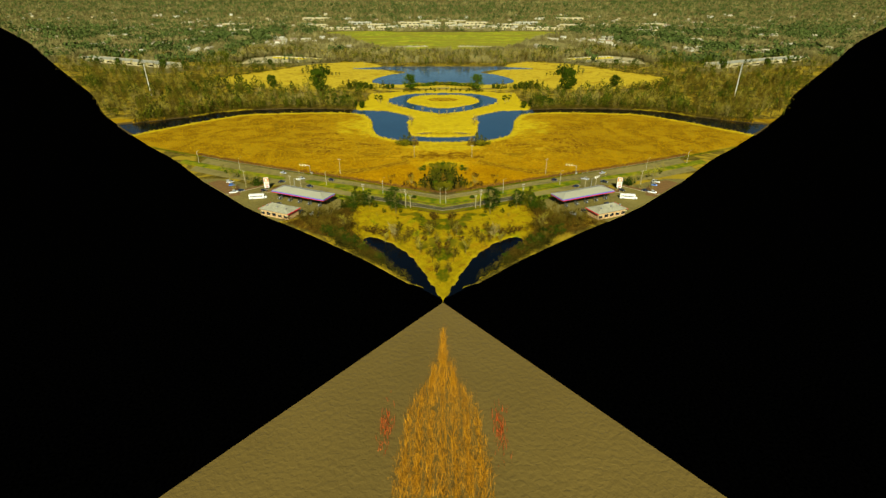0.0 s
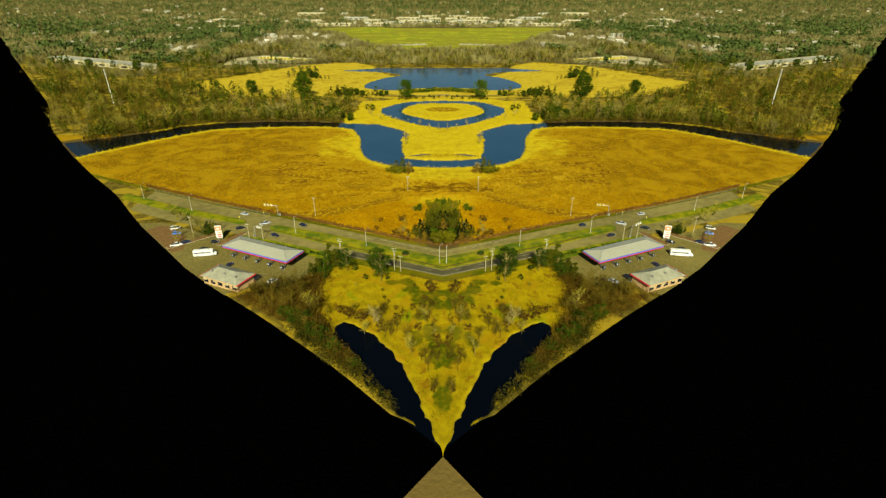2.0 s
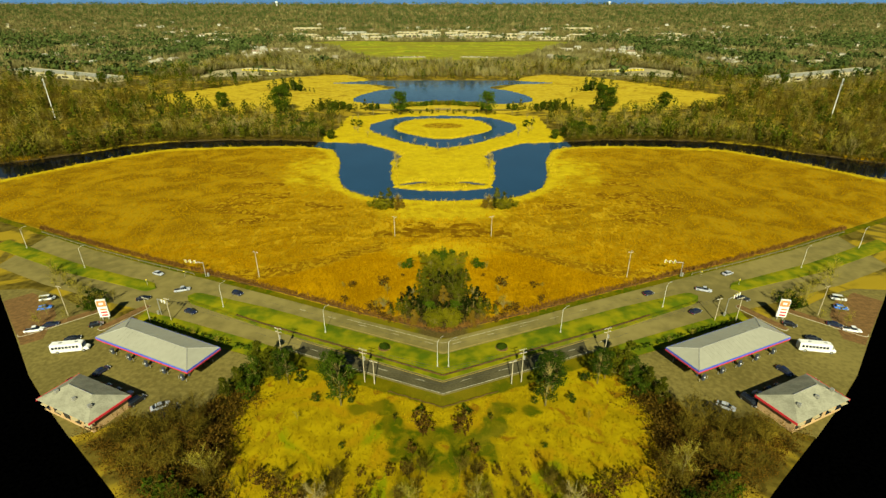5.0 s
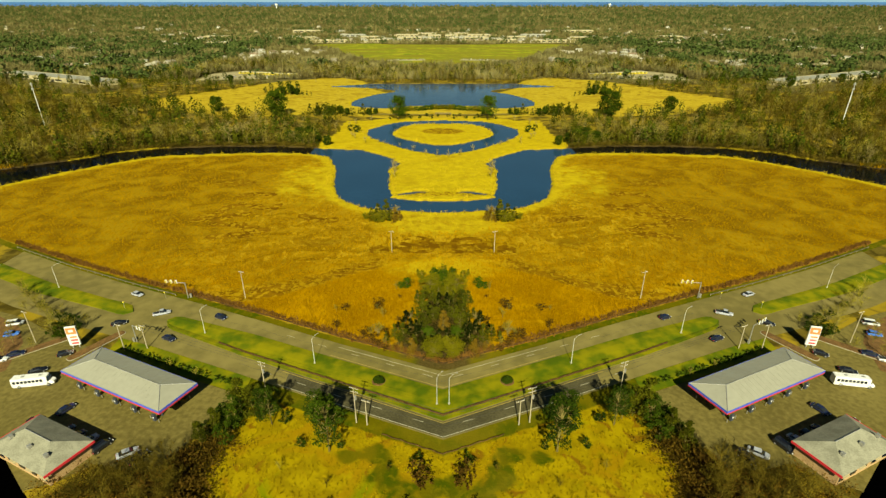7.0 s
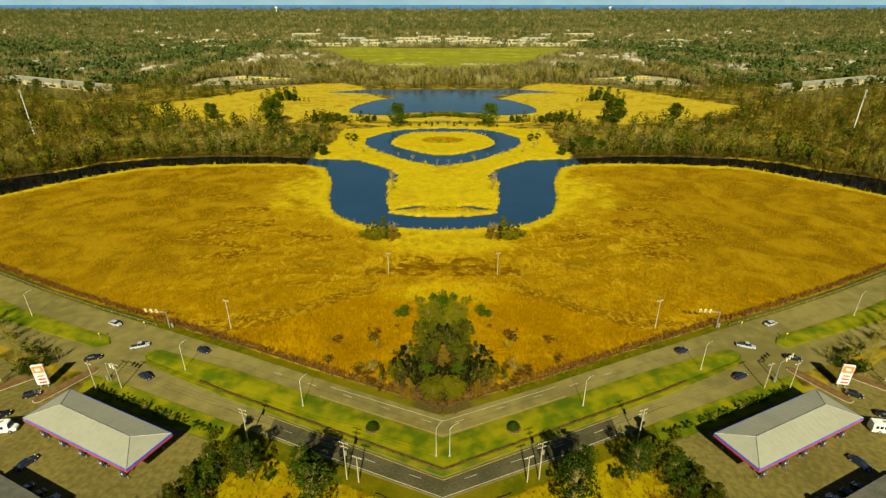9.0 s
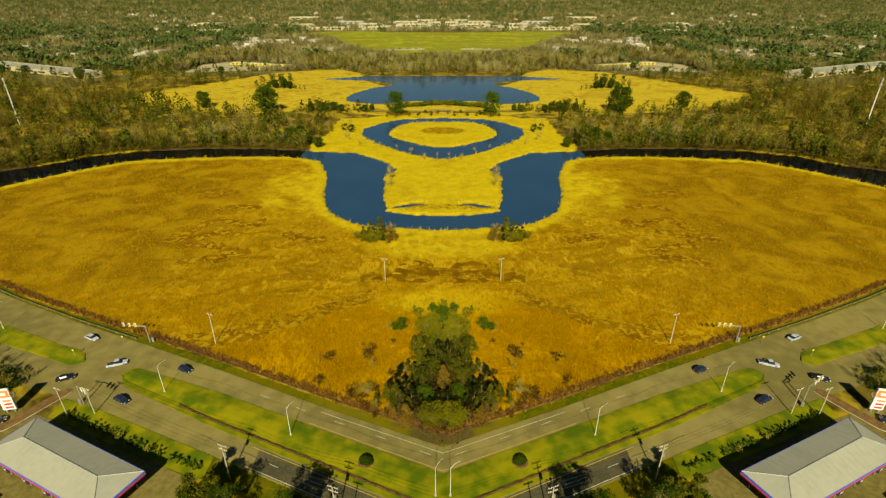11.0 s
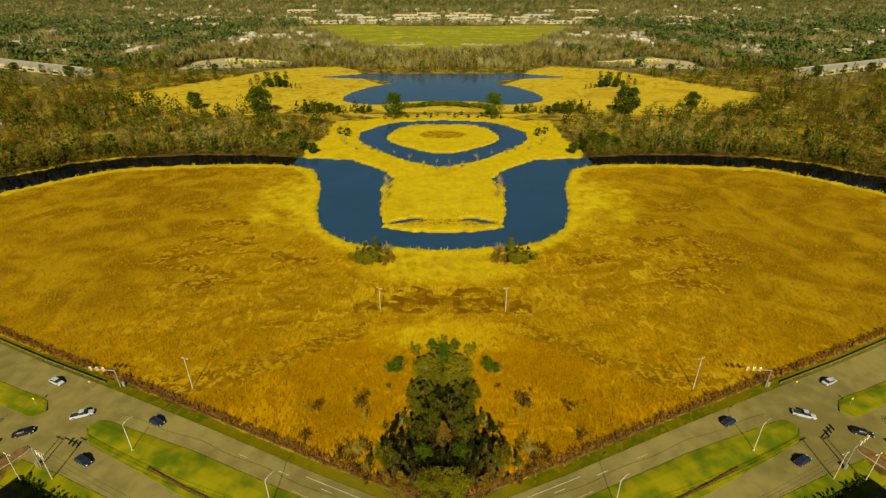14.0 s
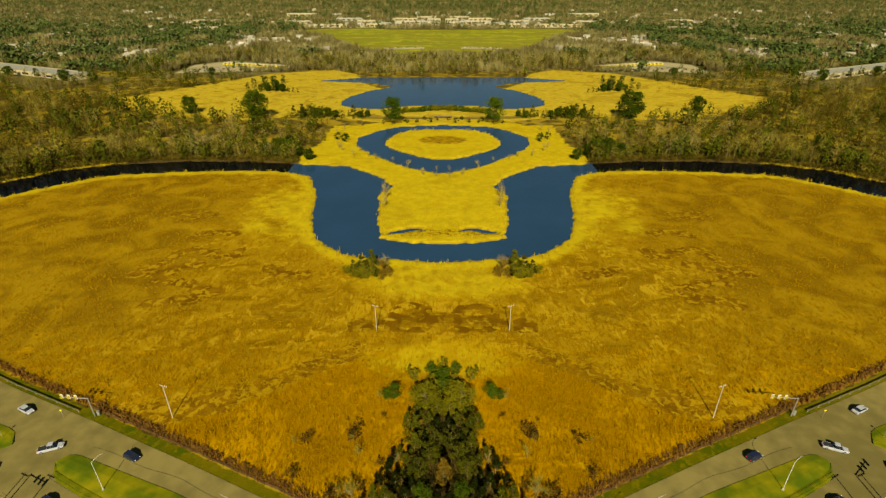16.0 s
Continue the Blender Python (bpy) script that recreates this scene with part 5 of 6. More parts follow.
set_plants(rounds, [(-22, 490, 1.1), (-11, 489, 1.2), (-30, 489, 1.0), (-50, 486, 0.9), (-16, 500, 1.1), (-5, 498, 1.0), (-33, 494, 1.2), (-72, 430, 1.5), (-78, 436, 1.6), (-74, 440, 1.2), (-104, 402, 2.2), (-112, 405, 2.6), (-98, 398, 1.7), (-116, 396, 2.4), (-108, 411, 2.6), (-122, 400, 2.2), (-128, 392, 2.2)], pr)
set_plants(pines + cedars[:2] + pines, [(-168, 630, 0.6), (-175, 636, 0.75), (-183, 632, 0.85), (-191, 638, 0.8), (-199, 633, 0.7), (-208, 640, 0.7), (-178, 648, 0.8), (-188, 652, 0.85), (-198, 650, 0.75), (-172, 642, 0.6), (-195, 664, 0.8), (-204, 660, 0.7), (-185, 668, 0.7), (-162, 626, 0.35), (-156, 622, 0.3), (-214, 636, 0.5), (-190, 690, 0.5)], pr)
set_plants(broad, [(-94, 508, 0.42), (-101, 511, 0.5), (-108, 507, 0.45), (-114, 512, 0.5), (-122, 508, 0.36), (-66, 509, 0.3), (-72, 506, 0.36)], pr)
set_plants(broad, [(-176, 634, 0.45), (-184, 640, 0.5), (-193, 636, 0.5), (-202, 642, 0.42), (-188, 652, 0.5), (-197, 648, 0.45), (-180, 646, 0.4)], pr)
set_plants(darkbares, [(-60.4, 80.6, 0.72), (-62.6, 77.6, 0.8), (-58.6, 76.4, 0.6), (-65.4, 80.2, 0.6), (-73.0, 75.2, 0.75), (-75.5, 73.0, 0.6), (-69.0, 72.0, 0.7)], pr)
# bare trees by the forecourt and the dark ponds
set_plants(darkbares + bares[:1], [(-66.5, 75.5, 0.8), (-63.0, 72.0, 0.75), (-70.0, 79.0, 0.55), (-59.5, 67.0, 0.7), (-29.0, 50.5, 0.5), (-21.0, 47.5, 0.55), (-13.0, 45.0, 0.6), (-11.0, 38.0, 0.5), (-48.0, 62.0, 0.7), (-44.0, 60.0, 0.6),
                   (-52.0, 64.0, 0.7), (-17.0, 52.0, 0.5), (-35.0, 62.0, 0.5), (-6.0, 35.0, 0.5), (-5.5, 82.5, 0.22), (-12.2, 82.0, 0.2), (-36.8, 82.6, 0.22), (-25.4, 78.0, 0.25), (-7.0, 58.0, 0.5), (-3.0, 48.0, 0.45)], pr)
set_plants(weeds, [(-58.0, 84.0, 1.4), (-59.4, 80.0, 1.5), (-61.0, 77.0, 1.6), (-56.4, 77.5, 1.4), (-53.0, 72.0, 1.4), (-49.8, 68.0, 1.3), (-57.0, 71.0, 1.5), (-60.0, 64.0, 1.4), (-54.2, 60.0, 1.5), (-47.0, 56.0, 1.3), (-41.0, 64.0, 1.2), (-31.0, 58.0, 1.1), (-24.0, 54.0, 1.0), (-18.0, 60.0, 0.8), (-12.0, 66.0, 0.9), (-7.4, 72.0, 0.8), (-9.4, 52.0, 0.9)], pr)
set_plants(rounds, [(-52.0, 56.0, 1.8), (-48.0, 50.0, 1.8), (-56.0, 58.0, 1.7), (-44.0, 46.5, 1.6), (-61.0, 61.0, 1.6), (-38.0, 40.0, 1.4), (-30.0, 31.6, 1.2)], pr)
set_plants(darkbares, [(-56, 57, 0.6), (-50, 51, 0.55), (-45, 46, 0.55), (-38, 39, 0.5), (-31, 31, 0.45), (-24, 24, 0.4), (-17, 16, 0.35), (-62, 65, 0.6), (-53, 56, 0.5)], pr)
sr = np.random.default_rng(77)
slim = []
while len(slim) < 34:
    y = sr.uniform(14, 66)
    u = sr.uniform(1.5, 30)
    if u < np.interp(y, [10, 31, 39, 49, 56, 66], [1.5, 6, 12, 24, 30, 42]) and shore(np.array([u]), np.array([y]))[0] > 0.8:
        slim.append((-u, y, sr.uniform(0.22, 0.5)))
set_plants(darkbares, slim, sr)
set_plants(weeds, [(x - 0.8, y + 1.2, s * 1.4) for x, y, s in slim[:14]], sr)
# the oval bush in the median, hedges beside the forecourt
def oval_bush(m):
    thing = base("clipped_bush", m, "clipped oval evergreen bush in a rusty mulch ring", "bush", "clipped bushes in the median")
    r = np.random.default_rng(66)
    d = r.normal(size=(1500, 3)); d /= np.linalg.norm(d, axis=1)[:, None]
    d[:, 2] = np.abs(d[:, 2])
    shared("foliage", tri_mesh("foliage", *leaves(d * [1.75, 1.35, 1.3] * r.uniform(0.9, 1.03, (1500, 1)) + [0, 0, 0.15], 0.13, r), NEEDLE), thing)
    part("mulch_ring", rod(bmesh.new(), (0, 0, 0), (0, 0, 0.12), 2.0, 1.9, 20), MULCH, thing, "rusty brown mulch ring")
    bm = bmesh.new()
    bmesh.ops.create_uvsphere(bm, u_segments=14, v_segments=8, radius=1.0, matrix=pose(0, 0, 0.15) @ Matrix.Diagonal((1.5, 1.1, 1.1, 1)))
    part("core", bm, NEEDLE, thing)
    return thing


# the first two dark bushes are added in place of a black tree shadow
set_plants(rounds, [(-5.6, 86.0, 0.5), (-6.9, 85.0, 0.45), (-12.0, 83.5, 0.35), (-24.0, 74.0, 0.4)], pr)
both(oval_bush, -17.9, 112.6, -20, 0.3)
for i, u in enumerate(np.arange(56.5, 98, 1.75)):
    if i % 7 != 5:
        y = float(np.interp(u, [p[0] for p in LOT], [p[1] for p in LOT])) + 2.6
        set_plants([hedgebush], [(-u, y, 1.0)], pr)
set_plants(rounds, [(-122.0, 140.6, 1.3), (-124.6, 142.0, 1.2), (-118.6, 138.0, 0.9), (-121.0, 134.4, 1.6), (-123.0, 135.4, 1.3), (-131, 146, 0.7), (-140, 152, 0.7), (-151, 160, 0.8)], pr)
set_plants(bares, [(-123.0, 133.4, 0.5), (-125.6, 136.6, 0.5), (-131.0, 143.6, 0.5), (-134.6, 146.4, 0.5), (-138.6, 149.0, 0.45), (-143.4, 153.6, 0.5), (-147.6, 156.4, 0.45), (-153.0, 161.0, 0.5), (-119.4, 136.6, 0.4), (-132.0, 124.6, 0.35)], pr)
set_plants(bares, [(-128, 145, 0.35), (-117, 140.5, 0.35), (-134, 131, 0.35), (-139, 137, 0.35), (-79, 119, 0.2), (-70, 115, 0.2), (-125.5, 128.0, 0.32), (-143, 149, 0.4)], pr)

set_plants(weeds, [(-5.4, 81.0, 1.25), (-4.4, 78.6, 1.1), (-2.2, 45.5, 1.1), (-1.2, 42.0, 1.0), (-7.6, 66.4, 0.8), (-9.0, 67.6, 0.7), (-34.9, 60.0, 1.6), (-37.6, 62.6, 1.4), (-30.6, 58.6, 1.4), (-18.4, 66.0, 0.6), (-22.0, 71.0, 0.5)], pr)
set_plants([pale], [(-26.4, 56.6, 1.1), (-24.6, 54.6, 0.9)], pr)

# pale trunks standing out along the edge of the woods
palewood = [bare_plant("bare_tree", "tall pale grey leafless tree at the edge of the woods", s, 14, 130, 0.07, TWIGPALE, 13) for s in (141, 142)]
er = np.random.default_rng(83)
set_plants(palewood, [(-u, float(np.interp(u, [90, 127, 168, 212, 240, 252, 285, 312], [380, 387, 387, 380, 368, 354, 331, 314])) + 6 + er.random() ** 2 * 70, er.uniform(0.6, 1.05)) for u in er.uniform(112, 310, 30)], er)
set_plants(palewood, [(-u, y, er.uniform(0.6, 1.0)) for u, y in zip(er.uniform(5, 240, 16), er.uniform(748, 800, 16))], er)

# ---- woods: uncountable trees joined to one object a kind ----
def scatter(name, protos, xs, ys, sizes, material, label, category, r, flat=1.0):
    """Copies prototypes to many places, turned and scaled, as one object."""
    vs, ts, n = [], [], 0
    kind = r.integers(len(protos), size=len(xs))
    zs = land_z(np.abs(xs), ys)
    for k, (pv, pt) in enumerate(protos):
        pick = np.where(kind == k)[0]
        if not len(pick):
            continue
        a = r.uniform(0, 6.283, len(pick))
        c, s, sc = np.cos(a)[:, None], np.sin(a)[:, None], sizes[pick][:, None]
        X = (pv[:, 0] * c - pv[:, 1] * s) * sc + xs[pick][:, None]
        Y = (pv[:, 0] * s + pv[:, 1] * c) * sc + ys[pick][:, None]
        Z = pv[:, 2] * sc * flat + zs[pick][:, None] - 0.1
        vs.append(np.stack([X, Y, Z], -1).reshape(-1, 3))
        ts.append((pt[None] + (np.arange(len(pick)) * len(pv))[:, None, None]).reshape(-1, 3) + n)
        n += len(pick) * len(pv)
    ob = new(name, tri_mesh(name, np.concatenate(vs), np.concatenate(ts), material))
    return tagged(ob, label, category, kind="stuff")


def mirrored_points(u, y):
    return np.concatenate([-u, u]), np.concatenate([y, y])


def wood_points(count, u0, u1, y0, y1, r):
    """Places in the wooded parts of the plan."""
    u, y = r.uniform(u0, u1, count), r.uniform(y0, y1, count)
    z, wet = zones(u, y)
    low = np.interp(u, [90, 127, 212, 250, 290, 330], [384, 386, 380, 352, 324, 306])
    ok = (z["gold"] < 0.45) & (z["lawn"] < 0.3) & (z["reed"] < 0.2) & (wet > 0.6) & (u < border(y) - 1) & (y > low - 1.5)
    ok &= ~((y < 560) & (u < 90)) & (np.hypot(u - 161, y - 496) > 15) & (np.hypot(u - 228, y - 519) > 10) & ~((y > 486) & (y < 560) & (u < 150))
    ok &= ~inside([(365, 745), (215, 752), (205, 850), (330, 908), (376, 850)], u, y)
    ok &= ~inside([(440, 672), (720, 822), (720, 890), (420, 720)], u, y)
    ok &= ~((y > 935) & (u < 270))
    ok &= lumps(u, y, 60, 12) > -0.75
    return u[ok], y[ok]


def wood_tree(seed, h=15.0, twigs=150, limbs=11):
    """A leafless tree for the woods: a trunk, flat limbs and a rounded cloud of twigs."""
    r = np.random.default_rng(seed)
    trunk = stems(np.array([[0, 0, -0.5]]), np.array([[0.3, 0.2, h * 0.66]]), np.array([h * 0.013]), np.array([h * 0.006]))
    z0, a = r.uniform(0.18, 0.6, limbs) * h, r.uniform(0, 6.283, limbs)
    reach = h * r.uniform(0.12, 0.28, limbs)
    foot = np.stack([0.3 * z0 / h, 0.2 * z0 / h, z0], 1)
    tip = foot + np.stack([np.cos(a) * reach, np.sin(a) * reach, h * r.uniform(0.14, 0.34, limbs)], 1)
    pick, k = r.integers(0, limbs, twigs), r.uniform(0.2, 1.0, (twigs, 1))
    at = foot[pick] * (1 - k) + tip[pick] * k + r.normal(0, h * 0.02, (twigs, 3))
    d = r.normal(size=(twigs, 3)) * [1, 1, 0.7] + [0, 0, 0.6]
    d /= np.linalg.norm(d, axis=1)[:, None]
    return joined(trunk, blades(foot, tip, np.full(limbs, h * 0.016), r), blades(foot, tip, np.full(limbs, h * 0.016), r)), blades(at, at + d * h * r.uniform(0.06, 0.15, (twigs, 1)), 0.135 * r.uniform(0.6, 1.5, twigs), r)


wr = np.random.default_rng(17)
bare_protos = [wood_tree(s) for s in (61, 62, 63, 64, 65, 66, 67)]
u, y = wood_points(5200, 85, 520, 300, 560, wr)
x1, y1 = mirrored_points(u, y)
u, y = wood_points(4200, 0, 430, 716, 1010, wr)
x2, y2 = mirrored_points(u, y)
u, y = wood_points(3200, 220, 700, 520, 860, wr)
x3, y3 = mirrored_points(u, y)
bank_u = wr.uniform(97, 300, 420)
bank_y = np.interp(bank_u, [90, 127, 168, 212, 240, 252, 285, 312], [379, 386.5, 386.5, 379.5, 366, 350, 327, 310]) + wr.random(420) * 5
rim_u, rim_y = wr.uniform(110, 380, 3400), wr.uniform(490, 720, 3400)
rim = away(MEADOW, rim_u, rim_y)
rim_ok = (rim > -16) & (rim < 6) & (wr.random(3400) < 0.6 * np.exp(-((rim - 2) / 9) ** 2)) & (shore(rim_u, rim_y) > 2) & (np.hypot(rim_u - 161, rim_y - 496) > 12) & (np.hypot(rim_u - 228, rim_y - 519) > 9)
x4, y4 = mirrored_points(np.concatenate([bank_u, rim_u[rim_ok]]), np.concatenate([bank_y, rim_y[rim_ok]]))
xs, ys = np.concatenate([x1, x2, x3]), np.concatenate([y1, y2, y3])
keep = wr.random(len(xs)) < min(1.0, 6400 / len(xs))
xs, ys = np.concatenate([xs[keep], x4]), np.concatenate([ys[keep], y4])
size = wr.uniform(0.5, 1.2, len(xs)) * (1 - 0.36 * step(395, 430, ys) * step(590, 540, ys) * step(320, 250, np.abs(xs))) * np.clip(1 + 0.3 * lumps(np.abs(xs), ys, 34, 49), 0.55, 1.5) * np.where((ys < 400) & (np.abs(xs) < 130), 0.75, 1.0) * np.where(away(MEADOW, np.abs(xs), ys) < 2, 0.5, 1.0)
size *= np.where((np.abs(xs) > 200) & (np.abs(xs) < 600) & (ys > 640 + 0.1 * np.abs(xs)) & (ys < 800), 0.5, 1.0)  # young growth before the coach park
tone = wr.random(len(xs)) + 0.5 * lumps(np.abs(xs), ys, 55, 35) - 0.34 * step(170, 290, np.abs(xs)) * step(760, 600, ys) + 0.06
for low_t, high_t, twig_mat, wood_mat, words in ((-9, 0.36, TWIG, TWIG, "dark brown"), (0.36, 0.98, TWIGOLIVE, BARK, "olive brown"), (0.98, 9, TWIGPALE, TWIGPALE, "pale grey")):
    which = (tone >= low_t) & (tone < high_t)
    state = wr.bit_generator.state
    scatter("bare_woodland_crowns", [t for w, t in bare_protos], xs[which], ys[which], size[which], twig_mat, words + " crowns of leafless woods", "woodland", wr)
    wr.bit_generator.state = state
    scatter("bare_woodland_trunks", [w for w, t in bare_protos], xs[which], ys[which], size[which], wood_mat, words + " trunks and limbs of leafless woods", "woodland", wr)
# scrub that hangs over the creek
cu_, cy_ = np.linspace(97, 300, 1100), np.interp(np.linspace(97, 300, 1100), [90, 127, 168, 212, 240, 252, 285, 312], [377, 384.5, 384.5, 377.5, 364, 348, 325, 308])
cx_, cy_ = mirrored_points(cu_ + wr.normal(0, 1.2, 1100), cy_ + wr.normal(1.8, 2.2, 1100))
under = [leaves(np.random.default_rng(s).normal(size=(22, 3)) * [1.5, 1.5, 0.8] + [0, 0, 1.1], 0.40, np.random.default_rng(s)) for s in (71, 72, 73)]
SCRUBOLIVE = surface("olive_undergrowth", (0.028, 0.022, 0.003), (0.135, 0.096, 0.012), 0.9, 0.06, 4, 0, per="soft")
scatter("creek_scrub", under, cx_, cy_, wr.uniform(0.6, 1.3, len(cx_)), SCRUBOLIVE, "dark scrub hanging over the creek", "undergrowth", wr)
pick = wr.random(len(xs)) < 0.75
scatter("undergrowth", under, xs[pick] + wr.normal(size=pick.sum()) * 2, ys[pick] + wr.normal(size=pick.sum()) * 2, wr.uniform(0.7, 1.5, pick.sum()),
        SCRUBOLIVE, "olive and brown scrub under bare trees", "undergrowth", wr)
ever = [outer_leaves(s, 64, w, 5.2, 5.6, 0.75) for s, w in ((81, 2.6), (82, 2.0), (83, 3.2))]
pick = wr.random(len(xs)) + 0.22 * lumps(np.abs(xs), ys, 45, 33) < 0.20
scatter("woodland_evergreens", ever, xs[pick] + 3, ys[pick] - 2, wr.uniform(0.35, 1.1, pick.sum()), CEDAR, "olive evergreens scattered in bare woods", "woodland", wr)
pick = wr.random(len(xs)) < 0.045 + 0.20 * ((lumps(np.abs(xs), ys, 50, 43) > 0.55) & (ys > 405))
scatter("woodland_pines", ever, xs[pick], ys[pick], wr.uniform(0.9, 1.5, pick.sum()), WOODGREEN, "dark green pines standing in bare woods", "woodland", wr)

# far suburbs: crowns of many trees
def built_up(u, y):
    """Where the suburbs are open and full of houses."""
    k = np.maximum(lumps(u, y, 190, 81), 0.5 * step(420, 300, u) * step(1540, 1600, y) * step(2150, 1950, y))
    return step(0.05, 0.6, k) * step(2900, 2300, y)


def far_bare(seed):
    """A leafless tree as a fan of twigs, for the far suburbs."""
    r = np.random.default_rng(seed)
    a, k = r.uniform(0, 6.283, 15), r.uniform(0.2, 1.0, 15)
    foot = np.stack([np.cos(a) * k * 1.6, np.sin(a) * k * 1.6, r.uniform(0.0, 3.5, 15)], 1)
    return blades(foot, foot + np.stack([np.cos(a) * k * 2.6, np.sin(a) * k * 2.6, r.uniform(2.6, 5.6, 15)], 1), r.uniform(0.6, 1.5, 15), r)


far_bares = [far_bare(s) for s in (101, 102, 103, 104, 105, 106)]
far_protos = [outer_leaves(s, 12, 2.3, 3.1, 3.9, 1.15) for s in (91, 92, 93, 94, 95, 96)]
FAR_COUNT = 30000
dist = 780 * (4900 / 780) ** wr.random(FAR_COUNT)
fu = wr.random(FAR_COUNT) * np.minimum(border(dist), dist * 1.0)
ok = (away(LAWN, fu, dist) > 4) & ~inside([(440, 690), (720, 840), (720, 890), (420, 735)], fu, dist) & ~inside([(362, 770), (210, 800), (215, 850), (330, 905), (372, 850)], fu, dist) & (away(MEADOW, fu, dist) > 3)
ok &= (lumps(fu, dist, 230, 21) > -0.95) & ~((built_up(fu, dist) > 0.5) & (wr.random(FAR_COUNT) < 0.45))
belt_u, belt_y = wr.uniform(0, 185, 330), wr.uniform(1592, 1700, 330)  # the belt of trees behind the lawn
fx, fy = mirrored_points(np.concatenate([fu[ok], belt_u]), np.concatenate([dist[ok], belt_y]))
fa = np.abs(fx)
brown_wood = (fa < 430) & (fy < 1420)
open_town = built_up(fa, fy) > 0.4
green = 0.40 * wr.random(len(fx)) + 0.10 + 0.75 * lumps(fa, fy, 110, 23) + 0.35 * lumps(fa * 0.35, fy, 420, 24) + 0.32 * step(1700, 3000, fy) - 0.9 * brown_wood > 0.52
fsz = wr.uniform(0.55, 1.25, len(fx)) * (1.1 + fy / 3000) * np.where(open_town, 0.75, 1.0) * np.where(green & (fy < 1800), 1.45, 1.0)
shade = 0.5 * wr.random(len(fx)) + 0.25 + 0.55 * lumps(fa, fy, 90, 37)
for lo_s, hi_s, m_s, words in ((-9, 0.35, FARDARK, "dark brown"), (0.35, 0.80, FARCROWN, "brown"), (0.80, 9, FARTAN, "tan")):
    which = ~green & (shade >= lo_s) & (shade < hi_s)
    scatter("suburb_trees", far_bares, fx[which], fy[which], fsz[which], m_s, words + " leafless treetops of far suburbs", "woodland", wr)
scatter("suburb_evergreens", far_protos, fx[green], fy[green], fsz[green], FARGREEN, "dark green treetops of far suburbs", "woodland", wr)

# ---- reeds ----
def reed_field(name, count, choose, material, label, r, tall, proto_seed, ymax=380.0):
    tuft = blades(np.random.default_rng(proto_seed).normal(size=(5, 3)) * [0.45, 0.45, 0], np.random.default_rng(proto_seed).normal(size=(5, 3)) * [0.7, 0.5, 0.25] + [0, 0, 1.7],
                  np.full(5, 0.26), np.random.default_rng(proto_seed))
    y = 120 + (ymax - 120) * r.random(count) ** 1.25
    u = r.random(count) * np.minimum(border(y), 300)
    z, wet = zones(u, y)
    ok = choose(z, wet, r.random(count)) & (wet > 0.4) & (y > road_y(u, FAR_N) + 4.2)
    x, yy = mirrored_points(u[ok], y[ok])
    near_water = np.concatenate([wet[ok], wet[ok]])
    scatter(name, [tuft], x, yy, tall * r.uniform(0.6, 1.3, len(x)) * np.where(near_water < 4.5, 2.4, 1.0), material, label, "reeds", r)


rr = np.random.default_rng(29)
reed_field("brown_reeds", 34000, lambda z, w, k: (z["reed"] > 0.5) & (z["gold"] < 0.6) & (z["bare"] < 0.5) & (z["flat"] < 0.25), REEDTUFT, "dry brown reeds of the marsh", rr, 0.5, 1)
reed_field("golden_reeds", 17000, lambda z, w, k: (z["gold"] > 0.5) & (z["bare"] < 0.5) & (z["flat"] < 0.25), GOLDTUFT, "bright golden reeds along the banks", rr, 0.34, 2, 505.0)

# thin upright stalks where the marsh comes nearest
ku, ky = rr.random(70000) * 150, 118 + 130 * rr.random(70000) ** 1.3
z, wet = zones(ku, ky)
ok = (z["reed"] > 0.55) & (z["bare"] < 0.4) & (z["flat"] < 0.25) & (ky > road_y(ku, FAR_N) + 4.4)
ok &= rr.random(len(ku)) < (0.12 + 0.88 * z["tawny"]) * step(245, 185, ky) * step(150, 95, ku)
kx, ky = mirrored_points(ku[ok], ky[ok])
foot = np.stack([kx, ky, land_z(np.abs(kx), ky) - 0.1], 1)
stalk = blades(foot, foot + np.stack([rr.normal(0, 0.15, len(kx)), rr.normal(0, 0.15, len(kx)), rr.uniform(0.9, 1.7, len(kx))], 1), rr.uniform(0.06, 0.15, len(kx)), rr)
tagged(new("reed_stalks", tri_mesh("reed_stalks", *stalk, surface("upright_reed_stalks", (0.165, 0.078, 0.003), (0.45, 0.250, 0.008), 0.9, 0.05, 9.0, 0, per="island"))), "thin upright tawny reed stalks", "reeds", kind="stuff")

# weeds along the ditch by the road
du = rr.uniform(0, 190, 1700)
dyy = road_y(du, FAR_N) + rr.normal(4.6, 0.6, 1700)
ok = du < border(dyy) - 1
dx, dyy = mirrored_points(du[ok], dyy[ok])
scatter("ditch_weeds", [blades(rr.normal(size=(5, 3)) * [0.3, 0.3, 0], rr.normal(size=(5, 3)) * [0.4, 0.3, 0.2] + [0, 0, 1.1], np.full(5, 0.3), rr)], dx, dyy,
        rr.uniform(0.6, 1.2, len(dx)), BROWNTUFT, "dark dry weeds in the roadside ditch", "weeds", rr)
SLOPETUFT = surface("slope_grass_blades", (0.205, 0.142, 0.005), (0.320, 0.228, 0.008), 0.9, 0.08, 9.0, 0, per="island")
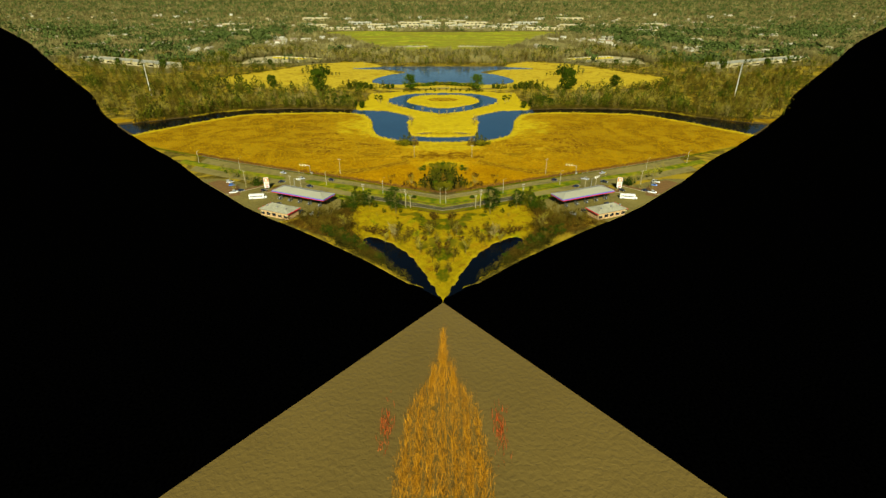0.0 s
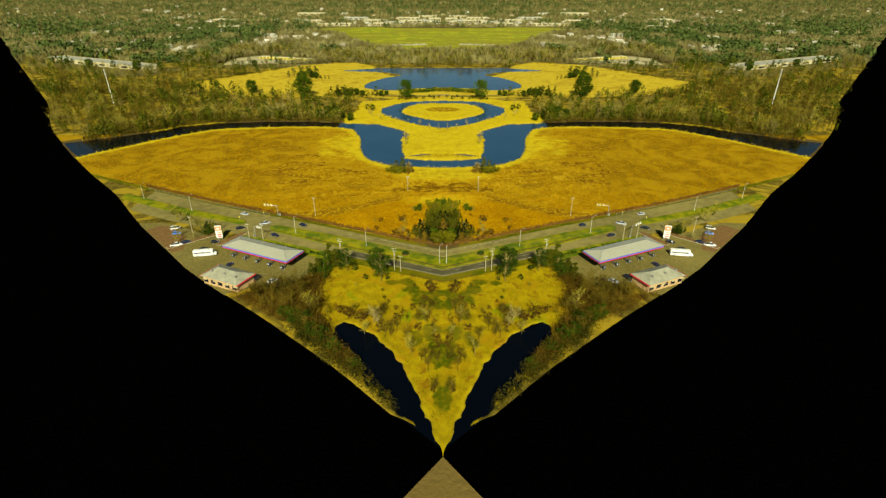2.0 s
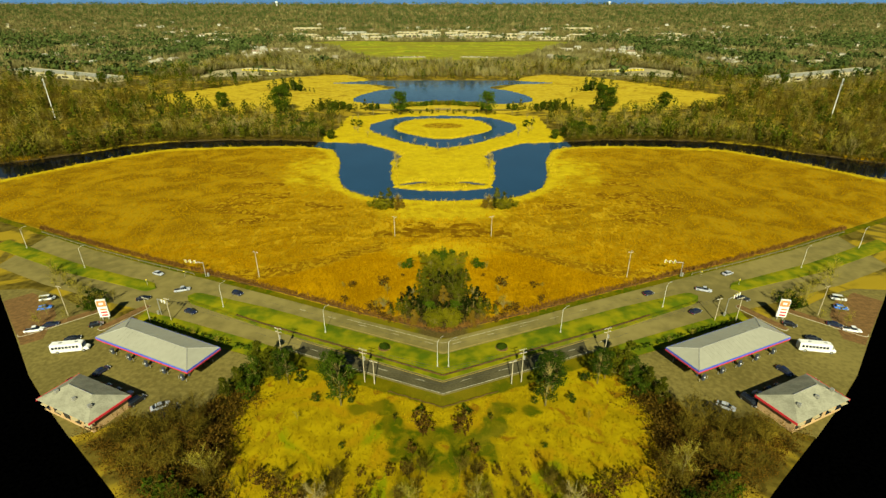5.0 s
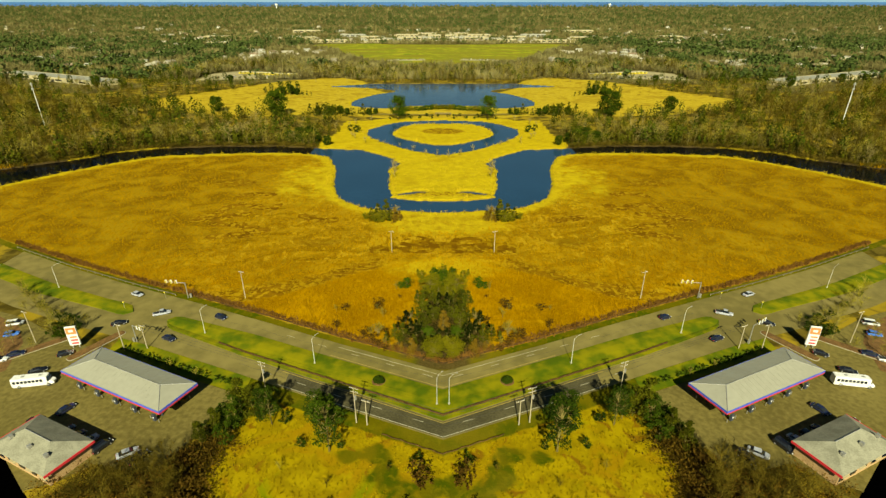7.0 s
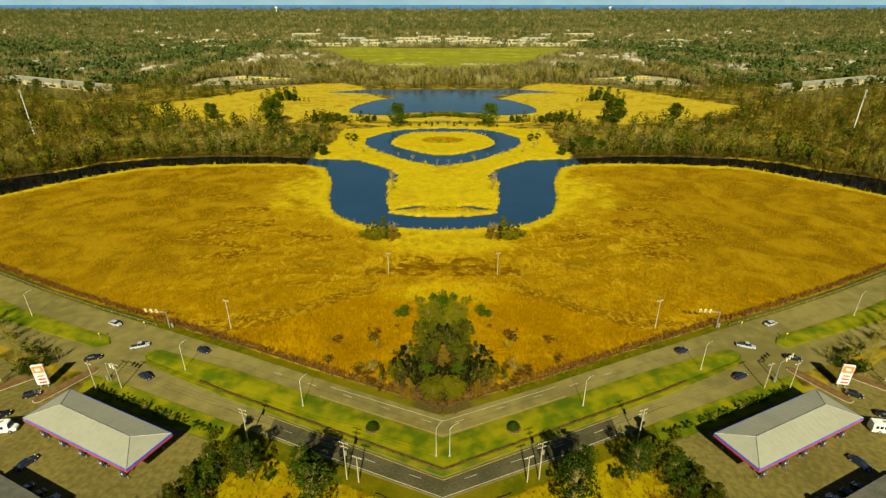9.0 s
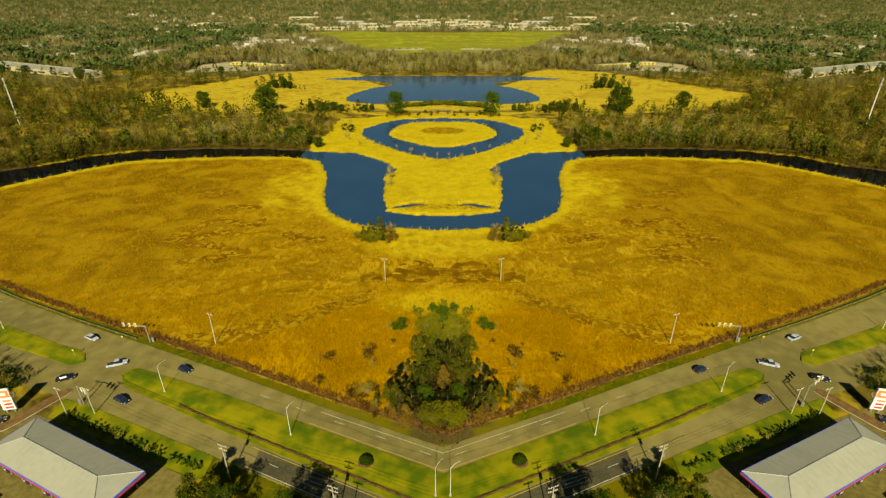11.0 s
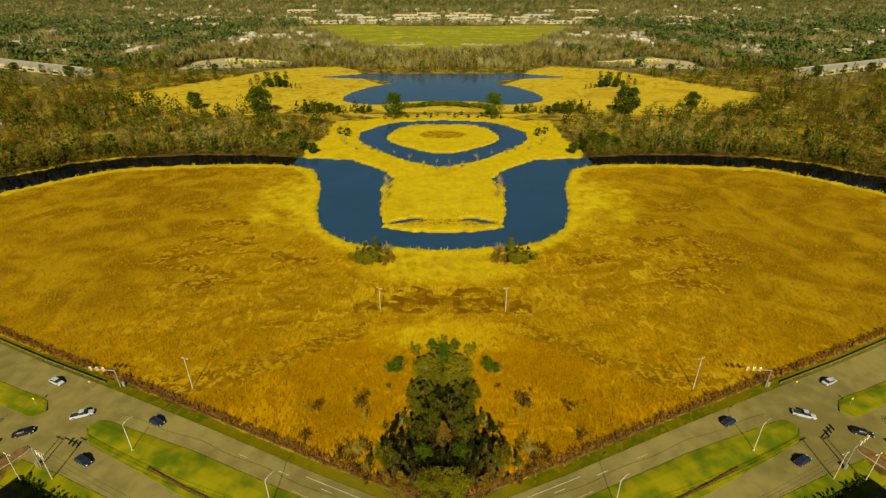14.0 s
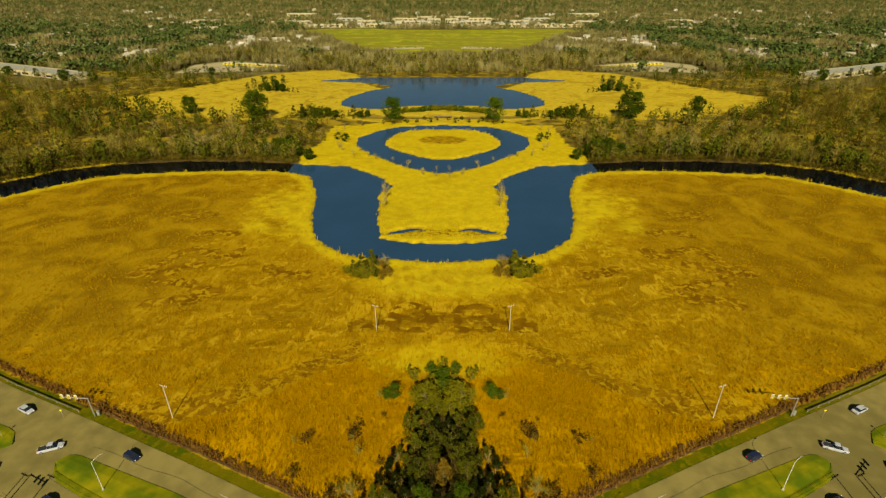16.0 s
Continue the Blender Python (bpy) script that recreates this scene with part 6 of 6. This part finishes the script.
# dry grass on the slope
su, sy = rr.random(8500) * 62, rr.uniform(8, 100, 8500)
z, wet = zones(su, sy)
ok = (sy < road_y(su, NEAR_S) - 4) & (wet > 0.5) & (z["lawn"] < 0.45) & (su < np.minimum(border(sy) - 1, np.interp(sy, [60, 72, 82, 95, 108], [60, 61, 60, 56, 53])))
sx, sy = mirrored_points(su[ok], sy[ok])
scatter("slope_grass", [blades(rr.normal(size=(5, 3)) * [0.4, 0.4, 0], rr.normal(size=(5, 3)) * [0.5, 0.4, 0.2] + [0, 0, 0.9], np.full(5, 0.3), rr)], sx, sy,
        rr.uniform(0.25, 0.75, len(sx)), SLOPETUFT, "dry yellow grass on the slope", "grass", rr)
scrub = [leaves(np.clip(np.random.default_rng(s).normal(size=(60, 3)), -1.4, 1.4) * [1.5, 1.5, 0.8] + [0, 0, 1.3], 0.24, np.random.default_rng(s)) for s in (171, 172)]
bu = rr.random(700) * 30
by = 30 + bu * 0 + rr.random(700) * 62
by = np.clip(by, 25, 92)
edge_u = np.interp(by, [25, 45, 60, 72, 82, 92], [26, 44, 56, 60, 60, 57])
bu = edge_u - np.abs(rr.normal(0, 4.0, 700))
ok = (shore(bu, by) > 0.5) & (bu < border(by) - 2) & (bu > 1)
bx, by = mirrored_points(bu[ok], by[ok])
scatter("woodland_scrub", scrub, bx, by, rr.uniform(0.6, 1.3, len(bx)), surface("dark_scrub", (0.014, 0.013, 0.002), (0.125, 0.070, 0.008), 0.9, 0.1, 9, 0, per="island"), "dark brown and olive scrub beside the forecourt", "undergrowth", rr)


# brown brushwood south of the store
wu, wy = rr.uniform(48, 92, 900), rr.uniform(58, 86, 900)
ok = inside([(85, 78.5), (79.5, 83.5), (72, 81.5), (65, 82), (61, 88), (56, 86), (48, 70), (50, 58), (92, 58), (92, 76)], wu, wy) & (wu < border(wy) - 3) & (shore(wu, wy) > 0.5)
wx, wy = mirrored_points(wu[ok][:330], wy[ok][:330])
scatter("brushwood", scrub, wx, wy, rr.uniform(0.5, 1.1, len(wx)), surface("rusty_brushwood", (0.022, 0.014, 0.002), (0.150, 0.078, 0.009), 0.9, 0.12, 6, 0, per="island"), "rusty brown brushwood beside the store", "undergrowth", rr)
tall = [(-float(a), float(b_), float(s_)) for a, b_, s_ in zip(np.abs(wx[:20]), wy[:20], rr.uniform(0.35, 0.65, 20))]
set_plants(darkbares, tall, rr)

vy = rr.uniform(2, 80, 900)
vu = np.interp(vy, [0, 3, 17, 31, 45, 55, 66, 80], [4, 5, 17, 29, 41, 47, 56, 61]) + rr.random(900) * 10 - 1
ok = (vu < border(vy) - 2.2) & (shore(vu, vy) > 0.2) & ~((vy > 63) & (vu > 61))
vx, vy = mirrored_points(vu[ok], vy[ok])
scatter("bank_scrub", scrub, vx, vy, rr.uniform(0.5, 1.2, len(vx)), surface("bank_scrub_leaves", (0.009, 0.012, 0.002), (0.070, 0.055, 0.006), 0.9, 0.12, 9, 0, per="island"), "dark olive scrub on the bank of the dark pond", "undergrowth", rr)
# scrub whose near-black colour paints the shadow in the thicket gaps
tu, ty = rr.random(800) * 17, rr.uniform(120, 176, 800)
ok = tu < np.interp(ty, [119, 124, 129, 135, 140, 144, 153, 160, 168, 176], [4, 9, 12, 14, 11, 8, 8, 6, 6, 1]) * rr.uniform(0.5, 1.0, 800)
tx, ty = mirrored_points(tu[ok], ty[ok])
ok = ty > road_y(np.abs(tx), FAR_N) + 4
scatter("thicket_scrub", scrub, tx[ok], ty[ok], rr.uniform(0.3, 0.75, ok.sum()), surface("thicket_shade_twigs", (0.004, 0.005, 0.001), (0.022, 0.020, 0.002), 0.9, 0.1, 9, 0, per="island"), "tangled scrub coloured near black for shade under the cedars", "undergrowth", rr)


# ---- reeds in the muddy shallows ----
def shallow_reeds():
    r = np.random.default_rng(41)
    y = -24 - 94 * r.random(7600) ** 0.8
    half = np.interp(-y, [24, 40, 52, 62, 78, 118], [0.5, 1.6, 4.6, 9.4, 12.6, 13.5])
    u = half * r.random(7600) ** 0.9
    spike = 0.25 + 0.75 * np.sin(u * 0.95 + 1.4) ** 2  # a ragged front of tall bunches
    keep = r.random(7600) < np.interp(-y, [24, 45, 60, 80], [0.12, 0.3, 0.6, 0.85]) * spike
    u, y = u[keep], y[keep]
    n, halfw = len(u), 14.5
    x, yy = mirrored_points(u, y)
    n2 = len(x)
    at = np.stack([x, yy, np.zeros(n2)], 1)
    tall = np.concatenate([np.interp(u / halfw, [0, 1], [5.0, 3.0]) * np.where(y > -45, 0.55, 1.0) * r.uniform(0.3, 1.2, n) ** 1.5 * np.where(r.random(n) < 0.02, 2.2, 1.0)] * 2)
    lean = np.concatenate([-r.normal(0.2, 0.8, n)] * 2) * np.sign(x)
    tip = at + np.stack([lean, r.normal(0, 0.7, n2), tall], 1)
    v1 = blades(at, tip, r.uniform(0.06, 0.16, n2), r)
    k = r.integers(0, n2, 9000)
    f = r.uniform(0.3, 0.95, (9000, 1))
    p = at[k] * (1 - f) + tip[k] * f
    v2 = blades(p, p + r.normal(size=(9000, 3)) * [1.0, 0.9, 0.7] + [0, 0, 0.3], r.uniform(0.05, 0.12, 9000), r)
    tagged(new("shallow_reeds", tri_mesh("shallow_reeds", *joined(v1, v2), STRAW)), "tangled orange dry reeds standing in muddy water", "reeds", kind="stuff")
    a = np.stack([np.repeat([-16.4, 16.4], 160) + r.normal(0, 1.0, 320), r.normal(-72, 4.5, 320), np.zeros(320)], 1)
    v3 = blades(a, a + np.stack([r.normal(0, 0.4, 320), r.normal(0, 0.4, 320), r.uniform(1.0, 3.0, 320)], 1), np.full(320, 0.14), r)
    tagged(new("red_reeds", tri_mesh("red_reeds", *v3, surface("red_stems", (0.30, 0.05, 0.01), (0.45, 0.09, 0.02), 0.8, 0.4, 9, 0, per="island"))), "rust red dry stems in muddy water", "reeds", kind="stuff")


shallow_reeds()

# ---- far buildings ----
def house(m, size, wall_mat, roof_mat):
    thing = base("house", m, "pale suburban house among bare trees", "house", "far houses")
    w, d, h = size
    part("wall", box(bmesh.new(), 0, 0, 0, w, d, h), wall_mat, thing)
    bm = bmesh.new()
    e = [bm.verts.new(p) for p in ((-w / 2 - 0.4, -d / 2 - 0.4, h), (w / 2 + 0.4, -d / 2 - 0.4, h), (w / 2 + 0.4, d / 2 + 0.4, h), (-w / 2 - 0.4, d / 2 + 0.4, h))]
    r = [bm.verts.new((-w / 2, 0, h + d * 0.33)), bm.verts.new((w / 2, 0, h + d * 0.33))]
    for f in ((e[0], e[1], r[1], r[0]), (e[1], e[2], r[1]), (e[2], e[3], r[0], r[1]), (e[3], e[0], r[0]), tuple(e[::-1])):
        bm.faces.new(f)
    part("roof", bm, roof_mat, thing)
    return thing


PALEHOUSE = surface("pale_house_siding", (0.46, 0.43, 0.35), (0.60, 0.57, 0.48), 0.7, 0.5, 9, 0)
ROOFBROWN = surface("brown_shingles", (0.14, 0.10, 0.06), (0.26, 0.19, 0.12), 0.85, 0.2)
hr = np.random.default_rng(53)
kinds = [house(pose(-560 - 30 * k, 1010, 0, 0, 0, 10), sz, wm, rm) for k, (sz, wm, rm) in enumerate((
    ((15, 9, 5.5), PALEHOUSE, ROOFGREY), ((13, 9, 4.0), CREAM, ROOFBROWN), ((17, 10, 5.0), PALEHOUSE, ROOFBROWN), ((12, 8, 5.5), CREAM, ROOFGREY)))]
for k in kinds:
    copy_thing(k, pose(-k.location.x, k.location.y, 0, 0, 0, -10))
placed = 0
while placed < 60:
    y = 880 * (3400 / 880) ** hr.random()
    u = hr.random() * min(float(border(y)) * 0.95, y * 0.95)
    a = np.array([u]), np.array([y])
    if away(LAWN, *a)[0] < 25 or (u < 400 and y < 1050) or built_up(*a)[0] < 0.4 or inside([(440, 690), (720, 840), (720, 890), (420, 735)], *a)[0]:
        continue
    src, turn, z = kinds[hr.integers(4)], hr.uniform(-40, 40), ground_z(u, y)
    copy_thing(src, pose(-u, y, z, 0, 0, turn))
    copy_thing(src, pose(u, y, z, 0, 0, -turn))
    placed += 1


def far_houses():
    r = np.random.default_rng(61)
    n = 900
    y = 900 * (2900 / 900) ** r.random(n)
    u = r.random(n) * np.minimum(border(y) * 0.96, y)
    ok = (away(LAWN, u, y) > 25) & (built_up(u, y) > r.random(n)) & ~((u < 430) & (y < 1050)) & ~inside([(420, 680), (740, 840), (740, 900), (420, 745)], u, y)
    x, y = mirrored_points(u[ok], y[ok])
    pv = np.array([[-7, -4.5, 0], [7, -4.5, 0], [7, 4.5, 0], [-7, 4.5, 0], [-7, -4.5, 5.5], [7, -4.5, 5.5], [7, 4.5, 5.5], [-7, 4.5, 5.5], [-7, 0, 8.5], [7, 0, 8.5]], float)
    pt = np.array([[0, 1, 5], [0, 5, 4], [1, 2, 6], [1, 6, 5], [2, 3, 7], [2, 7, 6], [3, 0, 4], [3, 4, 7], [4, 5, 9], [4, 9, 8], [6, 7, 8], [6, 8, 9], [5, 6, 9], [7, 4, 8]])
    scatter("suburb_houses", [(pv, pt)], x, y, r.uniform(0.55, 1.1, len(x)), surface("pale_house_paint", (0.17, 0.145, 0.085), (0.44, 0.40, 0.29), 0.7, 0.02, 9, 0, per="island"), "pale specks of far suburban houses", "houses", r)


far_houses()


def hall(m, size, wall_mat, label, bays=0, name="hall_building"):
    """A long flat-roofed building with a parapet and window bays."""
    w, d, h = size
    thing = base(name, m, label, "building")
    wall = part("wall", box(bmesh.new(), 0, 0, 0, w, d, h), wall_mat, thing)
    part("roof", box(bmesh.new(), 0, 0, h, w - 0.8, d - 0.8, 0.35), ROOFGREY, thing)
    for s in (1, -1):
        part("parapet", box(bmesh.new(), 0, s * (d / 2 - 0.2), h, w, 0.4, 0.8), wall_mat, thing)
        part("parapet", box(bmesh.new(), s * (w / 2 - 0.2), 0, h, 0.4, d - 0.8, 0.8), wall_mat, thing)
    for i in range(bays):
        x = (i + 0.5) / bays * w - w / 2
        part("window", box(bmesh.new(), x, -d / 2 - 0.02, h * 0.3, w / bays * 0.55, 0.1, h * 0.4), GLASSDARK, wall, "dark window")
    for i in range(3):
        part("roof_unit", box(bmesh.new(), (i - 1) * w * 0.3, 0, h + 0.35, 3, 3, 1.6, 0, 0.1), STEEL, thing)
    return thing


both(hall, -560, 776, -27, 0, (250, 30, 5.5), CREAM, "long low cream school building", 9)
set_plants(broad + pines, [(-462, 706, 0.7), (-470, 702, 0.55), (-506, 722, 0.8), (-512, 728, 0.6), (-556, 742, 0.7), (-596, 764, 0.75), (-610, 770, 0.6), (-440, 708, 0.8), (-432, 716, 0.7), (-424, 700, 0.6), (-330, 742, 0.7), (-322, 748, 0.6), (-300, 752, 0.5)], pr)
set_plants(bares, [(-480, 712, 0.6), (-492, 716, 0.7), (-530, 734, 0.7), (-545, 738, 0.6), (-575, 752, 0.7), (-452, 712, 0.7), (-448, 722, 0.8)], pr)
for x, y, turn, size in ((-60, 1850, 0, (50, 30, 8)), (-165, 1780, 8, (60, 28, 7)), (-30, 1790, 0, (36, 30, 8)), (-110, 1840, -6, (80, 30, 9)), (-200, 1730, 4, (60, 30, 7)),
                         (-330, 1700, 6, (90, 30, 7)), (-250, 1890, 0, (60, 34, 8)), (-30, 1930, 0, (44, 26, 11)), (-130, 2010, 3, (80, 30, 9)), (-60, 2110, 0, (70, 30, 10)),
                         (-380, 1690, -8, (70, 26, 7)), (-470, 1860, 10, (80, 30, 8)), (-330, 2020, 4, (90, 30, 9)), (-640, 1560, 12, (60, 30, 8)), (-780, 1900, -12, (80, 36, 9)), (-560, 2300, 0, (120, 36, 10))):
    both(hall, x, y, turn, ground_z(x, y), size, (CREAM, ROOFGREY, CREAM)[int(size[0] + y) // 10 % 3], "pale flat-roofed town building among trees", 5)


PALELOT = surface("pale_concrete", (0.25, 0.21, 0.105), (0.38, 0.32, 0.17), 0.85, 0.03, 25.0, 0.3, 0.02)


def far_lot(half, z, label):
    for s in (1, -1):
        bm = prism(bmesh.new(), [(-s * u, y) for u, y in half], -0.5, z)
        tagged(part("pavement", bm, PALELOT, None), label, "pavement", kind="structure")


far_lot([(358, 772), (215, 800), (222, 845), (330, 898), (366, 850)], 0.45, "pale concrete coach park beyond the meadow")
far_lot([(34, 1086), (108, 1070), (114, 1098), (38, 1116)], 0.45, "grey car park beside the green lawn")
far_lot([(20, 1680), (330, 1660), (330, 1700), (20, 1720)], 0.45, "pale town street and car parks")


def coach(m):
    thing = base("coach", m, "white and yellow coach in a row", "bus", "coaches in the coach park")
    body = part("body", hull(bmesh.new(), [(-5.5, 1.2, 0.4, 3.0, 0.2), (5.2, 1.25, 0.4, 3.0, 0.2), (5.6, 1.1, 0.5, 2.6, 0.2)]), SIGNYELLOW, thing)
    part("roof", box(bmesh.new(), 0, 0, 2.98, 10.4, 2.1, 0.15, 0, 0.04), WHITE, thing, "white roof")
    part("window_band", box(bmesh.new(), 0, 0, 1.7, 9.6, 2.52, 0.7), GLASSDARK, thing)
    return thing


for i in range(15):
    both(coach, -228 - 6.6 * i, 822 + 2.2 * i, 65, 0.45)
for i in range(11):
    u, y = 232 + 10.5 * i, 806 - 1.2 * i + 7 * (i % 3)
    both(car, -u, y, 70, 0.45, ("white", "dark blue", "silver")[i % 3], "saloon", "in the coach park")
for i in range(12):
    both(car, -42 - 5.4 * i, 1103 - 1.3 * i + 4 * (i % 2), 80, 0.45, ("white", "silver", "black")[i % 3], "saloon", "in the lawn car park")


def footbridge(m):
    thing = base("footbridge", m, "small dark weathered wooden footbridge over the creek", "bridge")
    part("deck", box(bmesh.new(), 0, 0, 1.1, 16, 3.0, 0.3), DARKWOOD, thing)
    for s in (1, -1):
        part("rail", box(bmesh.new(), 0, s * 1.45, 2.2, 16, 0.15, 0.15), DARKWOOD, thing)
        for x in (-7.8, -4, 0, 4, 7.8):
            part("post", box(bmesh.new(), x, s * 1.45, -0.6, 0.25, 0.25, 2.9), DARKWOOD, thing)
    return thing


footbridge(pose(0, 506, 0))
track = band("track", lambda u: 500.5 + 0.004 * u * u * 0.2, lambda u: 508 + 0.004 * u * u * 0.2, 0.75, surface("dirt_track", (0.17, 0.13, 0.022), (0.25, 0.185, 0.03), 0.95, 0.2, 9, 0.4, 0.1), "pale dirt track behind the round pond", "track", 9.0, 75.0, 30)

# far haze and the pale sky over it, put into two backdrop slabs' colour
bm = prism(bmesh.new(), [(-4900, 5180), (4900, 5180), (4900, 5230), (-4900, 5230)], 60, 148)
tagged(part("backdrop", bm, surface("far_haze_blue", (0.045, 0.11, 0.26), (0.055, 0.13, 0.30), 1.0, 0.001, 9, 0), None), "blue backdrop coloured as distant haze on the horizon", "backdrop", kind="structure")
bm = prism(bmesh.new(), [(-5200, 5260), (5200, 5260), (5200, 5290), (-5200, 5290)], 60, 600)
tagged(part("backdrop", bm, surface("pale_sky_haze", (0.15, 0.25, 0.36), (0.18, 0.28, 0.40), 1.0, 0.0006, 9, 0), None), "pale blue backdrop coloured as winter sky haze", "backdrop", kind="structure")
